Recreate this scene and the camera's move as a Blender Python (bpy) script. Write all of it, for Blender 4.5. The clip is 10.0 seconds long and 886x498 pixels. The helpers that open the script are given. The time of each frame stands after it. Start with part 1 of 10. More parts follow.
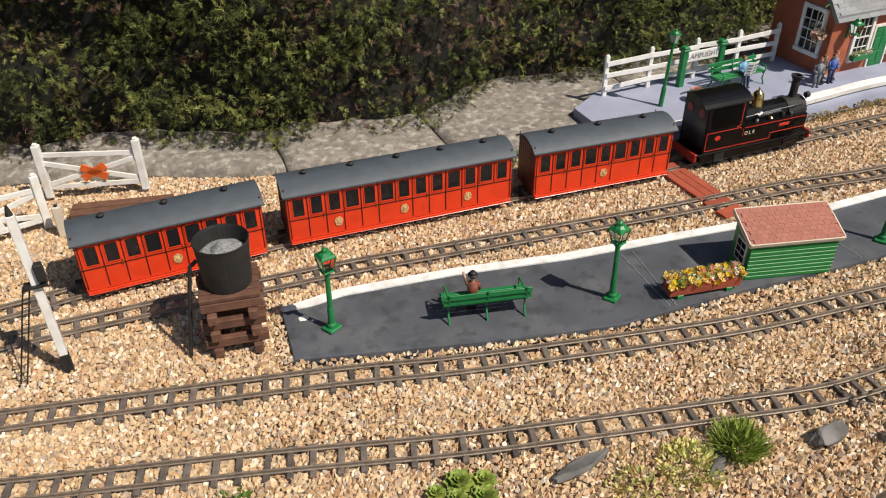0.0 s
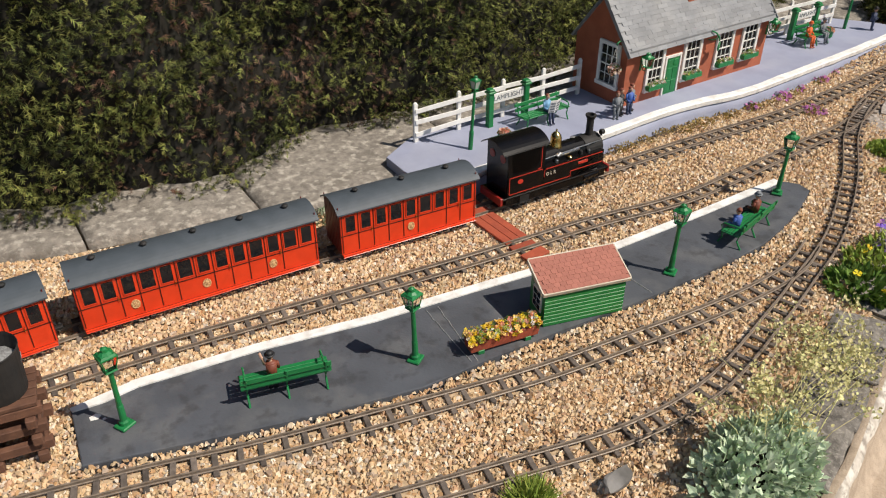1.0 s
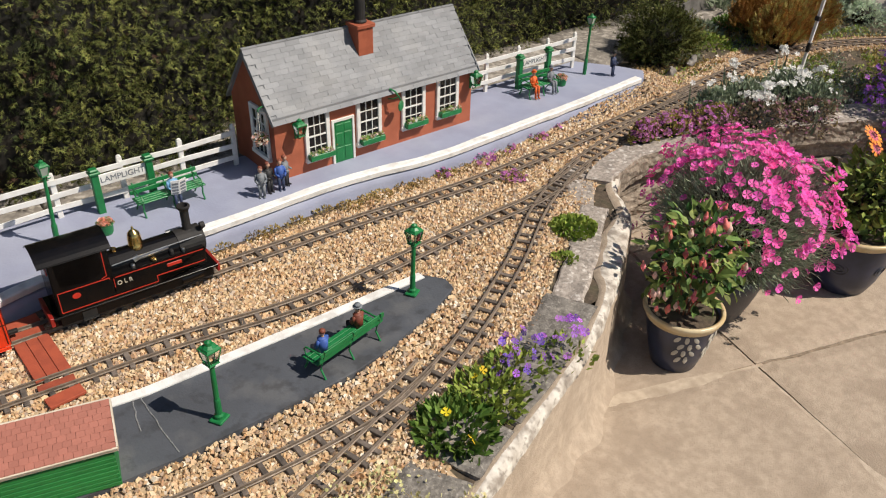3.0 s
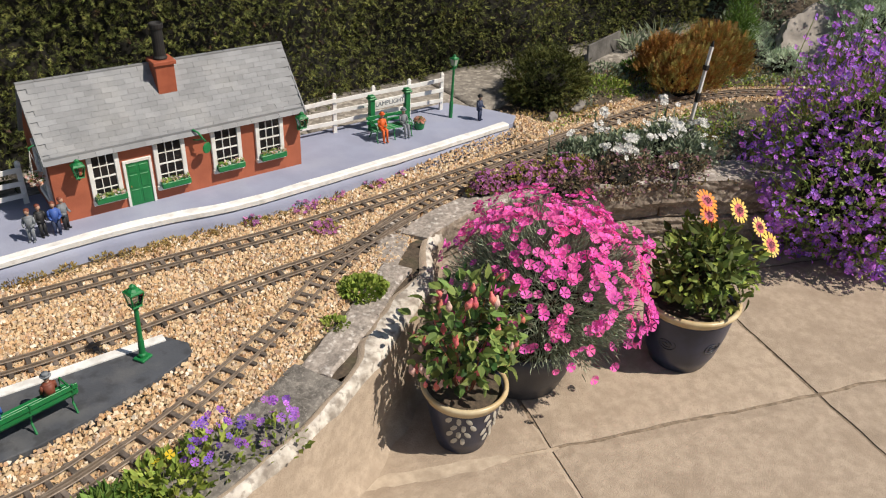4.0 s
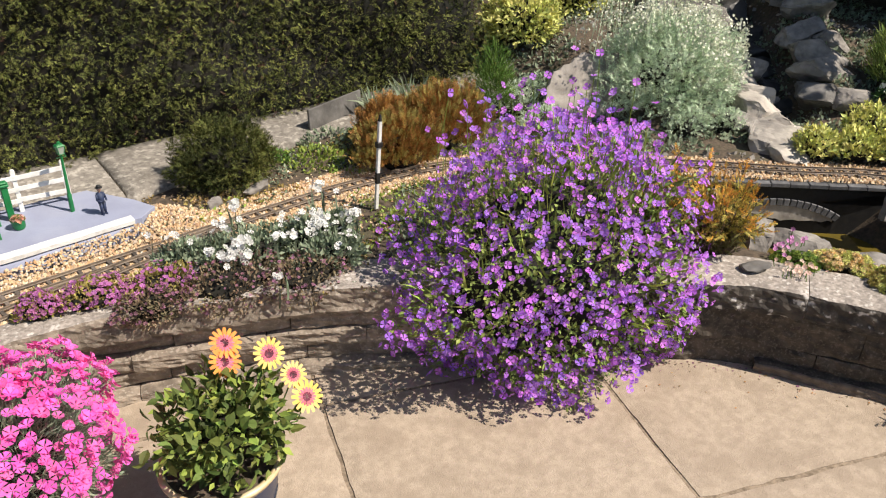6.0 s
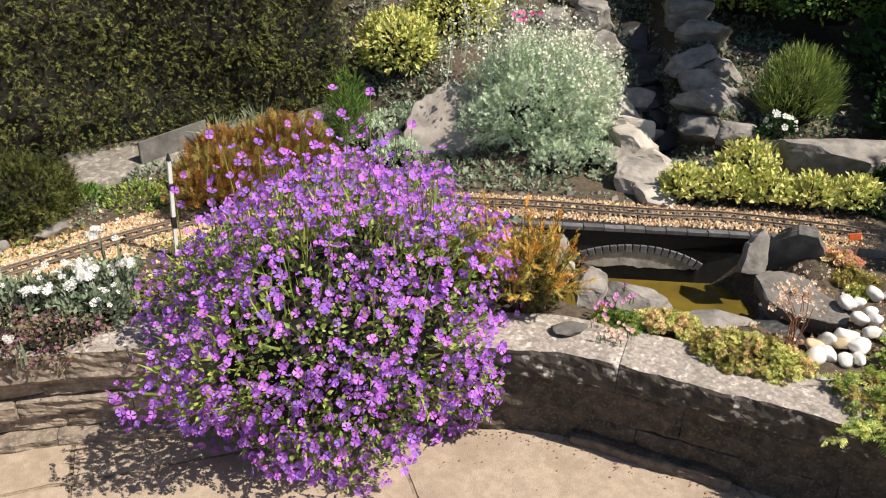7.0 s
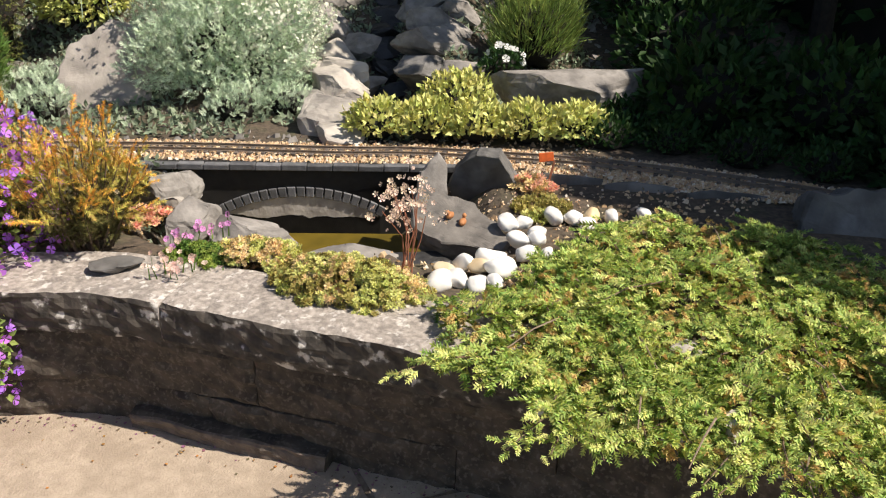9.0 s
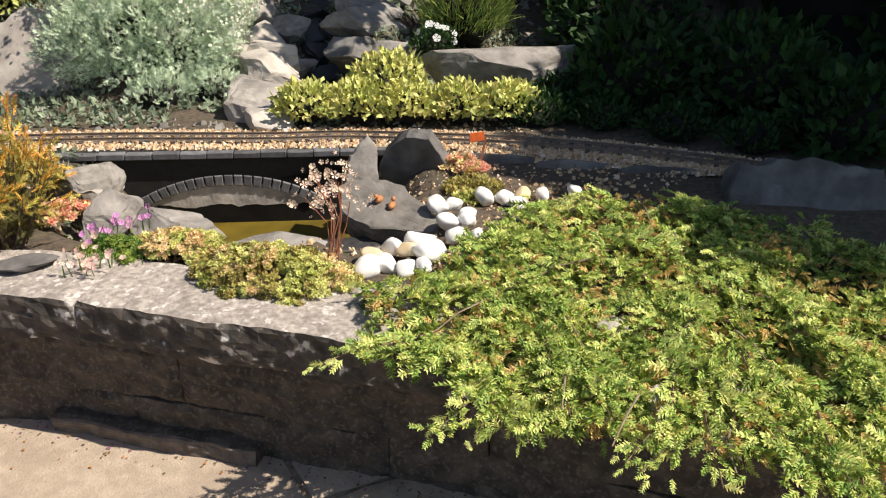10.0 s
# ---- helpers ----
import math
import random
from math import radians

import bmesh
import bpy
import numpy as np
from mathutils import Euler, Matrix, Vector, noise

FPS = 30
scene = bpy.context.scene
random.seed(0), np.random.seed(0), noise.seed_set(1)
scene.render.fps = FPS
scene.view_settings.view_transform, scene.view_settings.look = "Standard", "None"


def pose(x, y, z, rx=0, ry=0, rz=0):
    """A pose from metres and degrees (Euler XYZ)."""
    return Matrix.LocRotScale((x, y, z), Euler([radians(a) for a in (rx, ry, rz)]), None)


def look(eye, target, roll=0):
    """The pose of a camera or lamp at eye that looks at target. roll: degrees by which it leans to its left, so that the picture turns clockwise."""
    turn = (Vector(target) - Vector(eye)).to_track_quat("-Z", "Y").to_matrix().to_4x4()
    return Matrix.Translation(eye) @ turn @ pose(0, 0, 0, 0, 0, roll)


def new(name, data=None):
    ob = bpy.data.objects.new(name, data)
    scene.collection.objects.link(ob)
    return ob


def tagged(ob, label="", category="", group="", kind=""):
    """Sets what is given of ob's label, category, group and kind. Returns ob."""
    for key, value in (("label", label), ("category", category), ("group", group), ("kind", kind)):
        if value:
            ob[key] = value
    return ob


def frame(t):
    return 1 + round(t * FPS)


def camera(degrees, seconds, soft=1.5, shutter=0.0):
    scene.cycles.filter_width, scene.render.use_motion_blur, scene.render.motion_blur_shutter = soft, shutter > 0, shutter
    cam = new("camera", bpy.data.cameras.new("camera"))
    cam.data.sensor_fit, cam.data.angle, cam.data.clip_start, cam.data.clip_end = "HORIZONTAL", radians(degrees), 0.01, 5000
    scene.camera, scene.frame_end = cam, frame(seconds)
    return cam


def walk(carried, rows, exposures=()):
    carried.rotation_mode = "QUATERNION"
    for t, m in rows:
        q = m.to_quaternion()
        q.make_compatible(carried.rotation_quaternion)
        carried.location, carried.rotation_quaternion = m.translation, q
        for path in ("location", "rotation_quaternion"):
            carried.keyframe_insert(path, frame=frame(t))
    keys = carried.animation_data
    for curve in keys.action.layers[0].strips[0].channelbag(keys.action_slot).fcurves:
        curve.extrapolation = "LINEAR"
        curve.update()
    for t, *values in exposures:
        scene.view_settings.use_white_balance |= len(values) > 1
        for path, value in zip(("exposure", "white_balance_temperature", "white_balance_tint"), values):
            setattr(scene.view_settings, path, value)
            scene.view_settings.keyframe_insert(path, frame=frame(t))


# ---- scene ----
cam = camera(57.8, 10.0, soft=1.15)
PATH = [
    (0, (0.125, 0.073, 1.115), (0.8, 1.582, -0.011), -0.4),
    (0.5, (0.287, 0.013, 1.168), (0.979, 1.495, 0.018), -0.5),
    (1, (0.33, 0.044, 1.222), (1.263, 1.425, 0.116), 0.1),
    (1.5, (0.484, 0.032, 1.243), (1.575, 1.329, 0.182), 0.3),
    (2, (0.797, -0.037, 1.235), (1.853, 1.291, 0.176), 0.9),
    (2.5, (1.031, -0.07, 1.22), (2.093, 1.225, 0.126), 1.4),
    (2.7, (1.147, -0.062, 1.212), (2.232, 1.22, 0.126), 1.7),
    (3.8, (1.895, -0.272, 1.249), (2.936, 1.071, 0.194), 1.7),
    (4, (2.006, -0.328, 1.24), (3.054, 1.02, 0.2), 2.9),
    (4.5, (2.283, -0.352, 1.244), (3.379, 0.999, 0.257), 3.1),
    (5, (2.606, -0.37, 1.272), (3.73, 0.943, 0.267), 2.9),
    (5.2, (2.76, -0.405, 1.293), (3.882, 0.894, 0.266), 1.9),
    (6.3, (3.607, -0.694, 1.318), (4.628, 0.703, 0.315), 1.3),
    (6.5, (3.753, -0.704, 1.313), (4.793, 0.685, 0.318), 1.9),
    (7, (4.061, -0.782, 1.306), (5.097, 0.619, 0.325), 1.5),
    (7.5, (4.382, -0.918, 1.274), (5.388, 0.486, 0.266), 2.7),
    (8, (4.644, -0.93, 1.134), (5.797, 0.352, 0.12), 4.4),
    (8.5, (4.88, -0.992, 0.862), (6.045, 0.357, -0.046), 1.4),
    (9, (4.96, -1.041, 0.767), (6.176, 0.297, -0.088), 1.5),
    (9.5, (5.001, -1.047, 0.758), (6.255, 0.262, -0.087), 0.9),
    (10, (5.014, -1.058, 0.761), (6.302, 0.184, -0.133), 1.0),
]
walk(cam, [(t, look(eye, target, roll)) for t, eye, target, roll in PATH],
     exposures=[(0, 0.07), (2.5, 0.03), (4, 0.03), (4.5, 0.12), (5, 0.2), (6.3, 0.5), (8, 0.47), (9, 0.54), (10, 0.59)])

# ---- light ----
SUN_DIR = Vector((0.35, -0.50, 0.79)).normalized()
world = bpy.data.worlds.new("world")
scene.world = world
world.use_nodes = True
wn = world.node_tree
sky = wn.nodes.new("ShaderNodeTexSky")
sky.sky_type, sky.sun_disc = "NISHITA", False
sky.sun_elevation, sky.sun_rotation = radians(52), radians(145)
wn.nodes["Background"].inputs["Strength"].default_value = 0.072
wn.links.new(sky.outputs["Color"], wn.nodes["Background"].inputs["Color"])
sun_data = bpy.data.lights.new("sun", "SUN")
sun_data.energy, sun_data.angle, sun_data.color = 4.9, radians(0.55), (1.0, 0.905, 0.785)
sun = new("sun", sun_data)
sun.matrix_world = look(SUN_DIR * 12 + Vector((3, 1, 0)), (3, 1, 0))
scene.view_settings.exposure = 0.0


# ---- materials ----
def mat(name, c1, c2=None, scale=40.0, rough=0.6, metal=0.0, bump=0.25, bscale=260.0, island=0.0, obrand=0.0,
        c3=None, s3=6.0, amount3=0.35, c4=None, s4=120.0, amount4=0.6, from4=0.53, trans=0.0, spec=0.5, hue=0.0, detail=4.0, coat=0.0, local=False):
    """Two colours by grain, a third by larger stains, brightness spread piece by piece, and a fine bump."""
    m = bpy.data.materials.new(name)
    m.use_nodes = True
    t = m.node_tree
    n, l = t.nodes, t.links
    b = n["Principled BSDF"]
    if local:
        src = n.new("ShaderNodeTexCoord").outputs["Object"]
    else:
        src = n.new("ShaderNodeNewGeometry").outputs["Position"]
    c2 = c2 or tuple(x * 0.75 for x in c1)

    def noise_node(sc, det):
        k = n.new("ShaderNodeTexNoise")
        k.inputs["Scale"].default_value, k.inputs["Detail"].default_value = sc, det
        l.new(src, k.inputs["Vector"])
        return k
    ramp = n.new("ShaderNodeValToRGB")
    ramp.color_ramp.elements[0].position, ramp.color_ramp.elements[1].position = 0.36, 0.64
    ramp.color_ramp.elements[0].color, ramp.color_ramp.elements[1].color = (*c1, 1), (*c2, 1)
    l.new(noise_node(scale, detail).outputs["Fac"], ramp.inputs["Fac"])
    col = ramp.outputs["Color"]
    for c3, s3, amount3, start in ((c3, s3, amount3, 0.5), (c4, s4, amount4, from4)):
        if not c3:
            continue
        r3 = n.new("ShaderNodeValToRGB")
        r3.color_ramp.elements[0].position, r3.color_ramp.elements[1].position = start, 0.66
        r3.color_ramp.elements[0].color, r3.color_ramp.elements[1].color = (0, 0, 0, 1), (amount3, amount3, amount3, 1)
        l.new(noise_node(s3, 5.0).outputs["Fac"], r3.inputs["Fac"])
        mx = n.new("ShaderNodeMix")
        mx.data_type = "RGBA"
        l.new(r3.outputs["Color"], mx.inputs["Factor"])
        l.new(col, mx.inputs["A"])
        mx.inputs["B"].default_value = (*c3, 1)
        col = mx.outputs["Result"]
    if island or obrand:
        hs = n.new("ShaderNodeHueSaturation")
        rnd = n.new("ShaderNodeNewGeometry").outputs["Random Per Island"] if island else n.new("ShaderNodeObjectInfo").outputs["Random"]
        if island and obrand:                    # pieces on a shared mesh differ too
            both = n.new("ShaderNodeMath")
            l.new(rnd, both.inputs[0])
            l.new(n.new("ShaderNodeObjectInfo").outputs["Random"], both.inputs[1])
            wrap = n.new("ShaderNodeMath")
            wrap.operation = "FRACT"
            l.new(both.outputs["Value"], wrap.inputs[0])
            rnd = wrap.outputs["Value"]
        mr = n.new("ShaderNodeMapRange")
        a = island or obrand
        mr.inputs["To Min"].default_value, mr.inputs["To Max"].default_value = 1 - a, 1 + a
        l.new(rnd, mr.inputs["Value"])
        l.new(mr.outputs["Result"], hs.inputs["Value"])
        if hue:
            wh = n.new("ShaderNodeTexWhiteNoise")
            wh.noise_dimensions = "1D"
            l.new(rnd, wh.inputs["W"])
            mh = n.new("ShaderNodeMapRange")
            mh.inputs["To Min"].default_value, mh.inputs["To Max"].default_value = 0.5 - hue, 0.5 + hue
            l.new(wh.outputs["Value"], mh.inputs["Value"])
            l.new(mh.outputs["Result"], hs.inputs["Hue"])
        l.new(col, hs.inputs["Color"])
        col = hs.outputs["Color"]
    l.new(col, b.inputs["Base Color"])
    b.inputs["Roughness"].default_value, b.inputs["Metallic"].default_value = rough, metal
    b.inputs["Specular IOR Level"].default_value = spec
    b.inputs["Coat Weight"].default_value = coat
    if bump:
        bp = n.new("ShaderNodeBump")
        bp.inputs["Strength"].default_value, bp.inputs["Distance"].default_value = bump, 0.002
        l.new(noise_node(bscale, 3.0).outputs["Fac"], bp.inputs["Height"])
        l.new(bp.outputs["Normal"], b.inputs["Normal"])
    if trans:
        tr = n.new("ShaderNodeBsdfTranslucent")
        l.new(col, tr.inputs["Color"])
        ms = n.new("ShaderNodeMixShader")
        ms.inputs["Fac"].default_value = trans
        l.new(b.outputs["BSDF"], ms.inputs[1])
        l.new(tr.outputs["BSDF"], ms.inputs[2])
        l.new(ms.outputs["Shader"], n["Material Output"].inputs["Surface"])
    return m


def gravel_material(name, stops, value=0.3):
    """Stone by stone colours from a list, with a speckle."""
    m = bpy.data.materials.new(name)
    m.use_nodes = True
    t = m.node_tree
    n, l = t.nodes, t.links
    b = n["Principled BSDF"]
    g = n.new("ShaderNodeNewGeometry")
    r = n.new("ShaderNodeValToRGB")
    r.color_ramp.interpolation = "CONSTANT"
    while len(r.color_ramp.elements) < len(stops):
        r.color_ramp.elements.new(0.5)
    for i, c in enumerate(stops):
        r.color_ramp.elements[i].position, r.color_ramp.elements[i].color = i / len(stops), (*c, 1)
    l.new(g.outputs["Random Per Island"], r.inputs["Fac"])
    k = n.new("ShaderNodeTexNoise")
    k.inputs["Scale"].default_value, k.inputs["Detail"].default_value = 170, 5
    l.new(g.outputs["Position"], k.inputs["Vector"])
    mr = n.new("ShaderNodeMapRange")
    mr.inputs["To Min"].default_value, mr.inputs["To Max"].default_value = 1 - value, 1 + value
    l.new(k.outputs["Fac"], mr.inputs["Value"])
    hs = n.new("ShaderNodeHueSaturation")
    l.new(mr.outputs["Result"], hs.inputs["Value"])
    l.new(r.outputs["Color"], hs.inputs["Color"])
    l.new(hs.outputs["Color"], b.inputs["Base Color"])
    b.inputs["Roughness"].default_value = 0.7
    bp = n.new("ShaderNodeBump")
    bp.inputs["Strength"].default_value, bp.inputs["Distance"].default_value = 0.4, 0.001
    l.new(k.outputs["Fac"], bp.inputs["Height"])
    l.new(bp.outputs["Normal"], b.inputs["Normal"])
    return m


def glass_material(name, color=(0.9, 0.95, 0.93), rough=0.05):
    m = bpy.data.materials.new(name)
    m.use_nodes = True
    b = m.node_tree.nodes["Principled BSDF"]
    b.inputs["Base Color"].default_value = (*color, 1)
    b.inputs["Roughness"].default_value, b.inputs["Transmission Weight"].default_value = rough, 1.0
    b.inputs["IOR"].default_value = 1.3
    return m


M = {}
M["gravel"] = gravel_material("gravel", [(0.66, 0.52, 0.34), (0.60, 0.45, 0.27), (0.56, 0.42, 0.26), (0.55, 0.36, 0.19), (0.64, 0.46, 0.27), (0.47, 0.29, 0.145), (0.70, 0.56, 0.39), (0.57, 0.39, 0.235),
                                         (0.42, 0.33, 0.25), (0.58, 0.40, 0.24), (0.72, 0.64, 0.52), (0.48, 0.30, 0.18), (0.36, 0.25, 0.17), (0.56, 0.41, 0.24)])
M["bed"] = mat("bed_grit", (0.52, 0.39, 0.25), (0.38, 0.275, 0.17), 90, 0.95, bump=0.8, bscale=160)
M["soil"] = mat("soil", (0.055, 0.042, 0.030), (0.115, 0.085, 0.058), 70, 0.95, bump=1.0, bscale=130, c3=(0.07, 0.08, 0.035), s3=11)
M["patio"] = mat("patio_stone", (0.44, 0.355, 0.27), (0.35, 0.28, 0.21), 38, 0.88, bump=1.0, bscale=230, c3=(0.285, 0.222, 0.163), s3=8, amount3=0.55, c4=(0.25, 0.197, 0.15), s4=150, amount4=0.30, obrand=0.05, detail=14)
M["joint"] = mat("patio_joint", (0.15, 0.115, 0.08), (0.30, 0.235, 0.17), 60, 0.95, bump=0.6)
M["mortar"] = mat("pale_mortar", (0.50, 0.415, 0.32), (0.40, 0.325, 0.245), 40, 0.9, bump=0.8, c3=(0.28, 0.22, 0.16), s3=14, amount3=0.5)
M["lawn"] = mat("far_ground", (0.10, 0.13, 0.04), (0.16, 0.15, 0.07), 4, 0.95, bump=0.6)
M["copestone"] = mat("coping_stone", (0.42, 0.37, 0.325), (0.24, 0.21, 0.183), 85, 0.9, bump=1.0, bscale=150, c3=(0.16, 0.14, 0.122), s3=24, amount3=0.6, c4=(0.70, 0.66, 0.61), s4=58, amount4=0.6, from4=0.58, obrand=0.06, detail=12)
# near-black face of the coping: its shade is painted in, lichen spots apart
M["copeface_shade"] = mat("coping_face_shaded", (0.075, 0.062, 0.050), (0.028, 0.024, 0.020), 34, 0.9, bump=1.0, bscale=90, c3=(0.20, 0.18, 0.155), s3=30, amount3=0.4, c4=(0.66, 0.62, 0.57), s4=30, amount4=0.75, from4=0.59, obrand=0.06, detail=10)
# darkened because this stretch of wall stands in shade
M["wallstone_shade"] = mat("wall_stone", (0.078, 0.060, 0.044), (0.034, 0.027, 0.020), 26, 0.9, bump=1.0, bscale=75, c3=(0.15, 0.122, 0.092), s3=24, amount3=0.35, c4=(0.22, 0.19, 0.155), s4=110, amount4=0.35, obrand=0.15, detail=8)
# face of the plinth, made paler to hold light bounced off the paving
M["plinth"] = mat("plinth_stone", (0.165, 0.128, 0.10), (0.095, 0.074, 0.058), 40, 0.9, bump=1.0, bscale=110, c3=(0.07, 0.056, 0.045), s3=15, amount3=0.5, c4=(0.25, 0.205, 0.165), s4=80, amount4=0.4, detail=9)
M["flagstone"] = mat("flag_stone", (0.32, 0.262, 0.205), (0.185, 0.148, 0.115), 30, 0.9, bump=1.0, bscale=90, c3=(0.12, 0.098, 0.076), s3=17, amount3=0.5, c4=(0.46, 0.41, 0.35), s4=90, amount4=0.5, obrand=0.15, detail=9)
M["kerb_dark"] = mat("kerb_dark", (0.20, 0.183, 0.162), (0.095, 0.086, 0.076), 60, 0.85, bump=1.0, bscale=210, c3=(0.30, 0.275, 0.24), s3=12, amount3=0.5, c4=(0.42, 0.39, 0.34), s4=130, amount4=0.4, obrand=0.1, detail=9)
M["kerb"] = mat("ledge_stone", (0.285, 0.258, 0.222), (0.165, 0.148, 0.128), 48, 0.92, bump=1.0, bscale=140, c3=(0.145, 0.128, 0.105), s3=11, amount3=0.5, c4=(0.56, 0.52, 0.45), s4=42, amount4=0.55, obrand=0.08, detail=9)
M["cement"] = mat("white_cement", (0.66, 0.62, 0.55), (0.42, 0.375, 0.32), 34, 0.9, bump=1.0, bscale=55, c3=(0.24, 0.205, 0.17), s3=17, amount3=0.85, c4=(0.20, 0.17, 0.14), s4=60, amount4=0.7, detail=10)
M["slate_rock"] = mat("slate_rock", (0.135, 0.127, 0.118), (0.075, 0.071, 0.066), 16, 0.7, bump=1.0, bscale=60, detail=8, c3=(0.26, 0.25, 0.24), s3=9, amount3=0.6)
M["slab_slate"] = mat("slab_slate", (0.185, 0.167, 0.147), (0.115, 0.104, 0.092), 22, 0.75, bump=1.0, bscale=75, detail=9, c3=(0.27, 0.245, 0.215), s3=11, amount3=0.6, c4=(0.085, 0.08, 0.073), s4=30, amount4=0.6)
# darker slate: shade of the gully and pond hollow put into the colour
M["shaded_slate"] = mat("shaded_slate", (0.045, 0.043, 0.042), (0.024, 0.023, 0.022), 16, 0.5, bump=1.0, bscale=60, detail=8)
M["pale_rock"] = mat("pale_rock", (0.52, 0.475, 0.415), (0.36, 0.325, 0.285), 16, 0.85, bump=0.9, bscale=70, detail=8, c3=(0.22, 0.20, 0.18), s3=7, amount3=0.6)
M["grey_rock"] = mat("grey_rock", (0.285, 0.262, 0.238), (0.175, 0.160, 0.145), 18, 0.85, bump=1.0, bscale=70, c3=(0.37, 0.345, 0.315), s3=14, amount3=0.5, c4=(0.13, 0.12, 0.105), s4=34, amount4=0.5, detail=8)
M["slab_rock"] = mat("slab_rock", (0.39, 0.35, 0.31), (0.27, 0.24, 0.212), 14, 0.8, bump=0.9, bscale=60, c3=(0.31, 0.28, 0.24), s3=9, amount3=0.5, detail=8)
M["pebble"] = mat("white_pebble", (0.82, 0.80, 0.76), (0.72, 0.70, 0.66), 14, 0.55, bump=0.2, bscale=120, obrand=0.12)
M["pebble_tan"] = mat("tan_pebble", (0.62, 0.46, 0.26), (0.70, 0.58, 0.40), 14, 0.55, bump=0.2, bscale=120)
M["island"] = mat("platform_grey", (0.080, 0.088, 0.104), (0.062, 0.068, 0.080), 9, 0.75, bump=0.35, bscale=150, c3=(0.15, 0.15, 0.15), s3=11, amount3=0.4, c4=(0.028, 0.028, 0.030), s4=26, amount4=0.5, detail=8)
M["platform"] = mat("platform_blue", (0.305, 0.33, 0.44), (0.27, 0.29, 0.39), 10, 0.75, bump=0.25, bscale=130, c3=(0.36, 0.38, 0.46), s3=6, amount3=0.4)
M["white"] = mat("white_paint", (0.80, 0.80, 0.77), (0.70, 0.69, 0.65), 30, 0.55, bump=0.15, c3=(0.50, 0.46, 0.38), s3=25, amount3=0.25)
M["white_edge"] = mat("white_edge", (0.84, 0.84, 0.82), (0.74, 0.73, 0.70), 24, 0.7, bump=0.4, c3=(0.36, 0.33, 0.28), s3=30, amount3=0.35)
M["green"] = mat("green_paint", (0.012, 0.185, 0.052), (0.010, 0.15, 0.042), 60, 0.42, bump=0.08, c3=(0.03, 0.26, 0.09), s3=30, amount3=0.3, spec=0.5)
M["green_board"] = mat("green_board", (0.020, 0.215, 0.045), (0.017, 0.18, 0.038), 50, 0.45, bump=0.12, obrand=0.08)
M["house"] = mat("house_brick_red", (0.40, 0.115, 0.057), (0.335, 0.094, 0.047), 25, 0.8, bump=0.3, bscale=200, c3=(0.43, 0.135, 0.07), s3=9, amount3=0.4)
M["roof_slate"] = mat("roof_slate", (0.225, 0.233, 0.245), (0.185, 0.192, 0.203), 14, 0.65, bump=0.25, bscale=160, obrand=0.14, c3=(0.30, 0.30, 0.295), s3=9, amount3=0.4)
M["clay_brown"] = mat("clay_brown", (0.46, 0.20, 0.075), (0.36, 0.15, 0.055), 60, 0.7, bump=0.3)
M["terracotta"] = mat("terracotta", (0.36, 0.095, 0.045), (0.30, 0.075, 0.035), 40, 0.75, bump=0.25)
M["black"] = mat("black_paint", (0.0035, 0.0035, 0.004), (0.006, 0.005, 0.005), 40, 0.22, bump=0.04, spec=0.3)
M["black_matt"] = mat("black_matt", (0.010, 0.010, 0.010), (0.02, 0.018, 0.017), 40, 0.7, bump=0.3)
M["dark_glass"] = mat("dark_glass", (0.012, 0.013, 0.015), (0.016, 0.016, 0.018), 5, 0.08, bump=0)
M["coach_red"] = mat("coach_red", (0.73, 0.055, 0.015), (0.65, 0.047, 0.013), 30, 0.30, bump=0.04, spec=0.5)
M["coach_line"] = mat("coach_lining", (0.045, 0.008, 0.006), (0.035, 0.006, 0.005), 30, 0.4, bump=0)
M["coach_end"] = mat("coach_end_red", (0.14, 0.016, 0.011), (0.11, 0.013, 0.010), 30, 0.4, bump=0.1)
M["coach_roof"] = mat("coach_roof_grey", (0.066, 0.080, 0.096), (0.054, 0.067, 0.080), 30, 0.55, bump=0.15)
M["gold"] = mat("gold_crest", (0.78, 0.56, 0.27), (0.34, 0.13, 0.06), 320, 0.4, metal=0.0, bump=0.05)
M["brass"] = mat("brass", (0.74, 0.52, 0.20), (0.66, 0.45, 0.16), 60, 0.22, metal=1.0, bump=0.05)
M["steel"] = mat("steel", (0.50, 0.50, 0.50), (0.36, 0.35, 0.34), 80, 0.35, metal=1.0, bump=0.1)
M["red_line"] = mat("red_lining", (0.55, 0.035, 0.018), None, 40, 0.4, bump=0)
M["red_buffer"] = mat("red_bufferbeam", (0.30, 0.02, 0.015), None, 40, 0.4, bump=0.05)
M["rail"] = mat("rail_brown", (0.25, 0.20, 0.155), (0.165, 0.13, 0.10), 60, 0.5, metal=0.1, bump=0.2, c3=(0.28, 0.22, 0.16), s3=20)
M["sleeper"] = mat("sleeper_dark", (0.150, 0.122, 0.102), (0.088, 0.072, 0.060), 60, 0.85, bump=0.5, obrand=0.35)
M["wood_brown"] = mat("brown_timber", (0.145, 0.068, 0.040), (0.10, 0.046, 0.028), 50, 0.8, bump=0.5, obrand=0.2)
M["board_red"] = mat("red_boards", (0.36, 0.075, 0.035), (0.29, 0.06, 0.03), 45, 0.8, bump=0.4, obrand=0.12)
M["tile_roof"] = mat("pink_tiles", (0.37, 0.142, 0.104), (0.335, 0.128, 0.093), 30, 0.8, bump=0.3, obrand=0.08)
M["cream"] = mat("cream_trim", (0.62, 0.55, 0.44), (0.52, 0.46, 0.36), 40, 0.6, bump=0.2)
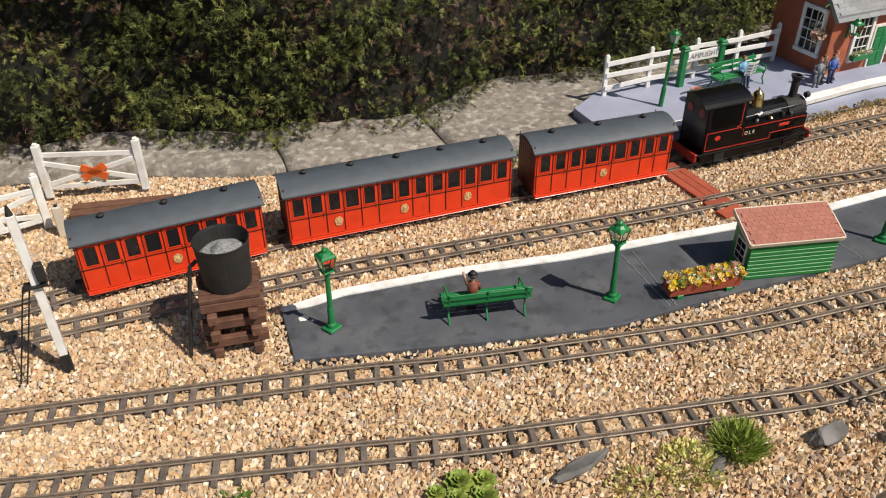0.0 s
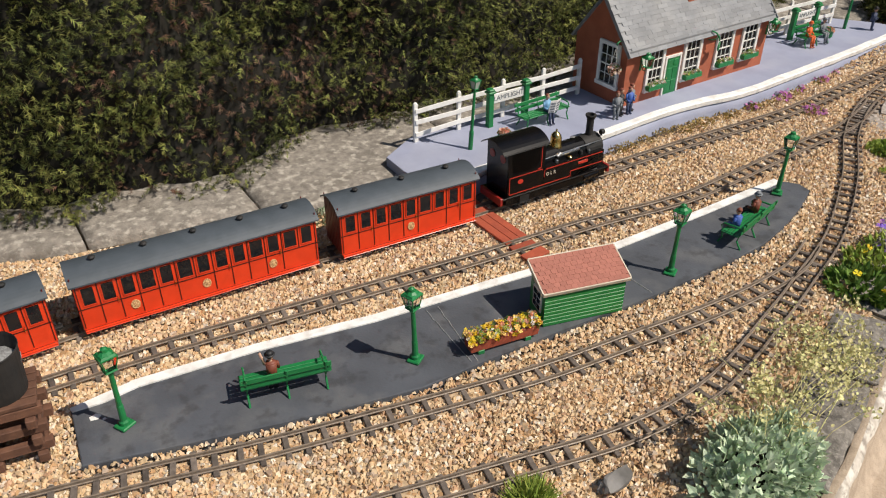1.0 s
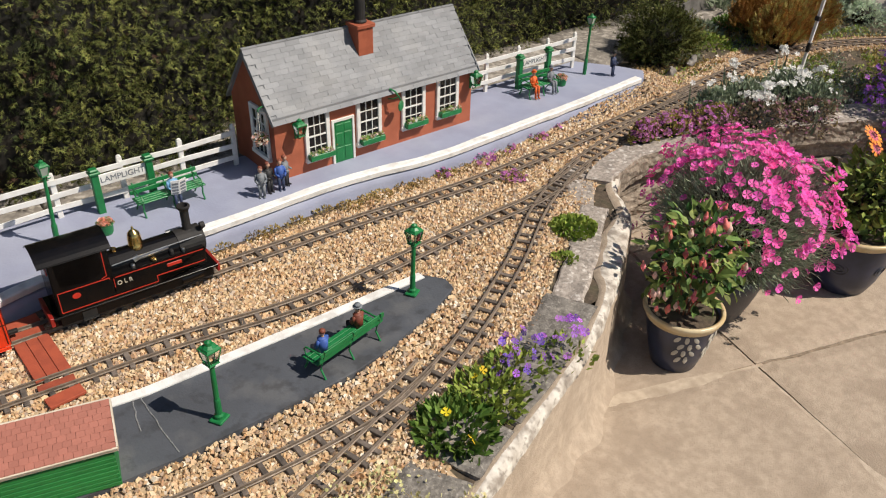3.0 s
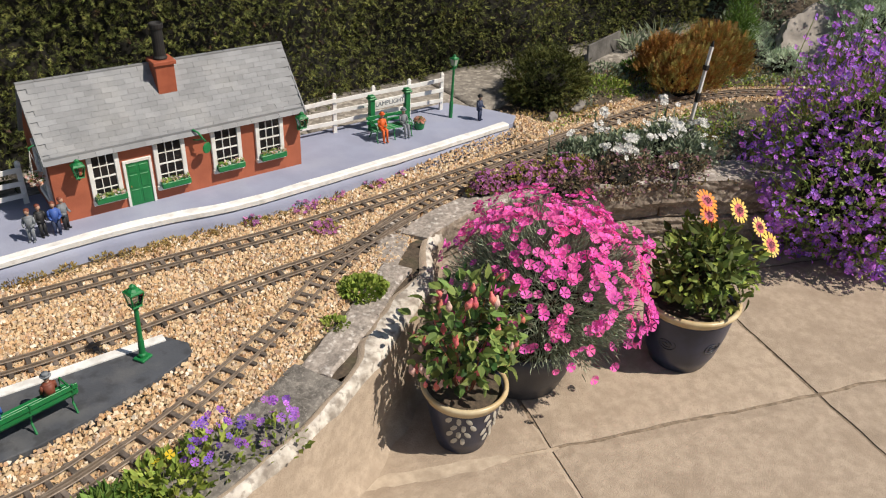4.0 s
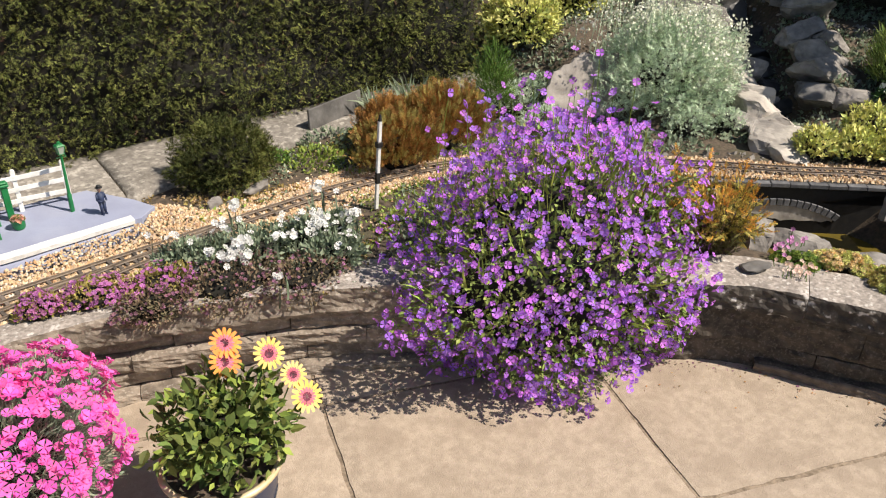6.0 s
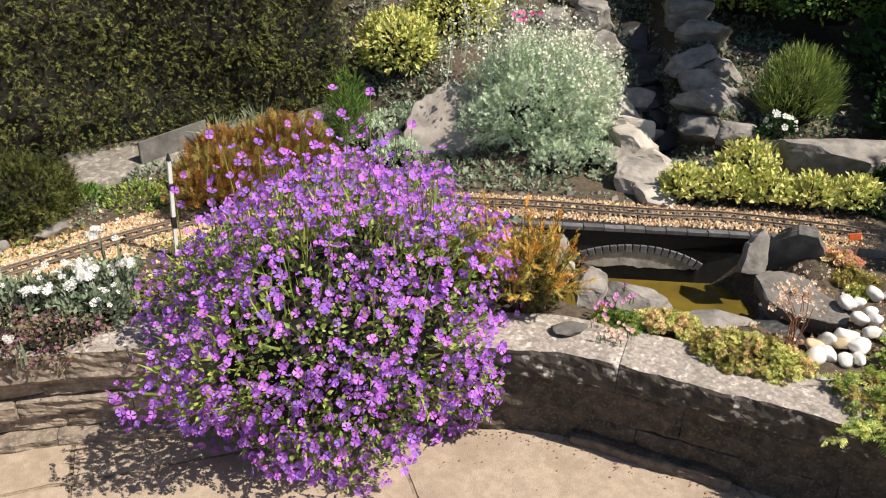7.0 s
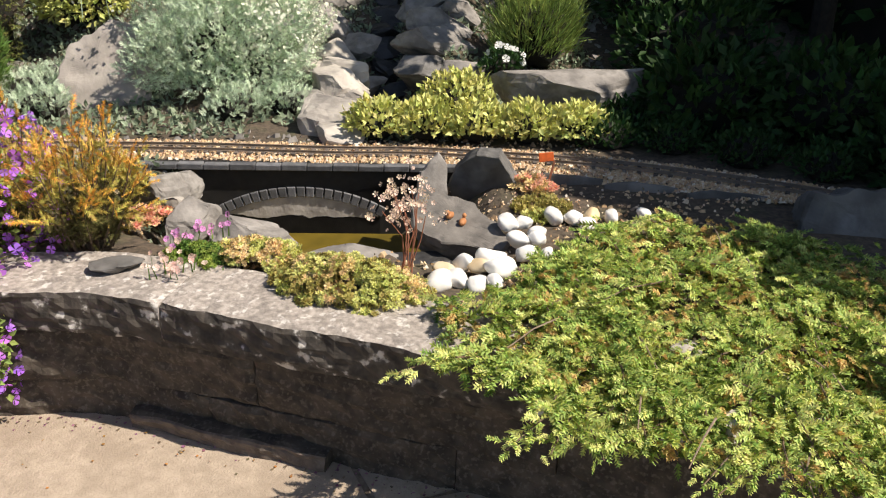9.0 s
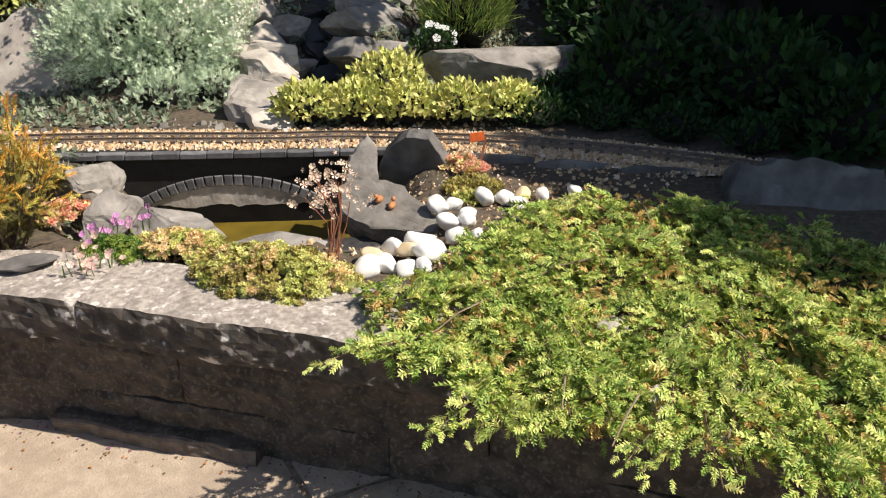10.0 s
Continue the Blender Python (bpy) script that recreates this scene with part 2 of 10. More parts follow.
M["grey_grit"] = mat("grey_coal", (0.30, 0.31, 0.31), (0.16, 0.16, 0.165), 220, 0.7, bump=0.8, bscale=320)
M["pot_blue"] = mat("pot_blue_glaze", (0.034, 0.043, 0.085), (0.020, 0.025, 0.048), 14, 0.32, bump=0.08, spec=0.45)
M["pot_grey"] = mat("pot_dark_grey", (0.055, 0.058, 0.07), (0.04, 0.042, 0.05), 14, 0.45, bump=0.2)
M["pot_cream"] = mat("pot_cream_rim", (0.62, 0.52, 0.34), (0.50, 0.38, 0.20), 20, 0.35, bump=0.1)
M["pot_white"] = mat("pot_white_motif", (0.50, 0.47, 0.40), None, 30, 0.4, bump=0.05)
# the amber glint is painted into the base colour
M["water"] = mat("pond_water", (0.16, 0.115, 0.018), (0.10, 0.075, 0.014), 8, 0.04, bump=0.06, bscale=14, spec=0.6)
M["clear"] = glass_material("lamp_glass")
M["lamp_white"] = mat("lamp_opal", (0.38, 0.42, 0.36), None, 30, 0.3, bump=0)
M["bark"] = mat("dark_bark", (0.040, 0.030, 0.022), (0.022, 0.017, 0.013), 40, 0.95, bump=0.6, bscale=90)
M["twig"] = mat("twig", (0.16, 0.105, 0.065), (0.10, 0.07, 0.045), 40, 0.9, bump=0.3)
M["twig_pale"] = mat("twig_pale", (0.27, 0.205, 0.145), (0.18, 0.13, 0.09), 60, 0.9, bump=0.4)
M["stem_red"] = mat("red_stem", (0.26, 0.09, 0.05), (0.20, 0.08, 0.04), 40, 0.8, bump=0.1)


def leafmat(name, c1, c2, island=0.35, hue=0.02, rough=0.6, trans=0.22, scale=18, spec=0.25):
    return mat(name, c1, c2, scale, rough, bump=0, island=island, obrand=island, hue=hue, trans=trans, spec=spec)


M["hedge"] = leafmat("hedge_leaf", (0.118, 0.126, 0.034), (0.042, 0.052, 0.017), 0.9, 0.03, rough=0.75, scale=5, spec=0.15, trans=0.12)
M["hedge_light"] = leafmat("hedge_light", (0.26, 0.275, 0.075), (0.15, 0.17, 0.045), 0.6, 0.03, rough=0.75, scale=9, spec=0.15)
M["hedge_dry"] = leafmat("hedge_dry", (0.135, 0.075, 0.045), (0.062, 0.037, 0.024), 0.6, 0.02, trans=0.08)
# near-black: stands for the shade inside hedges and bushes
M["shade_core"] = mat("shade_core", (0.006, 0.007, 0.004), (0.013, 0.010, 0.006), 20, 0.95, bump=1.0, bscale=40)
M["leaf_mid"] = leafmat("leaf_mid", (0.15, 0.25, 0.05), (0.09, 0.165, 0.032))
M["leaf_fresh"] = leafmat("leaf_fresh", (0.30, 0.38, 0.10), (0.17, 0.24, 0.06), 0.5, 0.025)
M["leaf_daisy"] = leafmat("leaf_daisy", (0.16, 0.205, 0.05), (0.075, 0.105, 0.028), 0.55, 0.03)
M["leaf_dark"] = leafmat("leaf_dark", (0.035, 0.085, 0.02), (0.025, 0.055, 0.015))
M["leaf_fuchsia"] = leafmat("leaf_fuchsia", (0.23, 0.31, 0.085), (0.12, 0.185, 0.05), 0.5, 0.03)
M["leaf_light"] = leafmat("leaf_light", (0.32, 0.39, 0.08), (0.21, 0.29, 0.055))
M["leaf_yellow"] = leafmat("leaf_yellow", (0.70, 0.67, 0.24), (0.46, 0.50, 0.14), 0.4)
M["leaf_peach"] = leafmat("leaf_peach", (0.80, 0.60, 0.33), (0.62, 0.47, 0.20), 0.4)
M["leaf_silver"] = leafmat("leaf_silver", (0.64, 0.73, 0.55), (0.46, 0.58, 0.40), 0.35, rough=0.8)
M["fl_silver"] = leafmat("flower_silver", (0.74, 0.74, 0.64), (0.62, 0.64, 0.50), 0.25, 0.01, rough=0.8)
M["leaf_greyblue"] = leafmat("leaf_greyblue", (0.28, 0.33, 0.225), (0.19, 0.24, 0.155), 0.4)
M["leaf_pinks"] = leafmat("leaf_pinks", (0.36, 0.42, 0.30), (0.25, 0.31, 0.21), 0.35)
M["leaf_brown"] = leafmat("leaf_brown", (0.27, 0.195, 0.125), (0.17, 0.14, 0.085), 0.45, 0.03)
M["leaf_cream"] = leafmat("leaf_cream", (0.70, 0.66, 0.34), (0.56, 0.54, 0.26), 0.25)
M["leaf_olive"] = leafmat("leaf_olive", (0.44, 0.37, 0.11), (0.29, 0.255, 0.075))
M["leaf_rust"] = leafmat("leaf_rust", (0.42, 0.215, 0.06), (0.27, 0.14, 0.042), 0.4)
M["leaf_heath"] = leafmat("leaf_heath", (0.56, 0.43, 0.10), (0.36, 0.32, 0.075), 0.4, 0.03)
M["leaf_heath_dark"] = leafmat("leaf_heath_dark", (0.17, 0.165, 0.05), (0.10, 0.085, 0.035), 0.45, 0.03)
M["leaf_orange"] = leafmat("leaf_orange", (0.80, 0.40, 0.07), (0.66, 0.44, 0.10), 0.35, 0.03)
M["grass_dry"] = leafmat("grass_dry", (0.42, 0.32, 0.11), (0.28, 0.20, 0.08), 0.35)
M["juniper"] = leafmat("juniper_leaf", (0.44, 0.52, 0.13), (0.23, 0.32, 0.075), 0.5, 0.035, rough=0.6, trans=0.32)
M["juniper_tip"] = leafmat("juniper_tip", (0.70, 0.72, 0.26), (0.52, 0.60, 0.17), 0.4, 0.035, rough=0.6, trans=0.32)
M["juniper_dry"] = leafmat("juniper_dry", (0.66, 0.45, 0.17), (0.50, 0.38, 0.14), 0.35, trans=0.3)
M["fl_purple"] = leafmat("flower_purple", (0.60, 0.25, 0.84), (0.44, 0.145, 0.72), 0.3, 0.035, trans=0.35)
M["fl_violet"] = leafmat("flower_violet", (0.36, 0.16, 0.70), (0.28, 0.11, 0.58), 0.3, 0.03, trans=0.3)
M["fl_pink"] = leafmat("flower_pink", (0.96, 0.19, 0.57), (0.90, 0.12, 0.49), 0.2, 0.02, trans=0.3)
M["fl_palepink"] = leafmat("flower_palepink", (0.85, 0.66, 0.56), (0.76, 0.48, 0.40), 0.2, 0.02, trans=0.3)
M["fl_bud"] = leafmat("fuchsia_bud", (0.84, 0.26, 0.24), (0.74, 0.16, 0.16), 0.3, 0.02, trans=0.2)
M["fl_salmon"] = leafmat("flower_salmon", (0.78, 0.28, 0.20), (0.72, 0.42, 0.28), 0.25, 0.02, trans=0.3)
M["fl_thyme"] = leafmat("flower_thyme", (0.30, 0.13, 0.21), (0.22, 0.10, 0.14), 0.35, 0.03)
M["fl_heath"] = leafmat("flower_heath", (0.50, 0.17, 0.42), (0.36, 0.12, 0.30), 0.35, 0.03)
M["fl_peach"] = leafmat("flower_peach", (0.90, 0.72, 0.58), (0.82, 0.58, 0.45), 0.2, 0.02, trans=0.3)
M["fl_orchid"] = leafmat("flower_orchid", (0.78, 0.34, 0.66), (0.66, 0.26, 0.56), 0.2, 0.02, trans=0.3)
M["fl_white"] = leafmat("flower_white", (0.82, 0.82, 0.80), (0.72, 0.72, 0.68), 0.1, 0.0, trans=0.3)
M["fl_yellow"] = leafmat("flower_yellow", (0.82, 0.62, 0.03), (0.76, 0.52, 0.03), 0.15, 0.01)
M["fl_orange"] = leafmat("flower_orange", (0.90, 0.34, 0.06), (0.86, 0.26, 0.08), 0.15, 0.01)
M["fl_rose"] = leafmat("flower_rose", (0.72, 0.20, 0.26), (0.60, 0.12, 0.20), 0.15, 0.01)
M["fl_gold"] = leafmat("flower_gold", (0.92, 0.60, 0.13), (0.90, 0.68, 0.24), 0.1, 0.01)
M["fl_core"] = leafmat("flower_core", (0.22, 0.06, 0.10), (0.12, 0.04, 0.06), 0.2, 0.0)
for key, rgb in {"navy": (0.03, 0.045, 0.10), "blue": (0.05, 0.12, 0.42), "orange": (0.70, 0.13, 0.02), "grey": (0.20, 0.22, 0.24), "brown": (0.20, 0.055, 0.03),
                 "black": (0.02, 0.02, 0.022), "skin": (0.50, 0.30, 0.21), "pale_blue": (0.20, 0.42, 0.66)}.items():
    M["fig_" + key] = mat("figure_" + key, rgb, None, 90, 0.6, bump=0.1)


# ---- building helpers ----
def part(name, bm, material, parent=None, label="", smooth=False):
    me = bpy.data.meshes.new(name)
    bmesh.ops.recalc_face_normals(bm, faces=bm.faces)
    bm.to_mesh(me)
    bm.free()
    for one in (material if isinstance(material, (list, tuple)) else [material]):
        me.materials.append(one)
    if smooth:
        for p in me.polygons:
            p.use_smooth = True
    ob = new(name, me)
    ob.parent = parent
    return tagged(ob, label)


def shared(name, me, parent, m):
    """One more object on a mesh that is there already."""
    ob = new(name, me)
    ob.parent = parent
    ob.matrix_basis = m
    return ob


def thing(name, m, label, category, group="", kind=""):
    ob = new(name)
    ob.empty_display_size = 0.02
    ob.matrix_basis = m
    return tagged(ob, label, category, group, kind)


def raw(name, verts, faces, material, parent=None, smooth=False, slots=None):
    """A mesh from arrays of corners and of triangles or quads."""
    me = bpy.data.meshes.new(name)
    verts, faces = np.asarray(verts, np.float32), np.asarray(faces, np.int32)
    k = faces.shape[1]
    me.vertices.add(len(verts))
    me.vertices.foreach_set("co", verts.ravel())
    me.loops.add(faces.size)
    me.loops.foreach_set("vertex_index", faces.ravel())
    me.polygons.add(len(faces))
    me.polygons.foreach_set("loop_start", np.arange(0, faces.size, k, dtype=np.int32))
    if slots is not None:
        me.polygons.foreach_set("material_index", np.asarray(slots, np.int32))
    me.polygons.foreach_set("use_smooth", np.full(len(faces), smooth, bool))
    for one in (material if isinstance(material, (list, tuple)) else [material]):
        me.materials.append(one)
    me.update(calc_edges=True)
    ob = new(name, me)
    ob.parent = parent
    return ob


def box(bm, x0, x1, y0, y1, z0, z1, bev=0.0, turn=None):
    g = bmesh.ops.create_cube(bm, size=1.0)["verts"]
    for v in g:
        v.co = Vector(((x0 + x1) / 2 + v.co.x * (x1 - x0), (y0 + y1) / 2 + v.co.y * (y1 - y0), (z0 + z1) / 2 + v.co.z * (z1 - z0)))
    if bev:
        edges = list({e for v in g for e in v.link_edges})
        r = bmesh.ops.bevel(bm, geom=edges, offset=bev, segments=1, affect="EDGES", profile=0.5)
        g = list({v for f in r["faces"] for v in f.verts} | {v for v in g if v.is_valid})
    if turn is not None:
        bmesh.ops.transform(bm, matrix=turn, verts=g)
    return g


def beam(bm, p, q, w, h, bev=0.0):
    """A square bar from p to q, w wide and h high."""
    p, q = Vector(p), Vector(q)
    d = q - p
    m = Matrix.Translation((p + q) / 2) @ d.to_track_quat("X", "Z").to_matrix().to_4x4()
    return box(bm, -d.length / 2, d.length / 2, -w / 2, w / 2, -h / 2, h / 2, bev, m)


def cyl(bm, p, q, r0, r1=None, seg=12):
    p, q = Vector(p), Vector(q)
    r1 = r0 if r1 is None else r1
    d = q - p
    m = Matrix.Translation((p + q) / 2) @ d.to_track_quat("Z", "Y").to_matrix().to_4x4()
    return bmesh.ops.create_cone(bm, cap_ends=True, segments=seg, radius1=max(r0, 1e-5), radius2=max(r1, 1e-5), depth=d.length, matrix=m)["verts"]


def ball(bm, c, r, squash=(1, 1, 1), sub=2):
    m = Matrix.Translation(c) @ Matrix.Diagonal((*squash, 1))
    return bmesh.ops.create_icosphere(bm, subdivisions=sub, radius=r, matrix=m)["verts"]


def lathe(bm, profile, seg=24, centre=(0, 0, 0)):
    rings = []
    for r, z in profile:
        rings.append([bm.verts.new((centre[0] + r * math.cos(2 * math.pi * i / seg), centre[1] + r * math.sin(2 * math.pi * i / seg), centre[2] + z)) for i in range(seg)])
    for a, b in zip(rings, rings[1:]):
        for i in range(seg):
            bm.faces.new((a[i], a[(i + 1) % seg], b[(i + 1) % seg], b[i]))
    bm.faces.new(rings[0][::-1])
    bm.faces.new(rings[-1])


def tube(bm, pts, r, seg=6, taper=1.0):
    pts = [Vector(p) for p in pts]
    rings = []
    for i, p in enumerate(pts):
        d = (pts[min(i + 1, len(pts) - 1)] - pts[max(i - 1, 0)]).normalized()
        q = d.to_track_quat("Z", "Y").to_matrix()
        k = r * (1 + (taper - 1) * i / max(1, len(pts) - 1))
        rings.append([bm.verts.new(p + q @ Vector((k * math.cos(2 * math.pi * j / seg), k * math.sin(2 * math.pi * j / seg), 0))) for j in range(seg)])
    for a, b in zip(rings, rings[1:]):
        for j in range(seg):
            bm.faces.new((a[j], a[(j + 1) % seg], b[(j + 1) % seg], b[j]))
    bm.faces.new(rings[0][::-1])
    bm.faces.new(rings[-1])


def slab(bm, outline, z0, z1, bev=0.0):
    """A plate with that outline between two heights."""
    low = [bm.verts.new((x, y, z0)) for x, y in outline]
    top = [bm.verts.new((x, y, z1)) for x, y in outline]
    n = len(outline)
    bm.faces.new(low[::-1])
    f = bm.faces.new(top)
    for i in range(n):
        bm.faces.new((low[i], low[(i + 1) % n], top[(i + 1) % n], top[i]))
    if bev:
        bmesh.ops.bevel(bm, geom=list(f.edges), offset=bev, segments=2, affect="EDGES", profile=0.5)


def spline(points, step=0.02):
    """A smooth line through points, sampled at even steps: places and unit directions."""
    p = np.array(points, float)
    q = np.vstack([2 * p[0] - p[1], p, 2 * p[-1] - p[-2]])
    out = []
    for i in range(1, len(q) - 2):
        for t in np.linspace(0, 1, 24, endpoint=False):
            a, b, c, d = q[i - 1], q[i], q[i + 1], q[i + 2]
            out.append(0.5 * (2 * b + (c - a) * t + (2 * a - 5 * b + 4 * c - d) * t * t + (3 * b - a - 3 * c + d) * t ** 3))
    out.append(p[-1])
    out = np.array(out)
    s = np.concatenate([[0], np.cumsum(np.linalg.norm(np.diff(out, axis=0), axis=1))])
    even = np.arange(0, s[-1], step)
    pos = np.stack([np.interp(even, s, out[:, k]) for k in range(p.shape[1])], 1)
    d = np.gradient(pos, axis=0)
    return pos, d / np.linalg.norm(d, axis=1)[:, None]


def inside(poly, x, y):
    """Which of the points lie in the outline."""
    x, y = np.asarray(x), np.asarray(y)
    hit = np.zeros(x.shape, bool)
    n = len(poly)
    for i in range(n):
        (x0, y0), (x1, y1) = poly[i], poly[(i + 1) % n]
        cross = (y0 > y) != (y1 > y)
        with np.errstate(divide="ignore", invalid="ignore"):
            hit ^= cross & (x < (x1 - x0) * (y - y0) / (y1 - y0 + 1e-12) + x0)
    return hit


def far_from(line, x, y, block=20000):
    """Distance of each point from a sampled line."""
    out = np.empty(len(x))
    for i in range(0, len(x), block):
        d = (x[i:i + block, None] - line[None, :, 0]) ** 2 + (y[i:i + block, None] - line[None, :, 1]) ** 2
        out[i:i + block] = np.sqrt(d.min(1))
    return out


rng = np.random.default_rng(7)

# small shapes for foliage: corners and triangles, growing along +y, face towards +z
LEAF = (np.array([(0, 0, 0), (0.28, 0.42, 0.06), (0, 1, -0.04), (-0.28, 0.42, 0.06)]), np.array([(0, 1, 2), (0, 2, 3)]))
ROUND = (np.array([(0, 0, 0), (0.36, 0.25, 0.07), (0.40, 0.65, 0.05), (0, 1, -0.06), (-0.40, 0.65, 0.05), (-0.36, 0.25, 0.07)]),
         np.array([(0, 1, 2), (0, 2, 3), (0, 3, 4), (0, 4, 5)]))
BLADE = (np.array([(-0.045, 0, 0), (0.045, 0, 0), (0.03, 0.6, 0.05), (0, 1, -0.02), (-0.03, 0.6, 0.05)]), np.array([(0, 1, 2), (0, 2, 4), (4, 2, 3)]))


STALK = (BLADE[0] * np.array([0.16, 1, 1]), BLADE[1])


def frond(pairs=5, spread=0.42, lean=0.55, w=0.10):
    v, f = [(-0.02, 0, 0), (0.02, 0, 0), (0, 1, 0)], [(0, 1, 2)]
    for i in range(pairs):
        y = 0.12 + 0.72 * i / pairs
        ln = spread * (1 - 0.62 * i / pairs)
        for s in (-1, 1):
            k = len(v)
            ax, ay = s * ln * 0.85, ln * lean
            k_ = w * 0.5 / math.hypot(ax, ay)
            tip = (ax, y + ay, 0.10 * ln)
            v += [(0, y, 0), (ax * 0.55 + ay * k_, y + ay * 0.55 - ax * k_, 0.05 * ln), tip, (ax * 0.55 - ay * k_, y + ay * 0.55 + ax * k_, 0.05 * ln)]
            f += [(k, k + 1, k + 2), (k, k + 2, k + 3)]
    return np.array(v, float), np.array(f)


def plume(pairs=6, spread=0.30, lean=0.85, w=0.105):
    """A flat feathery spray: narrow pointed branchlets in pairs, drooping towards the tip."""
    v, f = [(-0.018, 0, 0), (0.018, 0, 0), (0, 1, -0.10)], [(0, 1, 2)]
    for i in range(pairs):
        y = 0.06 + 0.80 * i / pairs
        ln = spread * (0.75 + 0.5 * math.sin(i * 2.3)) * (1 - 0.55 * i / pairs)
        for s in (-1, 1):
            k = len(v)
            yy = y + (0.05 if s > 0 else 0)
            v += [(0, yy - w / 2, -0.08 * yy * yy), (0, yy + w / 2, -0.08 * yy * yy), (s * ln, yy + ln * lean, 0.10 * ln * math.cos(i * 1.7 + s) - 0.10 * yy * yy)]
            f += [(k, k + 1, k + 2)] if s < 0 else [(k + 1, k, k + 2)]
    return np.array(v, float), np.array(f)


def sprig(stations=7, ln=0.30, w=0.070):
    """A plump shoot: short needles all round an axis, closing to a point."""
    v, f = [(-0.014, 0, 0), (0.014, 0, 0), (0, 0.97, 0.03)], [(0, 1, 2)]
    for i in range(stations):
        y = 0.04 + 0.80 * i / stations
        r = ln * (1 - 0.35 * i / stations)
        for a in (0.25, 1.571, 2.89):
            a += 0.35 * math.sin(i * 2.1)
            k = len(v)
            cx_, cz_ = math.cos(a), math.sin(a)
            tip = (r * 0.80 * cx_, y + r * 0.78, r * 0.55 * cz_)
            v += [(cz_ * w / 2, y, -cx_ * w / 2), (-cz_ * w / 2, y + w, cx_ * w / 2), tip]
            if abs(cz_) < 0.6:
                v[k], v[k + 1] = (0, y, 0), (0, y + w * 1.4, 0)
            f.append((k, k + 1, k + 2))
    k = len(v)
    v += [(-w * 0.5, 0.80, 0), (w * 0.5, 0.80, 0), (0, 1.02, 0.02)]
    f.append((k, k + 1, k + 2))
    return np.array(v, float), np.array(f)


PLUME = plume()
SPRIG = sprig()
def rosette():
    """A small succulent head: two rings of pointed plump leaves."""
    v, f = [], []
    for count_, lift, r, w, off in ((7, 0.30, 1.0, 0.46, 0.0), (5, 0.95, 0.62, 0.34, 0.4)):
        for i in range(count_):
            a = 6.283 * i / count_ + off
            c, s = math.cos(a), math.sin(a)
            k = len(v)
            ch, sh = math.cos(lift) * r, math.sin(lift) * r
            v += [(0, 0, 0), (c * ch * 0.62 - s * w / 2, s * ch * 0.62 + c * w / 2, sh * 0.55), (c * ch, s * ch, sh * 1.1), (c * ch * 0.62 + s * w / 2, s * ch * 0.62 - c * w / 2, sh * 0.55)]
            f += [(k, k + 3, k + 2), (k, k + 2, k + 1)]
    return np.array(v, float), np.array(f)


ROSETTE = rosette()
SHOOT = sprig(5, 0.36, 0.125)
OVATE = (np.array([(0, 0, 0), (0.22, 0.20, 0.07), (0.30, 0.45, 0.09), (0.17, 0.76, 0.05), (0, 1, -0.08), (-0.17, 0.76, 0.05), (-0.30, 0.45, 0.09), (-0.22, 0.20, 0.07), (0, 0.48, 0.0)]),
         np.array([(0, 1, 8), (1, 2, 8), (2, 3, 8), (3, 4, 8), (4, 5, 8), (5, 6, 8), (6, 7, 8), (7, 0, 8)]))
FROND_FINE = frond(5, 0.32, 0.75, 0.085)


def flower(petals=5, wide=0.9, cup=0.12, notch=0.0):
    """An open flower of radius 1, looking along +z."""
    v, f = [(0, 0, -0.05)], []
    for i in range(petals):
        a = 2 * math.pi * i / petals
        h = math.pi / petals * wide
        k = len(v)
        for da, r, z in ((-h * 0.75, 0.55, cup * 0.5), (-h * 0.9, 0.92, cup), (0, 1.0 - notch, cup * 1.2), (h * 0.9, 0.92, cup), (h * 0.75, 0.55, cup * 0.5)):
            v.append((r * math.cos(a + da), r * math.sin(a + da), z + 0.05 * (i % 2)))
        f += [(0, k, k + 4), (k, k + 1, k + 4), (k + 1, k + 2, k + 4), (k + 2, k + 3, k + 4)]
    return np.array(v, float), np.array(f)


def daisy(rays=16):
    """A ray flower of radius 1: pointed petals in two layers, looking along +z."""
    v, f = [], []
    for i in range(rays):
        a = 2 * math.pi * i / rays
        h, z = math.pi / rays * 0.92, 0.03 * (i % 2)
        k = len(v)
        for da, r, dz in ((-h * 0.8, 0.18, 0), (h * 0.8, 0.18, 0), (h, 0.66, 0.05), (h * 0.45, 0.95, 0.03), (-h * 0.45, 0.95, 0.03), (-h, 0.66, 0.05)):
            v.append((r * math.cos(a + da), r * math.sin(a + da), z + dz))
        f += [(k, k + 1, k + 2), (k, k + 2, k + 5), (k + 5, k + 2, k + 3), (k + 5, k + 3, k + 4)]
    return np.array(v, float), np.array(f)


def unit(a):
    return a / np.maximum(np.linalg.norm(a, axis=1), 1e-9)[:, None]


def scatter(shape, pos, grow, face, size):
    """Copies of a small shape: at pos, growing along grow, turned towards face; returns corners and triangles."""
    v, f = shape
    y = unit(np.asarray(grow, float))
    z = np.asarray(face, float)
    z = unit(z - y * (z * y).sum(1)[:, None] + 1e-6)
    x = np.cross(y, z)
    size = np.broadcast_to(np.asarray(size, float), (len(pos),))
    c = pos[:, None, :] + size[:, None, None] * (v[None, :, 0, None] * x[:, None] + v[None, :, 1, None] * y[:, None] + v[None, :, 2, None] * z[:, None])
    t = f[None] + (np.arange(len(pos)) * len(v))[:, None, None]
    return c.reshape(-1, 3), t.reshape(-1, 3)


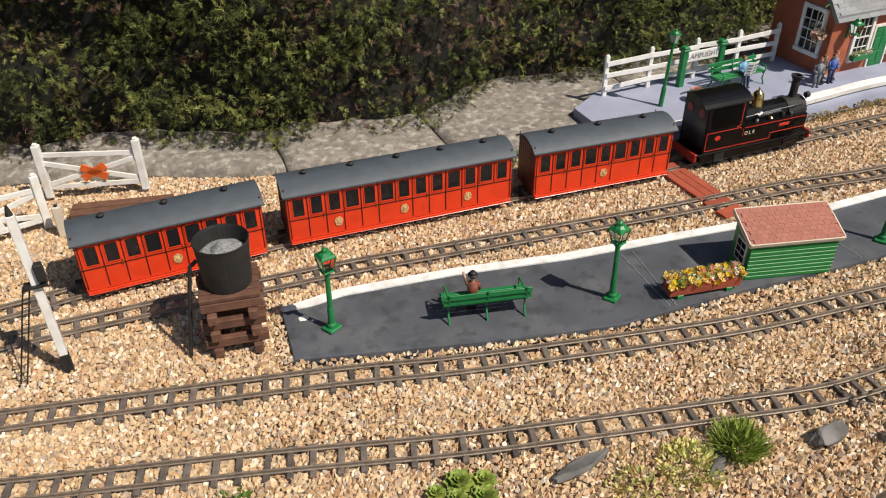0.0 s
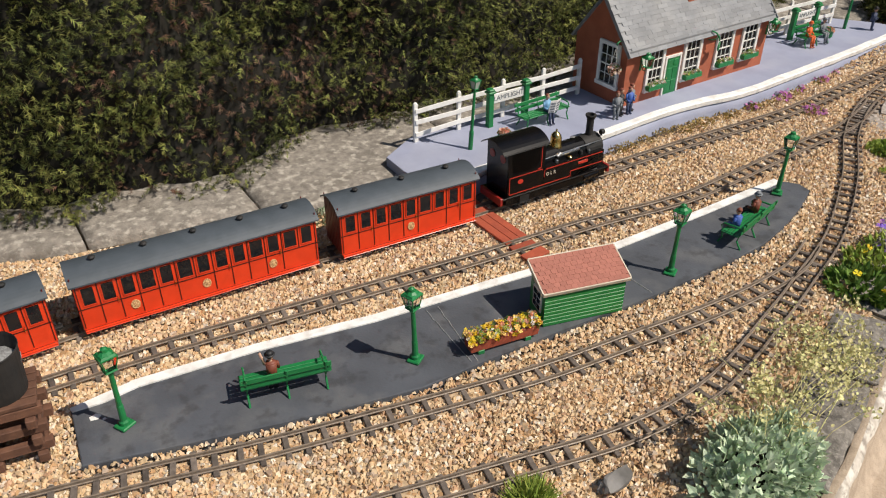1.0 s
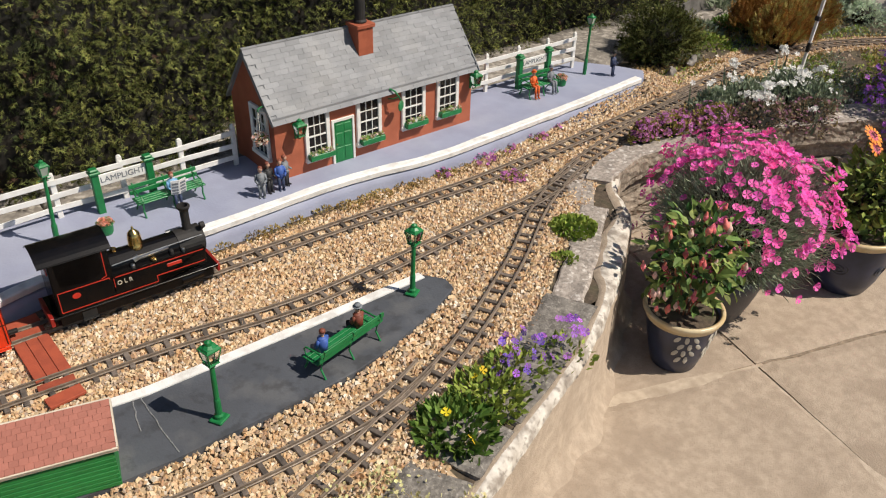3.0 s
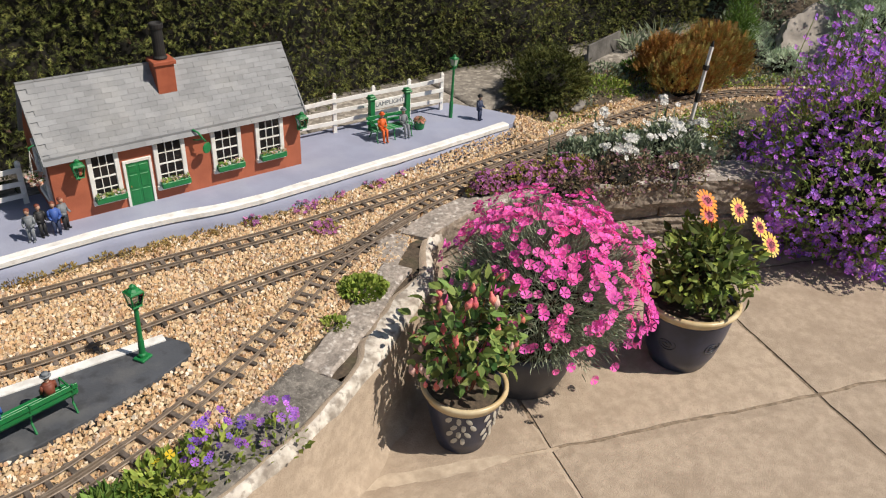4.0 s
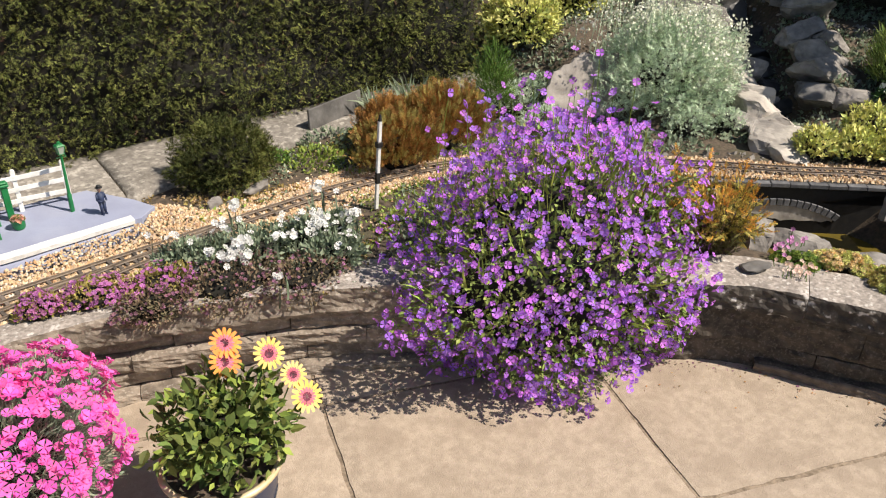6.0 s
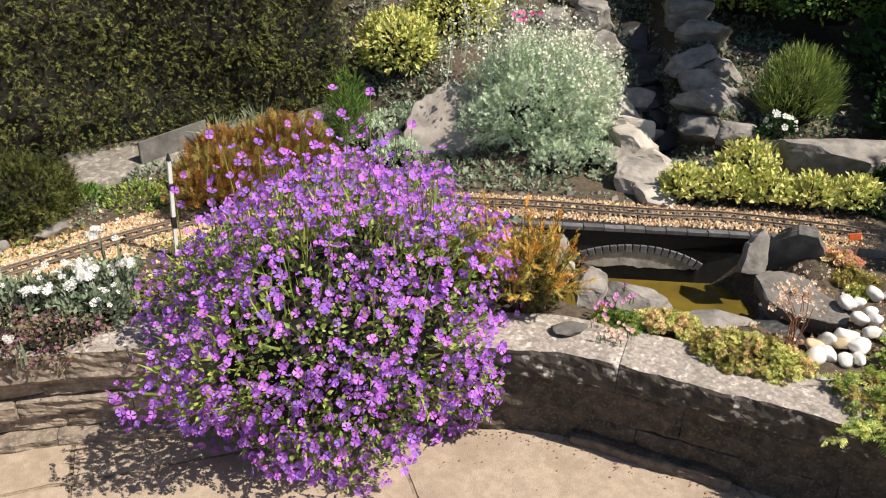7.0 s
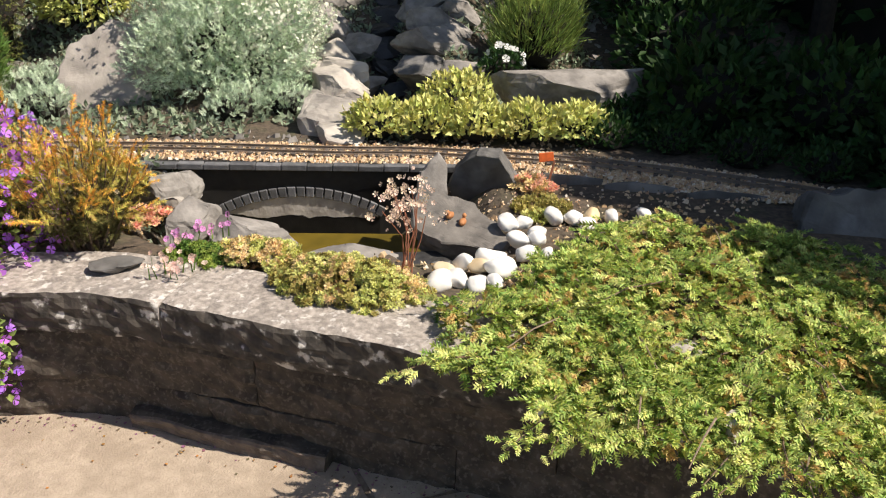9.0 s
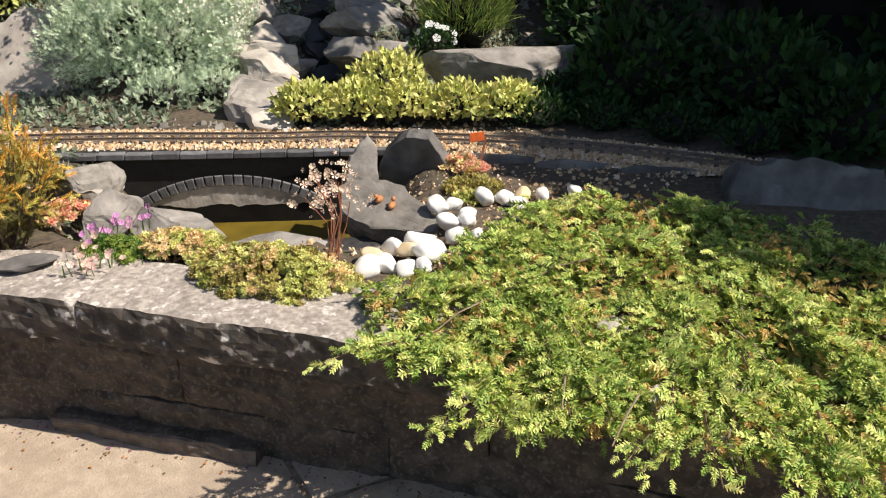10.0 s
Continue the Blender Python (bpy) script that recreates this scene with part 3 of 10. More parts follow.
def rand_dirs(n, up=0.0):
    d = rng.normal(size=(n, 3))
    d[:, 2] += up
    return unit(d)


def dome(n, centre, radii, low=-0.2, fill=0.75):
    """Points in the outer part of a dome, with their outward directions; the outline is uneven."""
    d = rand_dirs(n * 3)
    d = d[d[:, 2] > low][:n]
    lump = 1 + 0.16 * np.sin(5 * d[:, 0] + 3 * d[:, 1]) * np.cos(4 * d[:, 2] + 4 * d[:, 1]) + 0.08 * np.sin(11 * d[:, 0] - 7 * d[:, 2])
    r = (fill + (1 - fill) * rng.random(len(d)) ** 0.6) * lump
    return np.array(centre) + d * r[:, None] * np.array(radii), unit(d / np.array(radii))


# ---- plan ----
T1 = [(-1.6, 1.66), (-0.6, 1.715), (-0.2, 1.737), (0.1, 1.755), (0.5, 1.755), (0.75, 1.742), (1.02, 1.718), (1.22, 1.696), (1.4, 1.680), (1.63, 1.669),
      (2.0, 1.655), (2.38, 1.640), (2.73, 1.618), (2.94, 1.612), (3.25, 1.626), (3.6, 1.650), (4.03, 1.682), (4.4, 1.712), (4.72, 1.728), (5.1, 1.68),
      (5.45, 1.52), (5.79, 1.26), (5.97, 1.11), (6.115, 0.976), (6.27, 0.836), (6.435, 0.703), (6.62, 0.50), (6.74, 0.356), (6.86, 0.18), (7.0, -0.08), (7.12, -0.4), (7.2, -0.9)]
T2 = [(-1.6, 1.62), (-0.6, 1.635), (-0.13, 1.627), (0.14, 1.612), (0.53, 1.584), (0.81, 1.549), (1.11, 1.510), (1.43, 1.470), (1.80, 1.434), (2.05, 1.392),
      (2.25, 1.383), (2.73, 1.407), (2.96, 1.412), (3.15, 1.45), (3.3, 1.50)]
T3 = [(-1.6, 1.62), (-0.6, 1.47), (-0.2, 1.384), (0.10, 1.313), (0.415, 1.234), (0.634, 1.169), (0.865, 1.113), (1.236, 1.030), (1.52, 0.992), (1.70, 0.970),
      (1.90, 0.958), (2.08, 0.968), (2.23, 1.015)]
T4 = [(-1.6, 1.62), (-0.6, 1.33), (-0.2, 1.205), (-0.02, 1.152), (0.25, 1.072), (0.545, 0.977), (0.80, 0.908), (1.07, 0.838), (1.30, 0.786), (1.55, 0.785),
      (1.85, 0.860), (2.045, 0.918), (2.325, 1.012), (2.66, 1.186), (2.927, 1.356), (3.16, 1.467), (3.36, 1.527), (3.61, 1.578), (3.95, 1.640), (4.25, 1.690)]
EDGE = [(-1.6, -0.62), (0.4, 0.10), (1.2, 0.345), (1.854, 0.569), (2.048, 0.644), (2.334, 0.743), (2.583, 0.836), (2.792, 0.946), (2.992, 1.073), (3.145, 1.185),
        (3.283, 1.350), (3.60, 1.395), (4.07, 1.25), (4.36, 1.12), (4.80, 0.86), (5.272, 0.509), (5.413, 0.365), (5.554, 0.14), (5.715, -0.124), (5.95, -0.55), (6.3, -1.3)]
LEDGE = [(-1.6, 2.75), (-0.3, 2.42), (0.18, 2.265), (0.445, 2.14), (0.695, 2.08), (1.12, 1.955), (1.47, 1.90)]
edge_line, edge_dir = spline(EDGE, 0.02)
t1_line, t1_dir = spline(T1, 0.01)
t2_line, t2_dir = spline(T2, 0.01)
t3_line, t3_dir = spline(T3, 0.01)
t4_line, t4_dir = spline(T4, 0.01)
BRIDGE, ALONG, OUT = np.array([5.746, 1.109]), np.array([0.768, -0.640]), np.array([-0.640, -0.768])
PATIO_Z = -0.30


def smooth01(v):
    v = np.clip(v, 0, 1)
    return v * v * (3 - 2 * v)


def patio_height(x):
    return PATIO_Z + 0.09 * smooth01((2.85 - np.asarray(x, float)) / 0.7)


def bed_height(x, y):
    """The raised bed: level, with the pond dug in and the rockery rising behind the line."""
    x, y = np.asarray(x, float), np.asarray(y, float)
    u = (x - BRIDGE[0]) * ALONG[0] + (y - BRIDGE[1]) * ALONG[1]
    w = (x - BRIDGE[0]) * OUT[0] + (y - BRIDGE[1]) * OUT[1]
    pond = smooth01(1.9 - 1.7 * np.sqrt(((u - 0.50) / 0.46) ** 2 + ((w - 0.19) / 0.36) ** 2))
    pond = np.maximum(pond, 0.6 * smooth01(1.8 - 1.6 * np.sqrt((x - 6.11) ** 2 + (y - 0.22) ** 2) / 0.13))
    rise = 0.25 * smooth01(((x - 6.50) * 0.5 + (y - 1.05) * 0.85) / 1.0) + 0.35 * smooth01(((x - 7.0) * 0.5 + (y - 1.9) * 0.85) / 1.1)
    rise = rise * smooth01((x - 5.75) / 0.5)
    gully = np.abs((x - 6.72) * 0.77 - (y - 1.22) * 0.64) / 0.10
    bank = np.abs((x - 6.93) * 0.77 - (y - 1.10) * 0.64) / 0.11
    high = smooth01(((x - 6.62) * 0.64 + (y - 1.10) * 0.77) / 0.25)
    return -0.006 - 0.29 * pond + rise + high * (0.10 * np.exp(-bank * bank) - 0.12 * np.exp(-gully * gully))


# ---- ground, patio and bed ----
bm = bmesh.new()
bmesh.ops.create_grid(bm, x_segments=2, y_segments=2, size=120, matrix=Matrix.Translation((3, 0, PATIO_Z - 0.03)))
ground = part("ground", bm, M["lawn"])
tagged(ground, "dull green and brown garden ground round the patio", "ground", kind="structure")

# paving slabs in rows, each an uneven plate on a dark joint bed
patio = thing("patio", Matrix.Identity(4), "worn buff stone paving with dark open joints", "paving", kind="structure")
xs, ys = np.meshgrid(np.linspace(-1.8, 7.4, 120), np.linspace(-2.6, 1.9, 30), indexing="ij")
filled = smooth01((3.20 - xs) / 0.12)
vz = np.stack([xs, ys, patio_height(xs) - 0.0075 + 0.0052 * filled], -1).reshape(-1, 3)
ii = np.arange(119)[:, None] * 30 + np.arange(29)[None]
quads = np.stack([ii, ii + 30, ii + 31, ii + 1], -1).reshape(-1, 4)
raw("joint_bed", vz, quads, [M["joint"], M["mortar"]], patio, True, (vz[quads[:, 0], 0] < 3.17).astype(int))
SU, SV = Vector((0.946, -0.325)), Vector((0.285, 0.958))
for i in range(-8, 6):
    shift = 0.0 if i % 2 == 0 else 0.31
    for j in range(-5, 4):
        o = Vector((4.012, 0.422)) + SU * (0.86 * i) + SV * (0.64 * j + (0 if -3 < i < 2 else shift))
        g = 0.0060
        quad = [o + SU * g + SV * g, o + SU * (0.86 - g) + SV * g, o + SU * (0.86 - g) + SV * (0.64 - g), o + SU * g + SV * (0.64 - g)]
        c = sum(quad, Vector((0, 0))) / 4
        if not (-1.7 < c.x < 7.2 and -2.5 < c.y < 1.8):
            continue
        bm = bmesh.new()
        n = 19
        grid = [[bm.verts.new((0, 0, 0)) for _ in range(n)] for _ in range(n)]
        for a in range(n):
            for b in range(n):
                p = quad[0].lerp(quad[1], a / (n - 1)).lerp(quad[3].lerp(quad[2], a / (n - 1)), b / (n - 1))
                rim = a in (0, n - 1) or b in (0, n - 1)
                wob = (noise.noise(Vector((p.x * 9, p.y * 9, 0.3))) * 0.005 + noise.noise(Vector((p.x * 45, p.y * 45, 1.3))) * 0.0065) * (1 if rim else 0)
                z = float(patio_height(p.x)) + 0.0025 * noise.noise(Vector((p.x * 4, p.y * 4, 2))) - (0.004 if rim else 0)
                grid[a][b].co = (p.x + wob, p.y + wob, z)
        for a in range(n - 1):
            for b in range(n - 1):
                bm.faces.new((grid[a][b], grid[a + 1][b], grid[a + 1][b + 1], grid[a][b + 1]))
        rimv = [grid[a][0] for a in range(n)] + [grid[n - 1][b] for b in range(1, n)] + [grid[a][n - 1] for a in range(n - 2, -1, -1)] + [grid[0][b] for b in range(n - 2, 0, -1)]
        low = [bm.verts.new(v.co - Vector((0, 0, 0.02))) for v in rimv]
        for k in range(len(rimv)):
            bm.faces.new((rimv[k], low[k], low[(k + 1) % len(low)], rimv[(k + 1) % len(low)]))
        part("paving_slab", bm, M["patio"], patio, smooth=False)

# the raised bed
YARD = [(-0.75, 2.50), (-0.3, 2.40), (0.18, 2.25), (0.445, 2.125), (0.695, 2.065), (1.12, 1.94), (1.46, 1.87), (1.48, 1.72), (2.6, 1.745), (3.3, 1.745), (3.98, 1.79), (4.02, 1.90),
        (4.25, 1.85), (4.8, 1.88), (5.05, 1.80), (5.0, 1.62), (4.5, 1.60), (4.1, 1.58), (3.75, 1.53), (3.45, 1.47), (3.22, 1.38), (3.05, 1.27), (2.90, 1.20), (2.73, 1.10), (2.50, 0.94), (2.25, 0.80),
        (2.0, 0.715), (1.76, 0.66), (1.5, 0.62), (1.1, 0.58), (0.7, 0.52), (0.2, 0.45), (-0.75, 0.3)]
BED = [tuple(p) for p in edge_line[::3]] + [(8.6, -1.3), (8.6, 4.2), (-1.6, 4.2)]
nx, ny = 290, 170
gx, gy = np.meshgrid(np.linspace(-1.6, 8.6, nx), np.linspace(-1.3, 4.2, ny), indexing="ij")
gz = bed_height(gx, gy) + 0.004 * np.sin(gx * 13) * np.cos(gy * 17)
ok = inside(BED, gx.ravel(), gy.ravel()).reshape(nx, ny)
ii = np.arange(nx - 1)[:, None] * ny + np.arange(ny - 1)[None]
quads = np.stack([ii, ii + ny, ii + ny + 1, ii + 1], -1).reshape(-1, 4)
quads = quads[ok.ravel()[quads].all(1)]
cx, cy = gx.ravel()[quads].mean(1), gy.ravel()[quads].mean(1)
grit = inside(YARD, cx, cy)
bed = raw("garden_bed", np.stack([gx, gy, gz], -1).reshape(-1, 3), quads, [M["soil"], M["bed"]], None, True, grit.astype(int))
tagged(bed, "raised garden bed of soil and grit with a dug-in pond", "flower bed", kind="structure")

# gravel, stone by stone
CHIP = np.array([(-1, -0.8, -0.8), (1, -0.8, -0.8), (1, 0.8, -0.8), (-1, 0.8, -0.8), (-0.55, 0, 0.9), (0.55, 0, 0.9)], float)
CHIP_T = np.array([(0, 1, 5), (0, 5, 4), (2, 3, 4), (2, 4, 5), (1, 2, 5), (3, 0, 4)])


def stones(x, y, z, size):
    """Broken chippings: a ridge over a four-cornered foot, each one knocked about."""
    n = len(x)
    v = CHIP[None] * (0.70 + 0.45 * rng.random((n, 6, 3))) + rng.normal(0, 0.16, (n, 6, 3))
    v *= np.stack([size, size * (0.7 + 0.4 * rng.random(n)), size * (0.55 + 0.35 * rng.random(n))], 1)[:, None]
    a, t = rng.random(n) * 6.283, (rng.random(n) - 0.5) * 0.9
    ca, sa, ct, st = np.cos(a)[:, None], np.sin(a)[:, None], np.cos(t)[:, None], np.sin(t)[:, None]
    vx, vy, vz_ = v[..., 0], v[..., 1] * ct - v[..., 2] * st, v[..., 1] * st + v[..., 2] * ct
    out = np.stack([vx * ca - vy * sa + x[:, None], vx * sa + vy * ca + y[:, None], vz_ + z[:, None]], -1)
    return out.reshape(-1, 3), (CHIP_T[None] + (np.arange(n) * 6)[:, None, None]).reshape(-1, 3)


ISLAND = [(0.363, 1.475), (0.424, 1.480), (0.502, 1.487), (0.765, 1.453), (1.036, 1.397), (1.343, 1.357), (1.492, 1.335), (1.68, 1.306), (2.086, 1.294), (2.42, 1.293), (2.462, 1.235), (2.455, 1.19),
          (2.33, 1.138), (2.20, 1.10), (2.084, 1.076), (1.890, 1.072), (1.66, 1.078), (1.56, 1.086), (1.34, 1.106), (1.166, 1.116), (1.01, 1.122), (0.711, 1.195), (0.345, 1.306)]
px, py = np.meshgrid(np.arange(-0.75, 5.1, 0.0071), np.arange(0.3, 2.5, 0.0071), indexing="ij")
px, py = (px + rng.normal(0, 0.0028, px.shape)).ravel(), (py + rng.normal(0, 0.0028, py.shape)).ravel()
keep = inside(YARD, px, py) & ~inside(ISLAND, px, py)
# a ribbon of ballast carries the line on over the bridge
rx = np.repeat(t1_line[t1_line[:, 0] > 4.95], 30, axis=0)
rd = np.repeat(t1_dir[t1_line[:, 0] > 4.95], 30, axis=0)
off = (rng.random(len(rx)) - 0.5) * 0.17
rx = rx + rd * (rng.random(len(rx))[:, None] - 0.5) * 0.02 + np.stack([-rd[:, 1], rd[:, 0]], 1) * off[:, None]
apron_x, apron_y = rng.random(9000) * 0.6 + 6.5, rng.random(9000) * 0.9 - 0.4
ap = inside([(6.50, 0.42), (6.60, 0.29), (6.73, 0.12), (6.94, -0.20), (7.05, -0.2), (6.75, 0.36)], apron_x, apron_y)
px, py = np.concatenate([px[keep], rx[:, 0], apron_x[ap]]), np.concatenate([py[keep], rx[:, 1], apron_y[ap]])
clear = np.ones(len(px), bool)
for line, direc in ((t1_line, t1_dir), (t2_line, t2_dir), (t3_line, t3_dir), (t4_line, t4_dir)):
    d = far_from(line[::2], px, py)
    clear &= np.abs(d - 0.0225) > 0.0030
px, py = px[clear], py[clear]
size = 0.0041 + 0.0034 * rng.random(len(px)) ** 2.2
near = np.minimum.reduce([far_from(line[::2], px, py) for line in (t1_line, t2_line, t3_line, t4_line)])
rim_x, rim_y = np.array([p[0] for p in ISLAND + ISLAND[:1]]), np.array([p[1] for p in ISLAND + ISLAND[:1]])
rim_s = np.arange(0, len(ISLAND), 0.05)
rim_line = np.stack([np.interp(rim_s, np.arange(len(rim_x)), rim_x), np.interp(rim_s, np.arange(len(rim_x)), rim_y)], 1)
banked = 0.013 * smooth01(1 - far_from(rim_line, px, py) / 0.035)
front_line = np.array([(3.2, 1.757), (3.45, 1.768), (3.617, 1.778), (3.82, 1.795), (3.972, 1.806), (4.035, 1.86), (3.99, 1.95)])
front_line = np.stack([np.interp(np.arange(0, 6, 0.02), np.arange(7), front_line[:, k]) for k in (0, 1)], 1)
banked += 0.048 * smooth01((px - 3.15) / 0.75) * smooth01(1.15 - far_from(front_line, px, py) / np.interp(px, [3.9, 4.0], [0.055, 0.14]))
gv, gt = stones(px, py, rng.normal(0.0, 0.0013, len(px)) - 0.0022 * (near < 0.044) + banked, size)
tagged(raw("gravel", gv, gt, M["gravel"]), "golden brown pea gravel and chippings covering the railway yard", "gravel", kind="stuff")


# ---- railway lines ----
SLEEPER = None


def track(name, line, direc, label, z=0.0, step=0.044):
    global SLEEPER
    top = thing(name, Matrix.Identity(4), label, "railway track", "railway lines")
    side = np.stack([-direc[:, 1], direc[:, 0]], 1)
    for s in (-1, 1):
        c = (line + side * s * 0.0225)[::2]
        prof = [(-0.0026, 0.004), (-0.0026, 0.0055), (-0.0010, 0.0065), (-0.0010, 0.0105), (-0.0018, 0.0115), (-0.0018, 0.0135), (0.0018, 0.0135), (0.0018, 0.0115), (0.0010, 0.0105), (0.0010, 0.0065), (0.0026, 0.0055), (0.0026, 0.004)]
        k = len(prof)
        v = np.concatenate([np.stack([c[:, 0] + side[::2, 0] * a, c[:, 1] + side[::2, 1] * a, np.full(len(c), z + b)], 1)[:, None] for a, b in prof], 1)
        i0 = np.arange(len(c) - 1)[:, None] * k + np.arange(k)[None]
        i1 = np.arange(len(c) - 1)[:, None] * k + (np.arange(k)[None] + 1) % k
        raw("rail", v.reshape(-1, 3), np.stack([i0, i1, i1 + k, i0 + k], -1).reshape(-1, 4), M["rail"], top)
    if SLEEPER is None:
        bm = bmesh.new()
        box(bm, -0.0060, 0.0060, -0.038, 0.038, -0.004, 0.0060, 0.0012)
        for s in (-1, 1):
            for t in (-1, 1):
                box(bm, -0.004, 0.004, s * 0.0225 + t * 0.0042 - 0.0016, s * 0.0225 + t * 0.0042 + 0.0016, 0.004, 0.0068)
        SLEEPER = bpy.data.meshes.new("sleeper")
        bm.to_mesh(SLEEPER)
        bm.free()
        SLEEPER.materials.append(M["sleeper"])
    for i in (int(q) for q in np.arange(2, len(line) - 2, step / 0.01)):
        if line[i, 0] < -0.75:
            continue
        yaw = math.degrees(math.atan2(direc[i, 1], direc[i, 0])) + random.uniform(-2.5, 2.5)
        shared("sleeper", SLEEPER, top, pose(line[i, 0], line[i, 1], z + random.uniform(-0.0024, 0.0006), 0, 0, yaw))


track("main_line_track", t1_line, t1_dir, "rusty model railway track running past the station and over the bridge")
track("loop_track", t2_line, t2_dir, "rusty brown model railway track beside the white-edged island platform")
track("yard_track", t3_line, t3_dir, "rusty brown model railway track in gravel behind the island platform")
track("front_track", t4_line, t4_dir, "rusty brown model railway track curving round in the gravel")

# ---- kerb ledge under the hedge ----
ledge = thing("stone_ledge", Matrix.Identity(4), "lichen-spotted grey stone ledge along the foot of the hedge", "ledge", kind="structure")
cuts = [-1.6, -0.8, -0.1, 0.55, 1.02, 1.75, 2.5, 3.3, 4.0, 4.55, 5.2, 5.9]
for a, b in zip(cuts, cuts[1:]):
    bm = bmesh.new()
    n, k = 14, 8
    g = [[None] * (k + 1) for _ in range(n + 1)]
    for i in range(n + 1):
        x = a + 0.004 + (b - a - 0.008) * i / n
        y0 = float(np.interp(x, [p[0] for p in LEDGE] + [2.2, 4.0, 4.5, 6], [p[1] for p in LEDGE] + [1.99, 2.04, 2.19, 2.22]))
        y1 = float(np.interp(x, [-1.6, 0.0, 0.8, 6], [2.95, 2.60, 2.42, 2.50]))
        for j in range(k + 1):
            y = y0 + (y1 - y0) * j / k + (0.012 * noise.noise(Vector((x * 7, 0, 5))) if j == 0 else 0)
            z = 0.028 + 0.006 * noise.noise(Vector((x * 6, y * 6, 1))) + 0.010 * j / k - (0.010 if j == 0 else 0) - (0.006 if i in (0, n) else 0)
            g[i][j] = bm.verts.new((x, y, z))
    for i in range(n):
        for j in range(k):
            bm.faces.new((g[i][j], g[i + 1][j], g[i + 1][j + 1], g[i][j + 1]))
    rim = [g[i][0] for i in range(n + 1)] + [g[n][j] for j in range(1, k + 1)] + [g[i][k] for i in range(n - 1, -1, -1)] + [g[0][j] for j in range(k - 1, 0, -1)]
    low = [bm.verts.new((v.co.x, v.co.y, -0.02)) for v in rim]
    for i in range(len(rim)):
        bm.faces.new((rim[i], low[i], low[(i + 1) % len(rim)], rim[(i + 1) % len(rim)]))
    part("ledge_stone", bm, M["kerb"], ledge, smooth=True)


# ---- walls round the bed ----
def block(length, depth, height, seed, rough=0.010):
    """An uneven squared stone lying along x, its outer face towards -y."""
    bm = bmesh.new()
    bmesh.ops.create_cube(bm, size=1.0)
    bmesh.ops.subdivide_edges(bm, edges=bm.edges[:], cuts=11, use_grid_fill=True)
    for v in bm.verts:
        p = Vector((v.co.x * length, v.co.y * depth, v.co.z * height))
        edge = sum(abs(c) > 0.49 for c in v.co)
        q = noise.noise_vector(Vector((p.x * 9 + seed * 3.1, p.y * 9, p.z * 9)))
        p += q * rough * (0.9 if edge < 2 else 0.7)
        if edge >= 2:
            p.z -= math.copysign(0.003, p.z)
            p.x -= math.copysign(0.002, p.x)
        p += noise.noise_vector(Vector((p.x * 24 + seed, p.y * 32, p.z * 70))) * rough * 0.45
        p.y += rough * 0.5 * noise.noise(Vector((p.x * 3 + seed, 0, p.z * 55)))
        v.co = p
    return bm


def along_edge(s):
    i = min(int(s / 0.02), len(edge_line) - 1)
    return edge_line[i], edge_dir[i]


wall = thing("retaining_wall", Matrix.Identity(4), "low retaining wall of rough grey stones with lichen-spotted coping beside the patio", "stone wall", kind="structure")
total = len(edge_line) * 0.02
start = float(np.argmax(edge_line[:, 0] > 3.25)) * 0.02
count = 0
COURSES = ((-0.32, -0.205, 0.026, 0.11, 0.30, 0.60), (-0.205, -0.080, 0.018, 0.11, 0.38, 0.80), (-0.080, 0.010, 0.0, 0.155, 0.55, 0.95))


def swept_stone(a, b, z0, z1, inset, deep, seed):
    """A wall stone that follows the bed's edge from a to b, its face broken in rough layers."""
    ring = [(0.0, z1 - (z1 - z0) * k / 8) for k in range(9)] + [(deep, z0), (deep, z1)] + [(deep * (1 - k / 6), z1) for k in range(1, 6)]
    ss = np.linspace(a, b, max(4, int((b - a) / 0.016)))
    bm = bmesh.new()
    rows_ = []
    for j, s_ in enumerate(ss):
        i = s_ / 0.02
        i = min(max(i, 0), len(edge_line) - 1.001)
        f = i - int(i)
        p = edge_line[int(i)] * (1 - f) + edge_line[int(i) + 1] * f
        d = edge_dir[int(i)]
        nn = np.array([d[1], -d[0]])
        end = j in (0, len(ss) - 1)
        row = []
        for k, (off, z) in enumerate(ring):
            q = Vector((s_ * 6, off * 9 + seed * 5.3, z * 11))
            bulge = 0.012 * noise.noise(q) + 0.007 * noise.noise(Vector((s_ * 22, seed, z * 60))) + 0.004 * noise.noise(Vector((s_ * 70, seed, z * 120)))
            face = k < 9
            dz = 0.0
            if not face and k > 9:
                dz = 0.0045 * noise.noise(Vector((s_ * 9, off * 20, seed))) + 0.0022 * noise.noise(Vector((s_ * 45, off * 60, seed)))
            if k in (0, 8):
                bulge -= 0.004
            o_ = inset + off - (bulge if face else 0) + (0.004 if end and face else 0)
            row.append(bm.verts.new((p[0] - nn[0] * o_, p[1] - nn[1] * o_, z + dz - (0.003 if k == 0 else 0) - (0.003 if end and z == z1 else 0))))
        rows_.append(row)
    for r0, r1 in zip(rows_, rows_[1:]):
        for k in range(len(ring)):
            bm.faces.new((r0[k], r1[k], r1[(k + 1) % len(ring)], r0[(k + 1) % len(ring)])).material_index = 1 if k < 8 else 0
    bm.faces.new(rows_[0])
    bm.faces.new(rows_[-1][::-1])
    return bm


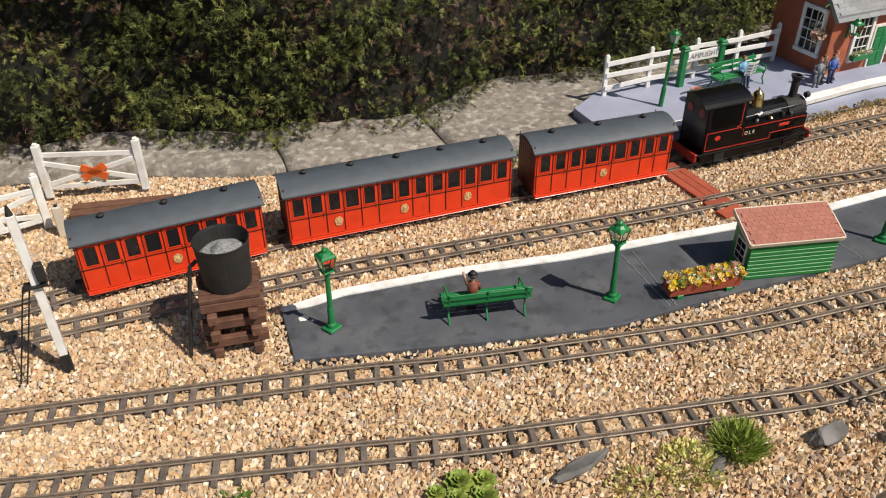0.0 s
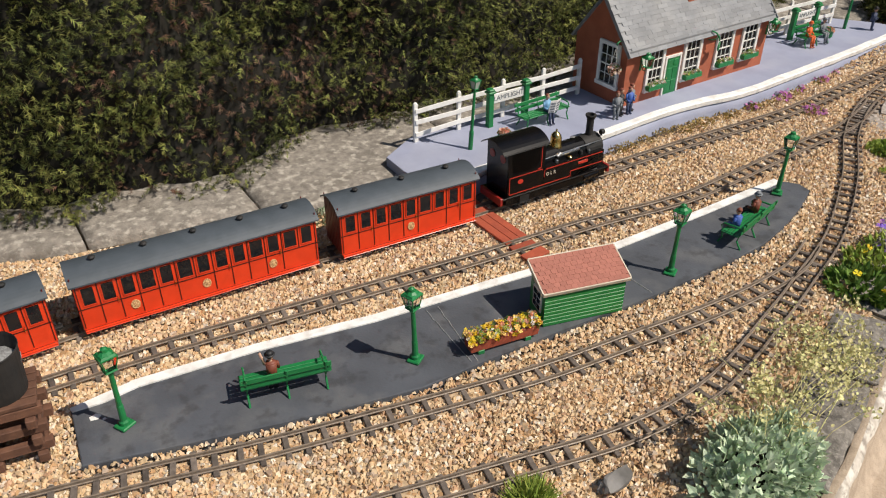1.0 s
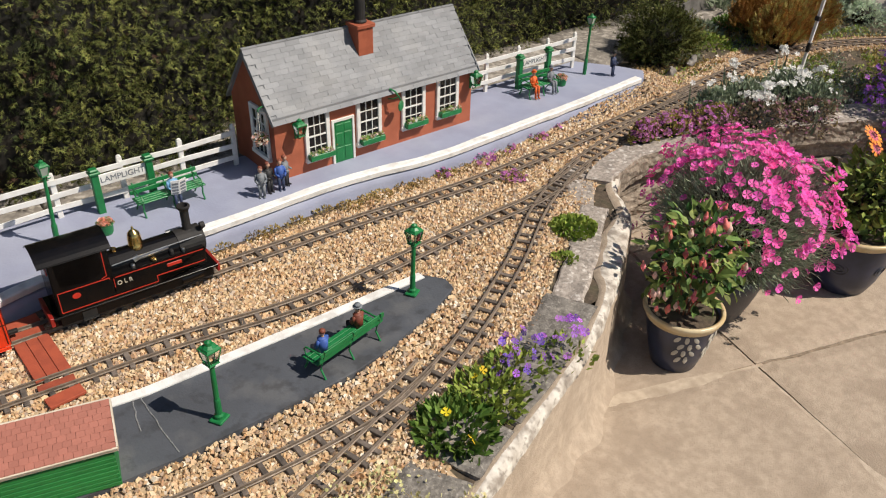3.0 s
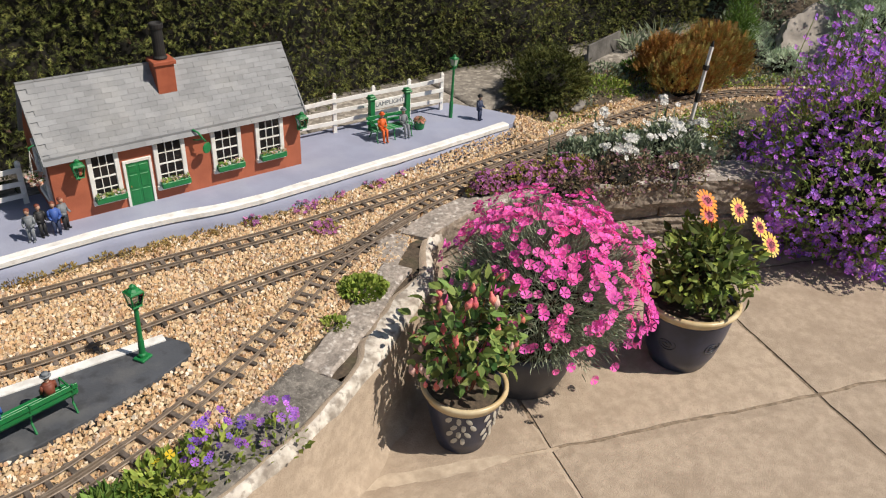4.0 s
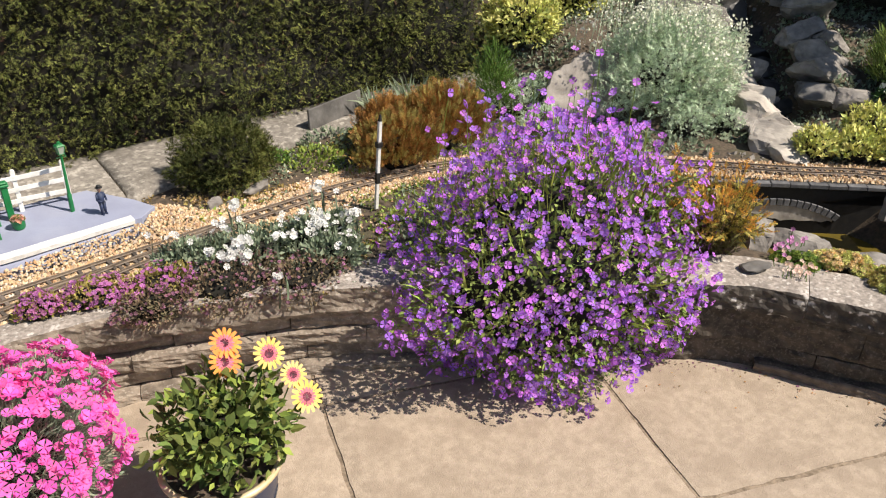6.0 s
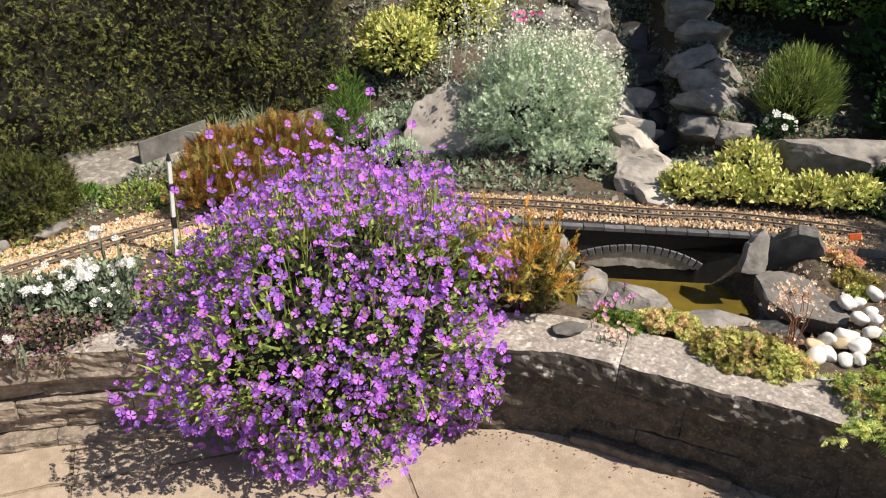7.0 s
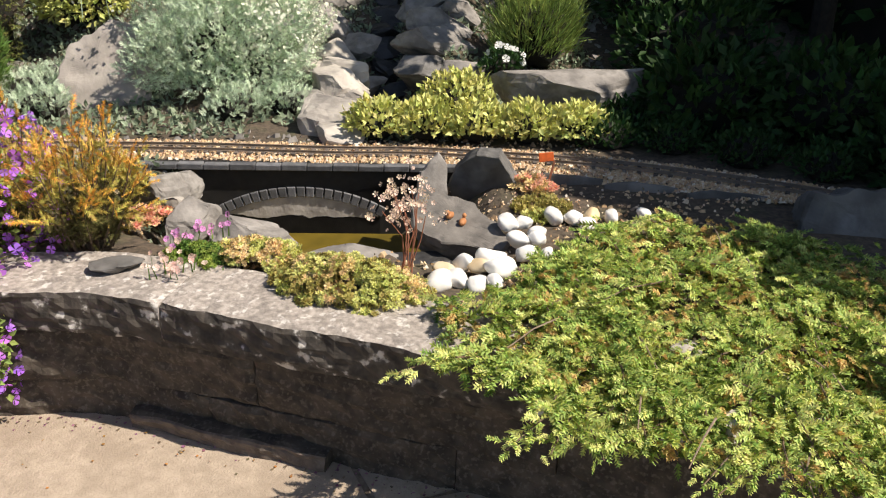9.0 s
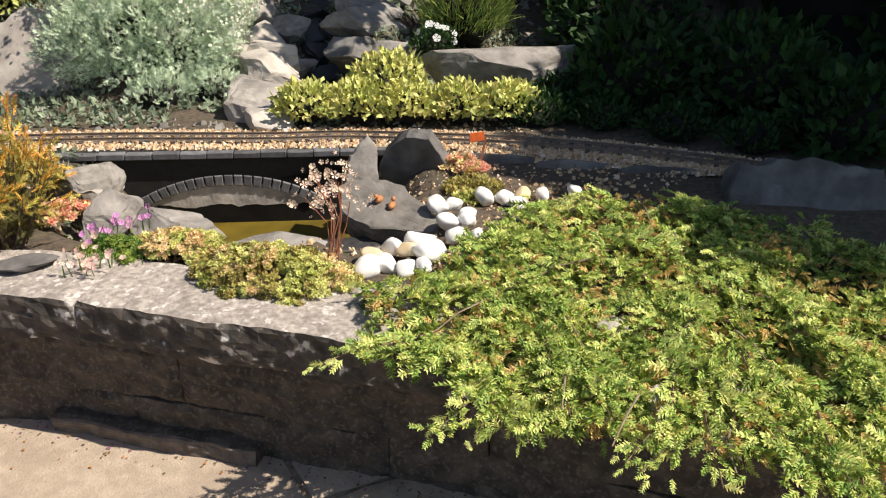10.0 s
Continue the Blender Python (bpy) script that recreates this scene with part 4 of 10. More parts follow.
turn_s = float(np.argmax(edge_line[:, 0] > 4.75)) * 0.02
THIN = ((-0.32, -0.268, -0.012, 0.12, 0.30, 0.60), (-0.266, -0.212, 0.030, 0.10, 0.18, 0.42), (-0.210, -0.150, 0.012, 0.11, 0.22, 0.50), (-0.148, -0.088, 0.034, 0.10, 0.16, 0.40), (-0.084, 0.010, 0.0, 0.155, 0.40, 0.70))
# second stretch: dark tones put the wall face's shade into colour
for courses, first, last, tones in ((THIN, start, turn_s, ("flagstone", "flagstone")), (COURSES, turn_s, total - 0.2, ("wallstone_shade", "copeface_shade"))):
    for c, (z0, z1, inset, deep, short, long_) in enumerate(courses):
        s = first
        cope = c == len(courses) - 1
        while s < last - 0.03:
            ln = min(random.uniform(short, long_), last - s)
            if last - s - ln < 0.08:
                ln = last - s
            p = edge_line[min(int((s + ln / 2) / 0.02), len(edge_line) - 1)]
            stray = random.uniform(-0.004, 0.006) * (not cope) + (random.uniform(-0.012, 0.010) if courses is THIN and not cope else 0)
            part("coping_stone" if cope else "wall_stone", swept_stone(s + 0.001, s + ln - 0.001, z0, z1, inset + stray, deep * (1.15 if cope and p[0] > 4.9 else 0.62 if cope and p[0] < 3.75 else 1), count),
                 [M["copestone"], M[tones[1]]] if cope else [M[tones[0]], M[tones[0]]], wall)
            count += 1
            s += ln
low = [float(np.argmax((edge_line[:, 0] > 5) & (edge_line[:, 1] < v))) * 0.02 for v in (0.40, 0.02)]
# top takes the dark wall tone as painted shade, face the paler one
part("plinth_stone", swept_stone(low[0], low[1], -0.304, -0.262, -0.010, 0.10, 77), [M["wallstone_shade"], M["plinth"]], wall, "low flat stone jutting from the wall's foot")
# mortar backing behind the stones
bm = bmesh.new()
i0 = int(start / 0.02)
back = [(edge_line[i] - 0.06 * np.array([edge_dir[i][1], -edge_dir[i][0]])) for i in range(i0, len(edge_line), 4)]
lowv = [bm.verts.new((p[0], p[1], PATIO_Z - 0.02)) for p in back]
topv = [bm.verts.new((p[0], p[1], -0.03)) for p in back]
for a in range(len(back) - 1):
    bm.faces.new((lowv[a], lowv[a + 1], topv[a + 1], topv[a]))
part("mortar", bm, M["soil"], wall)

# the cemented kerb beside the yard
kerb_wall = thing("cement_kerb", Matrix.Identity(4), "grey stone and whitewashed cement kerb between gravel and patio", "kerb", kind="structure")
n_end = int(start / 0.02) + 4
s_idx = list(range(0, n_end))
bm = bmesh.new()
rows = []
for i in s_idx:
    p, d = edge_line[i], edge_dir[i]
    nrm = np.array([d[1], -d[0]])
    fz = float(patio_height(p[0]))
    w1 = 0.006 * noise.noise(Vector((p[0] * 14, p[1] * 14, 0))) + 0.005 * noise.noise(Vector((p[0] * 40, p[1] * 40, 2)))
    w2 = 0.010 * noise.noise(Vector((p[0] * 9, p[1] * 9, 4)))
    patch = 0.055 * float(smooth01((p[0] - 2.72) / 0.2)) * float(smooth01((3.17 - p[0]) / 0.12)) * (0.7 + 0.6 * noise.noise(Vector((p[0] * 12, 0, 7))))
    prof = [(-0.030 - patch + w2, -0.004), (-0.012 - patch + w2 * 0.6, 0.006 + w1), (0.002 + w1, -0.004), (0.008 + w1, -0.024 + w2), (0.014 + w2, fz + 0.045), (0.034 + w2 * 2, fz + 0.010), (0.062 + w2 * 3, fz - 0.012)]
    rows.append([bm.verts.new((p[0] + nrm[0] * a, p[1] + nrm[1] * a, z)) for a, z in prof])
for a, b in zip(rows, rows[1:]):
    for j in range(len(a) - 1):
        f = bm.faces.new((a[j], b[j], b[j + 1], a[j + 1]))
        f.material_index = 0 if j in (1, 2) else 1
part("cement_fillet", bm, [M["cement"], M["patio"]], kerb_wall, smooth=True)
s = 0.3
while s < start - 0.05:
    ln = random.uniform(0.16, 0.30)
    p, d = along_edge(s + ln / 2)
    nn = Vector((d[1], -d[0]))
    c = Vector((p[0], p[1])) - nn * (0.092 + 0.020 * float(smooth01((p[0] - 2.72) / 0.2)))
    ob = part("kerb_stone", block(ln - 0.012, 0.135 if p[0] < 2.8 else 0.085, 0.05, count, 0.008), M["kerb_dark" if p[0] < 2.68 else "copestone"], kerb_wall)
    ob.matrix_basis = pose(c.x, c.y, -0.018 if p[0] < 2.8 else -0.023, random.uniform(-1.5, 1.5), random.uniform(-1, 1), math.degrees(math.atan2(d[1], d[0])))
    count += 1
    s += ln

# ---- platforms ----
isl = thing("island_platform", Matrix.Identity(4), "dark grey painted island platform with a white edge line", "platform")
bm = bmesh.new()
slab(bm, ISLAND[::-1], -0.01, 0.020, 0.003)
part("deck", bm, M["island"], isl)
bm = bmesh.new()
top = [Vector(p) for p in ISLAND[:10]]
for i in range(9):
    a, b = top[i], top[i + 1]
    na = (top[min(i + 1, 9)] - top[max(i - 1, 0)]).normalized()
    nb = (top[min(i + 2, 9)] - a).normalized()
    pa, pb = Vector((na.y, -na.x)), Vector((nb.y, -nb.x))
    wa, wb = (0.024 if i else 0.012), 0.024
    q = [a - pa * 0.002, b - pb * 0.002, b + pb * wb, a + pa * wa]
    hi = [bm.verts.new((v.x, v.y, 0.0235)) for v in q]
    lo = [bm.verts.new((v.x, v.y, 0.012)) for v in q]
    bm.faces.new(hi)
    for k in range(4):
        bm.faces.new((lo[k], lo[(k + 1) % 4], hi[(k + 1) % 4], hi[k]))
part("white_edge", bm, M["white_edge"], isl)
for x0, y0, x1, y1 in ((1.158, 1.345, 1.142, 1.13), (1.668, 1.295, 1.667, 1.09), (1.19, 1.34, 1.155, 1.125), (1.655, 1.30, 1.63, 1.19)):
    bm = bmesh.new()
    pts = [(x0 + (x1 - x0) * t + 0.004 * noise.noise(Vector((t * 9, x0, 0))), y0 + (y1 - y0) * t, 0.0205) for t in np.linspace(0, 1, 12)]
    tube(bm, pts, 0.0014, 5)
    part("joint_line", bm, M["grey_grit"], isl)
bm = bmesh.new()
for cx_, cy_, r_ in ((0.40, 1.425, 0.014), (0.415, 1.41, 0.007)):
    ball(bm, (cx_, cy_, 0.0195), r_, (1, 0.8, 0.12), 1)
part("paint_splash", bm, M["white"], isl)

plat = thing("station_platform", Matrix.Identity(4), "blue-grey painted station platform with a wavy white front edge", "platform")
FRONT = [(1.468, 1.745), (1.56, 1.772), (1.671, 1.790), (1.871, 1.777), (2.089, 1.768), (2.40, 1.780), (2.52, 1.779), (2.639, 1.768), (2.76, 1.748), (2.892, 1.741), (3.05, 1.748), (3.233, 1.757), (3.45, 1.768), (3.617, 1.778), (3.82, 1.795), (3.972, 1.806)]
REAR = [(4.035, 1.86), (3.99, 1.95), (3.88, 2.11), (2.3, 2.12), (1.60, 2.115), (1.455, 2.03), (1.452, 1.92), (1.464, 1.85)]
bm = bmesh.new()
slab(bm, FRONT + REAR, -0.01, 0.060, 0.002)
part("deck", bm, M["platform"], plat)
bm = bmesh.new()
fl, fd = spline(FRONT, 0.03)
rows = []
for p, d in zip(fl, fd):
    nn = np.array([-d[1], d[0]])
    w = 0.024 + 0.004 * noise.noise(Vector((p[0] * 8, 0, 0)))
    e = 0.006 + 0.003 * noise.noise(Vector((p[0] * 11, 3, 0)))
    rows.append([bm.verts.new((p[0] + nn[0] * a, p[1] + nn[1] * a, z)) for a, z in ((-e, 0.046), (-e - 0.001, 0.061), (-e + 0.003, 0.0645), (w, 0.0642), (w + 0.001, 0.056))])
for a, b in zip(rows, rows[1:]):
    for j in range(4):
        bm.faces.new((a[j], b[j], b[j + 1], a[j + 1]))
bm.faces.new(rows[0])
bm.faces.new(rows[-1][::-1])
part("white_edge", bm, M["white_edge"], plat)
bm = bmesh.new()
rows = []
for p, d in zip(fl, fd):
    nn = np.array([-d[1], d[0]])
    e = 0.010 + 0.004 * noise.noise(Vector((p[0] * 13, 7, 0)))
    rows.append([bm.verts.new((p[0] - nn[0] * a, p[1] - nn[1] * a, z)) for a, z in ((0.001, 0.040), (e * 0.7, 0.034), (e, 0.018), (e + 0.006, -0.012))])
for a, b in zip(rows, rows[1:]):
    for j in range(3):
        bm.faces.new((a[j], b[j], b[j + 1], a[j + 1]))
part("platform_face", bm, M["platform"], plat, smooth=True)

# boards across the lines
crossing = thing("board_crossing", Matrix.Identity(4), "red-brown wooden boards laid across the rails as a foot crossing", "crossing")
for y0, y1, tilt in ((1.735, 1.700, 2), (1.682, 1.655, -3), (1.64, 1.482, 1), (1.463, 1.437, -4), (1.418, 1.382, 5)):
    n = 3 if y0 - y1 > 0.1 else 1
    for k in range(n):
        bm = bmesh.new()
        w = 0.078 / (1 if n == 1 else 3)
        x0 = 1.507 + (k * w if n > 1 else 0)
        box(bm, x0 + 0.0005, x0 + w - 0.0005, y1, y0, 0.004, 0.0115, 0.001, Matrix.Translation((1.545, y0, 0)) @ Matrix.Rotation(radians(tilt), 4, "Z") @ Matrix.Translation((-1.545, -y0, 0)))
        part("board", bm, M["board_red"], crossing)

# ---- bridge and pond ----
def bridge_m():
    return Matrix(((ALONG[0], OUT[0], 0, BRIDGE[0]), (ALONG[1], OUT[1], 0, BRIDGE[1]), (0, 0, 1, 0), (0, 0, 0, 1)))


bridge = thing("arch_bridge", bridge_m(), "matt black model arch bridge with grey stone voussoirs over a pond", "bridge")
AC, AZ, AR = 0.455, -0.552, 0.466
arc = [(AC + AR * math.sin(a), AZ + AR * math.cos(a)) for a in np.linspace(-0.50, 0.50, 21)]
outline = [(-0.10, -0.34), (-0.10, -0.004), (0.98, -0.004), (0.98, -0.34), (arc[-1][0], -0.34)] + arc[::-1] + [(arc[0][0], -0.34)]
bm = bmesh.new()
va = [bm.verts.new((u, 0.0, z)) for u, z in outline]
vb = [bm.verts.new((u, -0.165, z)) for u, z in outline]
bm.faces.new(va)
bm.faces.new(vb[::-1])
for i in range(len(outline)):
    bm.faces.new((va[i], vb[i], vb[(i + 1) % len(outline)], va[(i + 1) % len(outline)]))
bmesh.ops.triangulate(bm, faces=[f for f in bm.faces if len(f.verts) > 4])
part("spandrel", bm, M["black_matt"], bridge)
M["render"] = mat("grey_render", (0.52, 0.48, 0.43), (0.36, 0.33, 0.30), 25, 0.9, bump=0.8, bscale=70, c3=(0.18, 0.16, 0.13), s3=12, amount3=0.6)
M["voussoir"] = mat("voussoir_stone", (0.15, 0.15, 0.155), (0.09, 0.09, 0.095), 40, 0.7, bump=0.6, obrand=0.3)
nv = 19
for i in range(nv):
    a0, a1 = -0.52 + 1.04 * i / nv + 0.004, -0.52 + 1.04 * (i + 1) / nv - 0.004
    bm = bmesh.new()
    q = [(AC + r * math.sin(a), AZ + r * math.cos(a)) for a, r in ((a0, AR - 0.003), (a1, AR - 0.003), (a1, AR + 0.027), (a0, AR + 0.027))]
    fr = [bm.verts.new((u, 0.007, z)) for u, z in q]
    bk = [bm.verts.new((u, -0.03, z)) for u, z in q]
    bm.faces.new(fr)
    bm.faces.new(bk[::-1])
    for k in range(4):
        bm.faces.new((fr[k], bk[k], bk[(k + 1) % 4], fr[(k + 1) % 4]))
    bmesh.ops.bevel(bm, geom=list(fr[0].link_edges) + list(fr[2].link_edges), offset=0.002, segments=1, affect="EDGES")
    part("voussoir", bm, M["voussoir"], bridge)
for i in range(15):
    bm = bmesh.new()
    box(bm, -0.10 + i * 0.072 + 0.001, -0.10 + (i + 1) * 0.072 - 0.001, -0.012, 0.014, -0.008, 0.008 + 0.002 * (i % 2), 0.002)
    part("coping_block", bm, M["voussoir"], bridge)
# panel set flush so sun reaches it; lower edge fits the camera's view
bm = bmesh.new()
rows = []
for k, u in enumerate(np.linspace(arc[0][0] + 0.004, arc[-1][0] - 0.004, 45)):
    top = AZ + math.sqrt(AR * AR - (u - AC) ** 2) + 0.004
    low = min(top - 0.003, -0.152 + 0.014 * noise.noise(Vector((u * 13, 0, 3))) + 0.006 * noise.noise(Vector((u * 45, 0, 1))))
    rows.append([bm.verts.new((u, w, z)) for w, z in ((-0.022, top), (0.002, top), (0.001 + 0.002 * noise.noise(Vector((u * 30, 1, 1))), (top + low) / 2), (0.001, low), (-0.022, low))])
for a, b in zip(rows, rows[1:]):
    for j in range(5):
        bm.faces.new((a[j], b[j], b[(j + 1) % 5], a[(j + 1) % 5]))
bm.faces.new(rows[0])
bm.faces.new(rows[-1][::-1])
bmesh.ops.recalc_face_normals(bm, faces=bm.faces[:])
part("back_wall", bm, M["render"], bridge, "rough grey rendered panel in the upper arch")
water = raw("pond_water", [(*(BRIDGE + ALONG * u + OUT * w), -0.205) for u, w in ((-0.1, -0.3), (1.0, -0.3), (1.0, 0.62), (-0.1, 0.62))], [(0, 1, 2, 3)], M["water"])
tagged(water, "still dark pond water, an amber glint put into its colour", "water", kind="structure")


# ---- station house ----
def text_mesh(words, size, deep=0.0006):
    c = bpy.data.curves.new("lettering", "FONT")
    c.body, c.size, c.extrude, c.align_x, c.align_y = words, size, deep, "CENTER", "CENTER"
    o = new("lettering", c)
    bpy.context.view_layer.update()
    me = bpy.data.meshes.new_from_object(o.evaluated_get(bpy.context.evaluated_depsgraph_get()))
    bpy.data.objects.remove(o)
    return me


def flower_tuft(name, parent, spots, radius, materials, size=0.005, petals=5):
    """Small blooms in several colours, in one mesh."""
    vs, fs, sl, k = [], [], [], 0
    for i, m in enumerate(materials):
        p = spots[i::len(materials)]
        v, f = scatter(flower(petals, 0.95, 0.25), p, rand_dirs(len(p)), rand_dirs(len(p), 1.6), size * (0.7 + 0.6 * rng.random(len(p))))
        vs.append(v)
        fs.append(f + k)
        sl.append(np.full(len(f), i))
        k += len(v)
    return raw(name, np.concatenate(vs), np.concatenate(fs), materials, parent, False, np.concatenate(sl))


HX0, HX1, HY0, HY1, HZ0, HZE, HZR = 2.350, 3.118, 1.900, 2.160, 0.055, 0.275, 0.438
house = thing("station_house", Matrix.Identity(4), "brick-red model station house with grey slate roof and white sash windows", "house")
bm = bmesh.new()
ym = (HY0 + HY1) / 2
sec = [(HY0, HZ0), (HY1, HZ0), (HY1, HZE), (ym, HZR - 0.012), (HY0, HZE)]
va = [bm.verts.new((HX0, y, z)) for y, z in sec]
vb = [bm.verts.new((HX1, y, z)) for y, z in sec]
bm.faces.new(va)
bm.faces.new(vb[::-1])
for i in range(5):
    bm.faces.new((va[i], vb[i], vb[(i + 1) % 5], va[(i + 1) % 5]))
part("wall", bm, M["house"], house)
# roof: a board on each slope, slates on the front one
slope = math.atan2(HZR - HZE, ym - HY0)
RLEN = math.hypot(HZR - HZE, ym - HY0) + 0.030
for s in (-1, 1):
    bm = bmesh.new()
    m = Matrix.Translation(((HX0 + HX1) / 2, ym, HZR)) @ Matrix.Rotation(0 if s < 0 else math.pi, 4, "Z") @ Matrix.Rotation(slope, 4, "X")
    box(bm, -(HX1 - HX0) / 2 - 0.012, (HX1 - HX0) / 2 + 0.012, -RLEN, 0.0, -0.008, 0.0, 0.0, m)
    part("roof_board" if s < 0 else "rear_roof", bm, M["roof_slate"], house)
ROOF_M = Matrix.Translation((HX0 - 0.014, ym, HZR)) @ Matrix.Rotation(slope, 4, "X")
roof = thing("roof", Matrix.Identity(4), "", "")
roof.parent = house
NR, NC = 15, 17
sw, sh = (HX1 - HX0 + 0.028) / NC, RLEN / NR
slate_meshes = []
for k in range(6):
    bm = bmesh.new()
    box(bm, 0.0002, sw - 0.0002 - 0.0001 * (k % 3), -sh * 1.25, 0.0, 0.0, 0.0012 + 0.0002 * (k % 2))
    me = bpy.data.meshes.new("slate")
    bm.to_mesh(me)
    bm.free()
    me.materials.append(M["roof_slate"])
    slate_meshes.append(me)
for r in range(NR):
    for c in range(NC):
        x = (c + (0.5 if r % 2 else 0)) * sw
        if x + sw > NC * sw + 0.002:
            continue
        m = ROOF_M @ Matrix.Translation((x, -r * sh - 0.001, 0.0012)) @ Matrix.Rotation(radians(-2.4), 4, "X") @ Matrix.Rotation(radians(random.uniform(-0.3, 0.3)), 4, "Z")
        shared("slate", slate_meshes[(r * 7 + c * 3) % 6], roof, m)
for i in range(16):
    bm = bmesh.new()
    x0 = HX0 - 0.014 + i * (HX1 - HX0 + 0.028) / 16
    box(bm, x0 + 0.0004, x0 + (HX1 - HX0 + 0.028) / 16 - 0.0004, ym - 0.006, ym + 0.006, HZR - 0.005, HZR + 0.0022, 0.0010)
    part("ridge_tile", bm, M["roof_slate"], house)
bm = bmesh.new()
for x in (HX0 - 0.012, HX1 + 0.012):
    beam(bm, (x, HY0 - 0.022, HZE - 0.026), (x, ym, HZR - 0.012), 0.004, 0.014)
beam(bm, (HX0 - 0.010, HY0 - 0.012, HZE - 0.012), (HX1 + 0.010, HY0 - 0.012, HZE - 0.012), 0.005, 0.009)
part("fascia", bm, M["roof_slate"], house)
# chimney
chimney = thing("chimney", Matrix.Identity(4), "", "")
chimney.parent = house
bm = bmesh.new()
box(bm, 2.700, 2.756, 1.965, 2.020, 0.36, 0.452, 0.001)
part("chimney_shaft", bm, M["terracotta"], chimney)
bm = bmesh.new()
box(bm, 2.694, 2.762, 1.959, 2.026, 0.446, 0.458, 0.0015)
part("chimney_cap", bm, M["terracotta"], chimney)
bm = bmesh.new()
lathe(bm, [(0.019, 0), (0.021, 0.006), (0.017, 0.012), (0.0165, 0.088), (0.020, 0.092), (0.021, 0.104), (0.018, 0.106), (0.012, 0.100)], 16, (2.727, 1.992, 0.457))
part("chimney_pot", bm, M["black_matt"], chimney, "tall black chimney pot")


PANES = {}


def sash_window(m, w, h, cols=3, rows=4, name="window"):
    """A white sash window standing in the xz plane, its face towards -y, foot at 0."""
    f = 0.013
    bm = bmesh.new()
    box(bm, -w / 2, -w / 2 + f, -0.007, 0.003, 0, h, 0.0008)
    box(bm, w / 2 - f, w / 2, -0.007, 0.003, 0, h, 0.0008)
    box(bm, -w / 2 + f, w / 2 - f, -0.007, 0.003, h - f, h, 0.0008)
    box(bm, -w / 2 - 0.002, w / 2 + 0.002, -0.010, 0.003, -0.004, f * 0.8, 0.0008)
    win = part(name, bm, M["white"], house)
    win.matrix_basis = m
    iw, ih, z0 = w - 2 * f, h - 1.8 * f, f * 0.8
    bm = bmesh.new()
    for i in range(1, cols):
        x = -iw / 2 + iw * i / cols
        box(bm, x - 0.0011, x + 0.0011, -0.0045, -0.0005, z0, z0 + ih)
    for j in range(1, rows):
        z = z0 + ih * j / rows
        t = 0.0022 if j == rows // 2 else 0.0012
        box(bm, -iw / 2, iw / 2, -0.0048, -0.0007, z - t, z + t)
    part("glazing_grid", bm, M["white"], win)
    key = (round(iw / cols, 4), round(ih / rows, 4))
    if key not in PANES:
        bm = bmesh.new()
        box(bm, -key[0] / 2 + 0.0006, key[0] / 2 - 0.0006, -0.0018, -0.0008, -key[1] / 2 + 0.0006, key[1] / 2 - 0.0006)
        me = bpy.data.meshes.new("pane")
        bm.to_mesh(me)
        bm.free()
        me.materials.append(M["dark_glass"])
        PANES[key] = me
    for i in range(cols):
        for j in range(rows):
            shared("pane", PANES[key], win, Matrix.Translation((-iw / 2 + iw * (i + 0.5) / cols, 0, z0 + ih * (j + 0.5) / rows)))
    return win


def window_box(x, z, w=0.088):
    wb = thing("window_box", pose(x, HY0 - 0.016, z), "small green window box with pink and white flowers", "window box", "window boxes")
    bm = bmesh.new()
    box(bm, -w / 2, w / 2, -0.011, 0.010, 0, 0.018, 0.0012)
    part("trough", bm, M["green"], wb)
    n = 90
    sp = np.stack([(rng.random(n) - 0.5) * w * 0.95, (rng.random(n) - 0.5) * 0.022, 0.018 + rng.random(n) * 0.008], 1)
    flower_tuft("flower_mass", wb, sp, 0, [M["leaf_mid"], M["fl_palepink"], M["leaf_light"], M["fl_white"]], 0.0048)


for x0, x1, z0, z1 in ((2.449, 2.537, 0.096, 0.257), (2.637, 2.732, 0.096, 0.257), (2.814, 2.911, 0.106, 0.257), (2.960, 3.056, 0.108, 0.260)):
    sash_window(pose((x0 + x1) / 2, HY0 - 0.001, z0), x1 - x0, z1 - z0)
    window_box((x0 + x1) / 2 + 0.004, z0 + 0.006)
sash_window(pose(HX0 - 0.001, 1.982, 0.116, 0, 0, -90), 0.104, 0.160)
# door
bm = bmesh.new()
box(bm, 2.545, 2.553, HY0 - 0.006, HY0 + 0.003, 0.060, 0.208, 0.0008)
box(bm, 2.620, 2.628, HY0 - 0.006, HY0 + 0.003, 0.060, 0.208, 0.0008)
box(bm, 2.553, 2.620, HY0 - 0.006, HY0 + 0.003, 0.199, 0.208, 0.0008)
part("door_frame", bm, M["white"], house)
bm = bmesh.new()
box(bm, 2.554, 2.619, HY0 - 0.003, HY0 + 0.002, 0.061, 0.198)
door = part("door", bm, M["green"], house, "green panelled door")
for cx_ in (2.571, 2.602):
    for z0, z1 in ((0.070, 0.112), (0.119, 0.160), (0.167, 0.190)):
        bm = bmesh.new()
        box(bm, cx_ - 0.012, cx_ + 0.012, HY0 - 0.0045, HY0 - 0.002, z0, z1, 0.0008)
        part("door_panel", bm, M["green"], door)
bm = bmesh.new()
ball(bm, (2.560, HY0 - 0.006, 0.125), 0.0028, sub=1)
part("door_knob", bm, M["brass"], door)


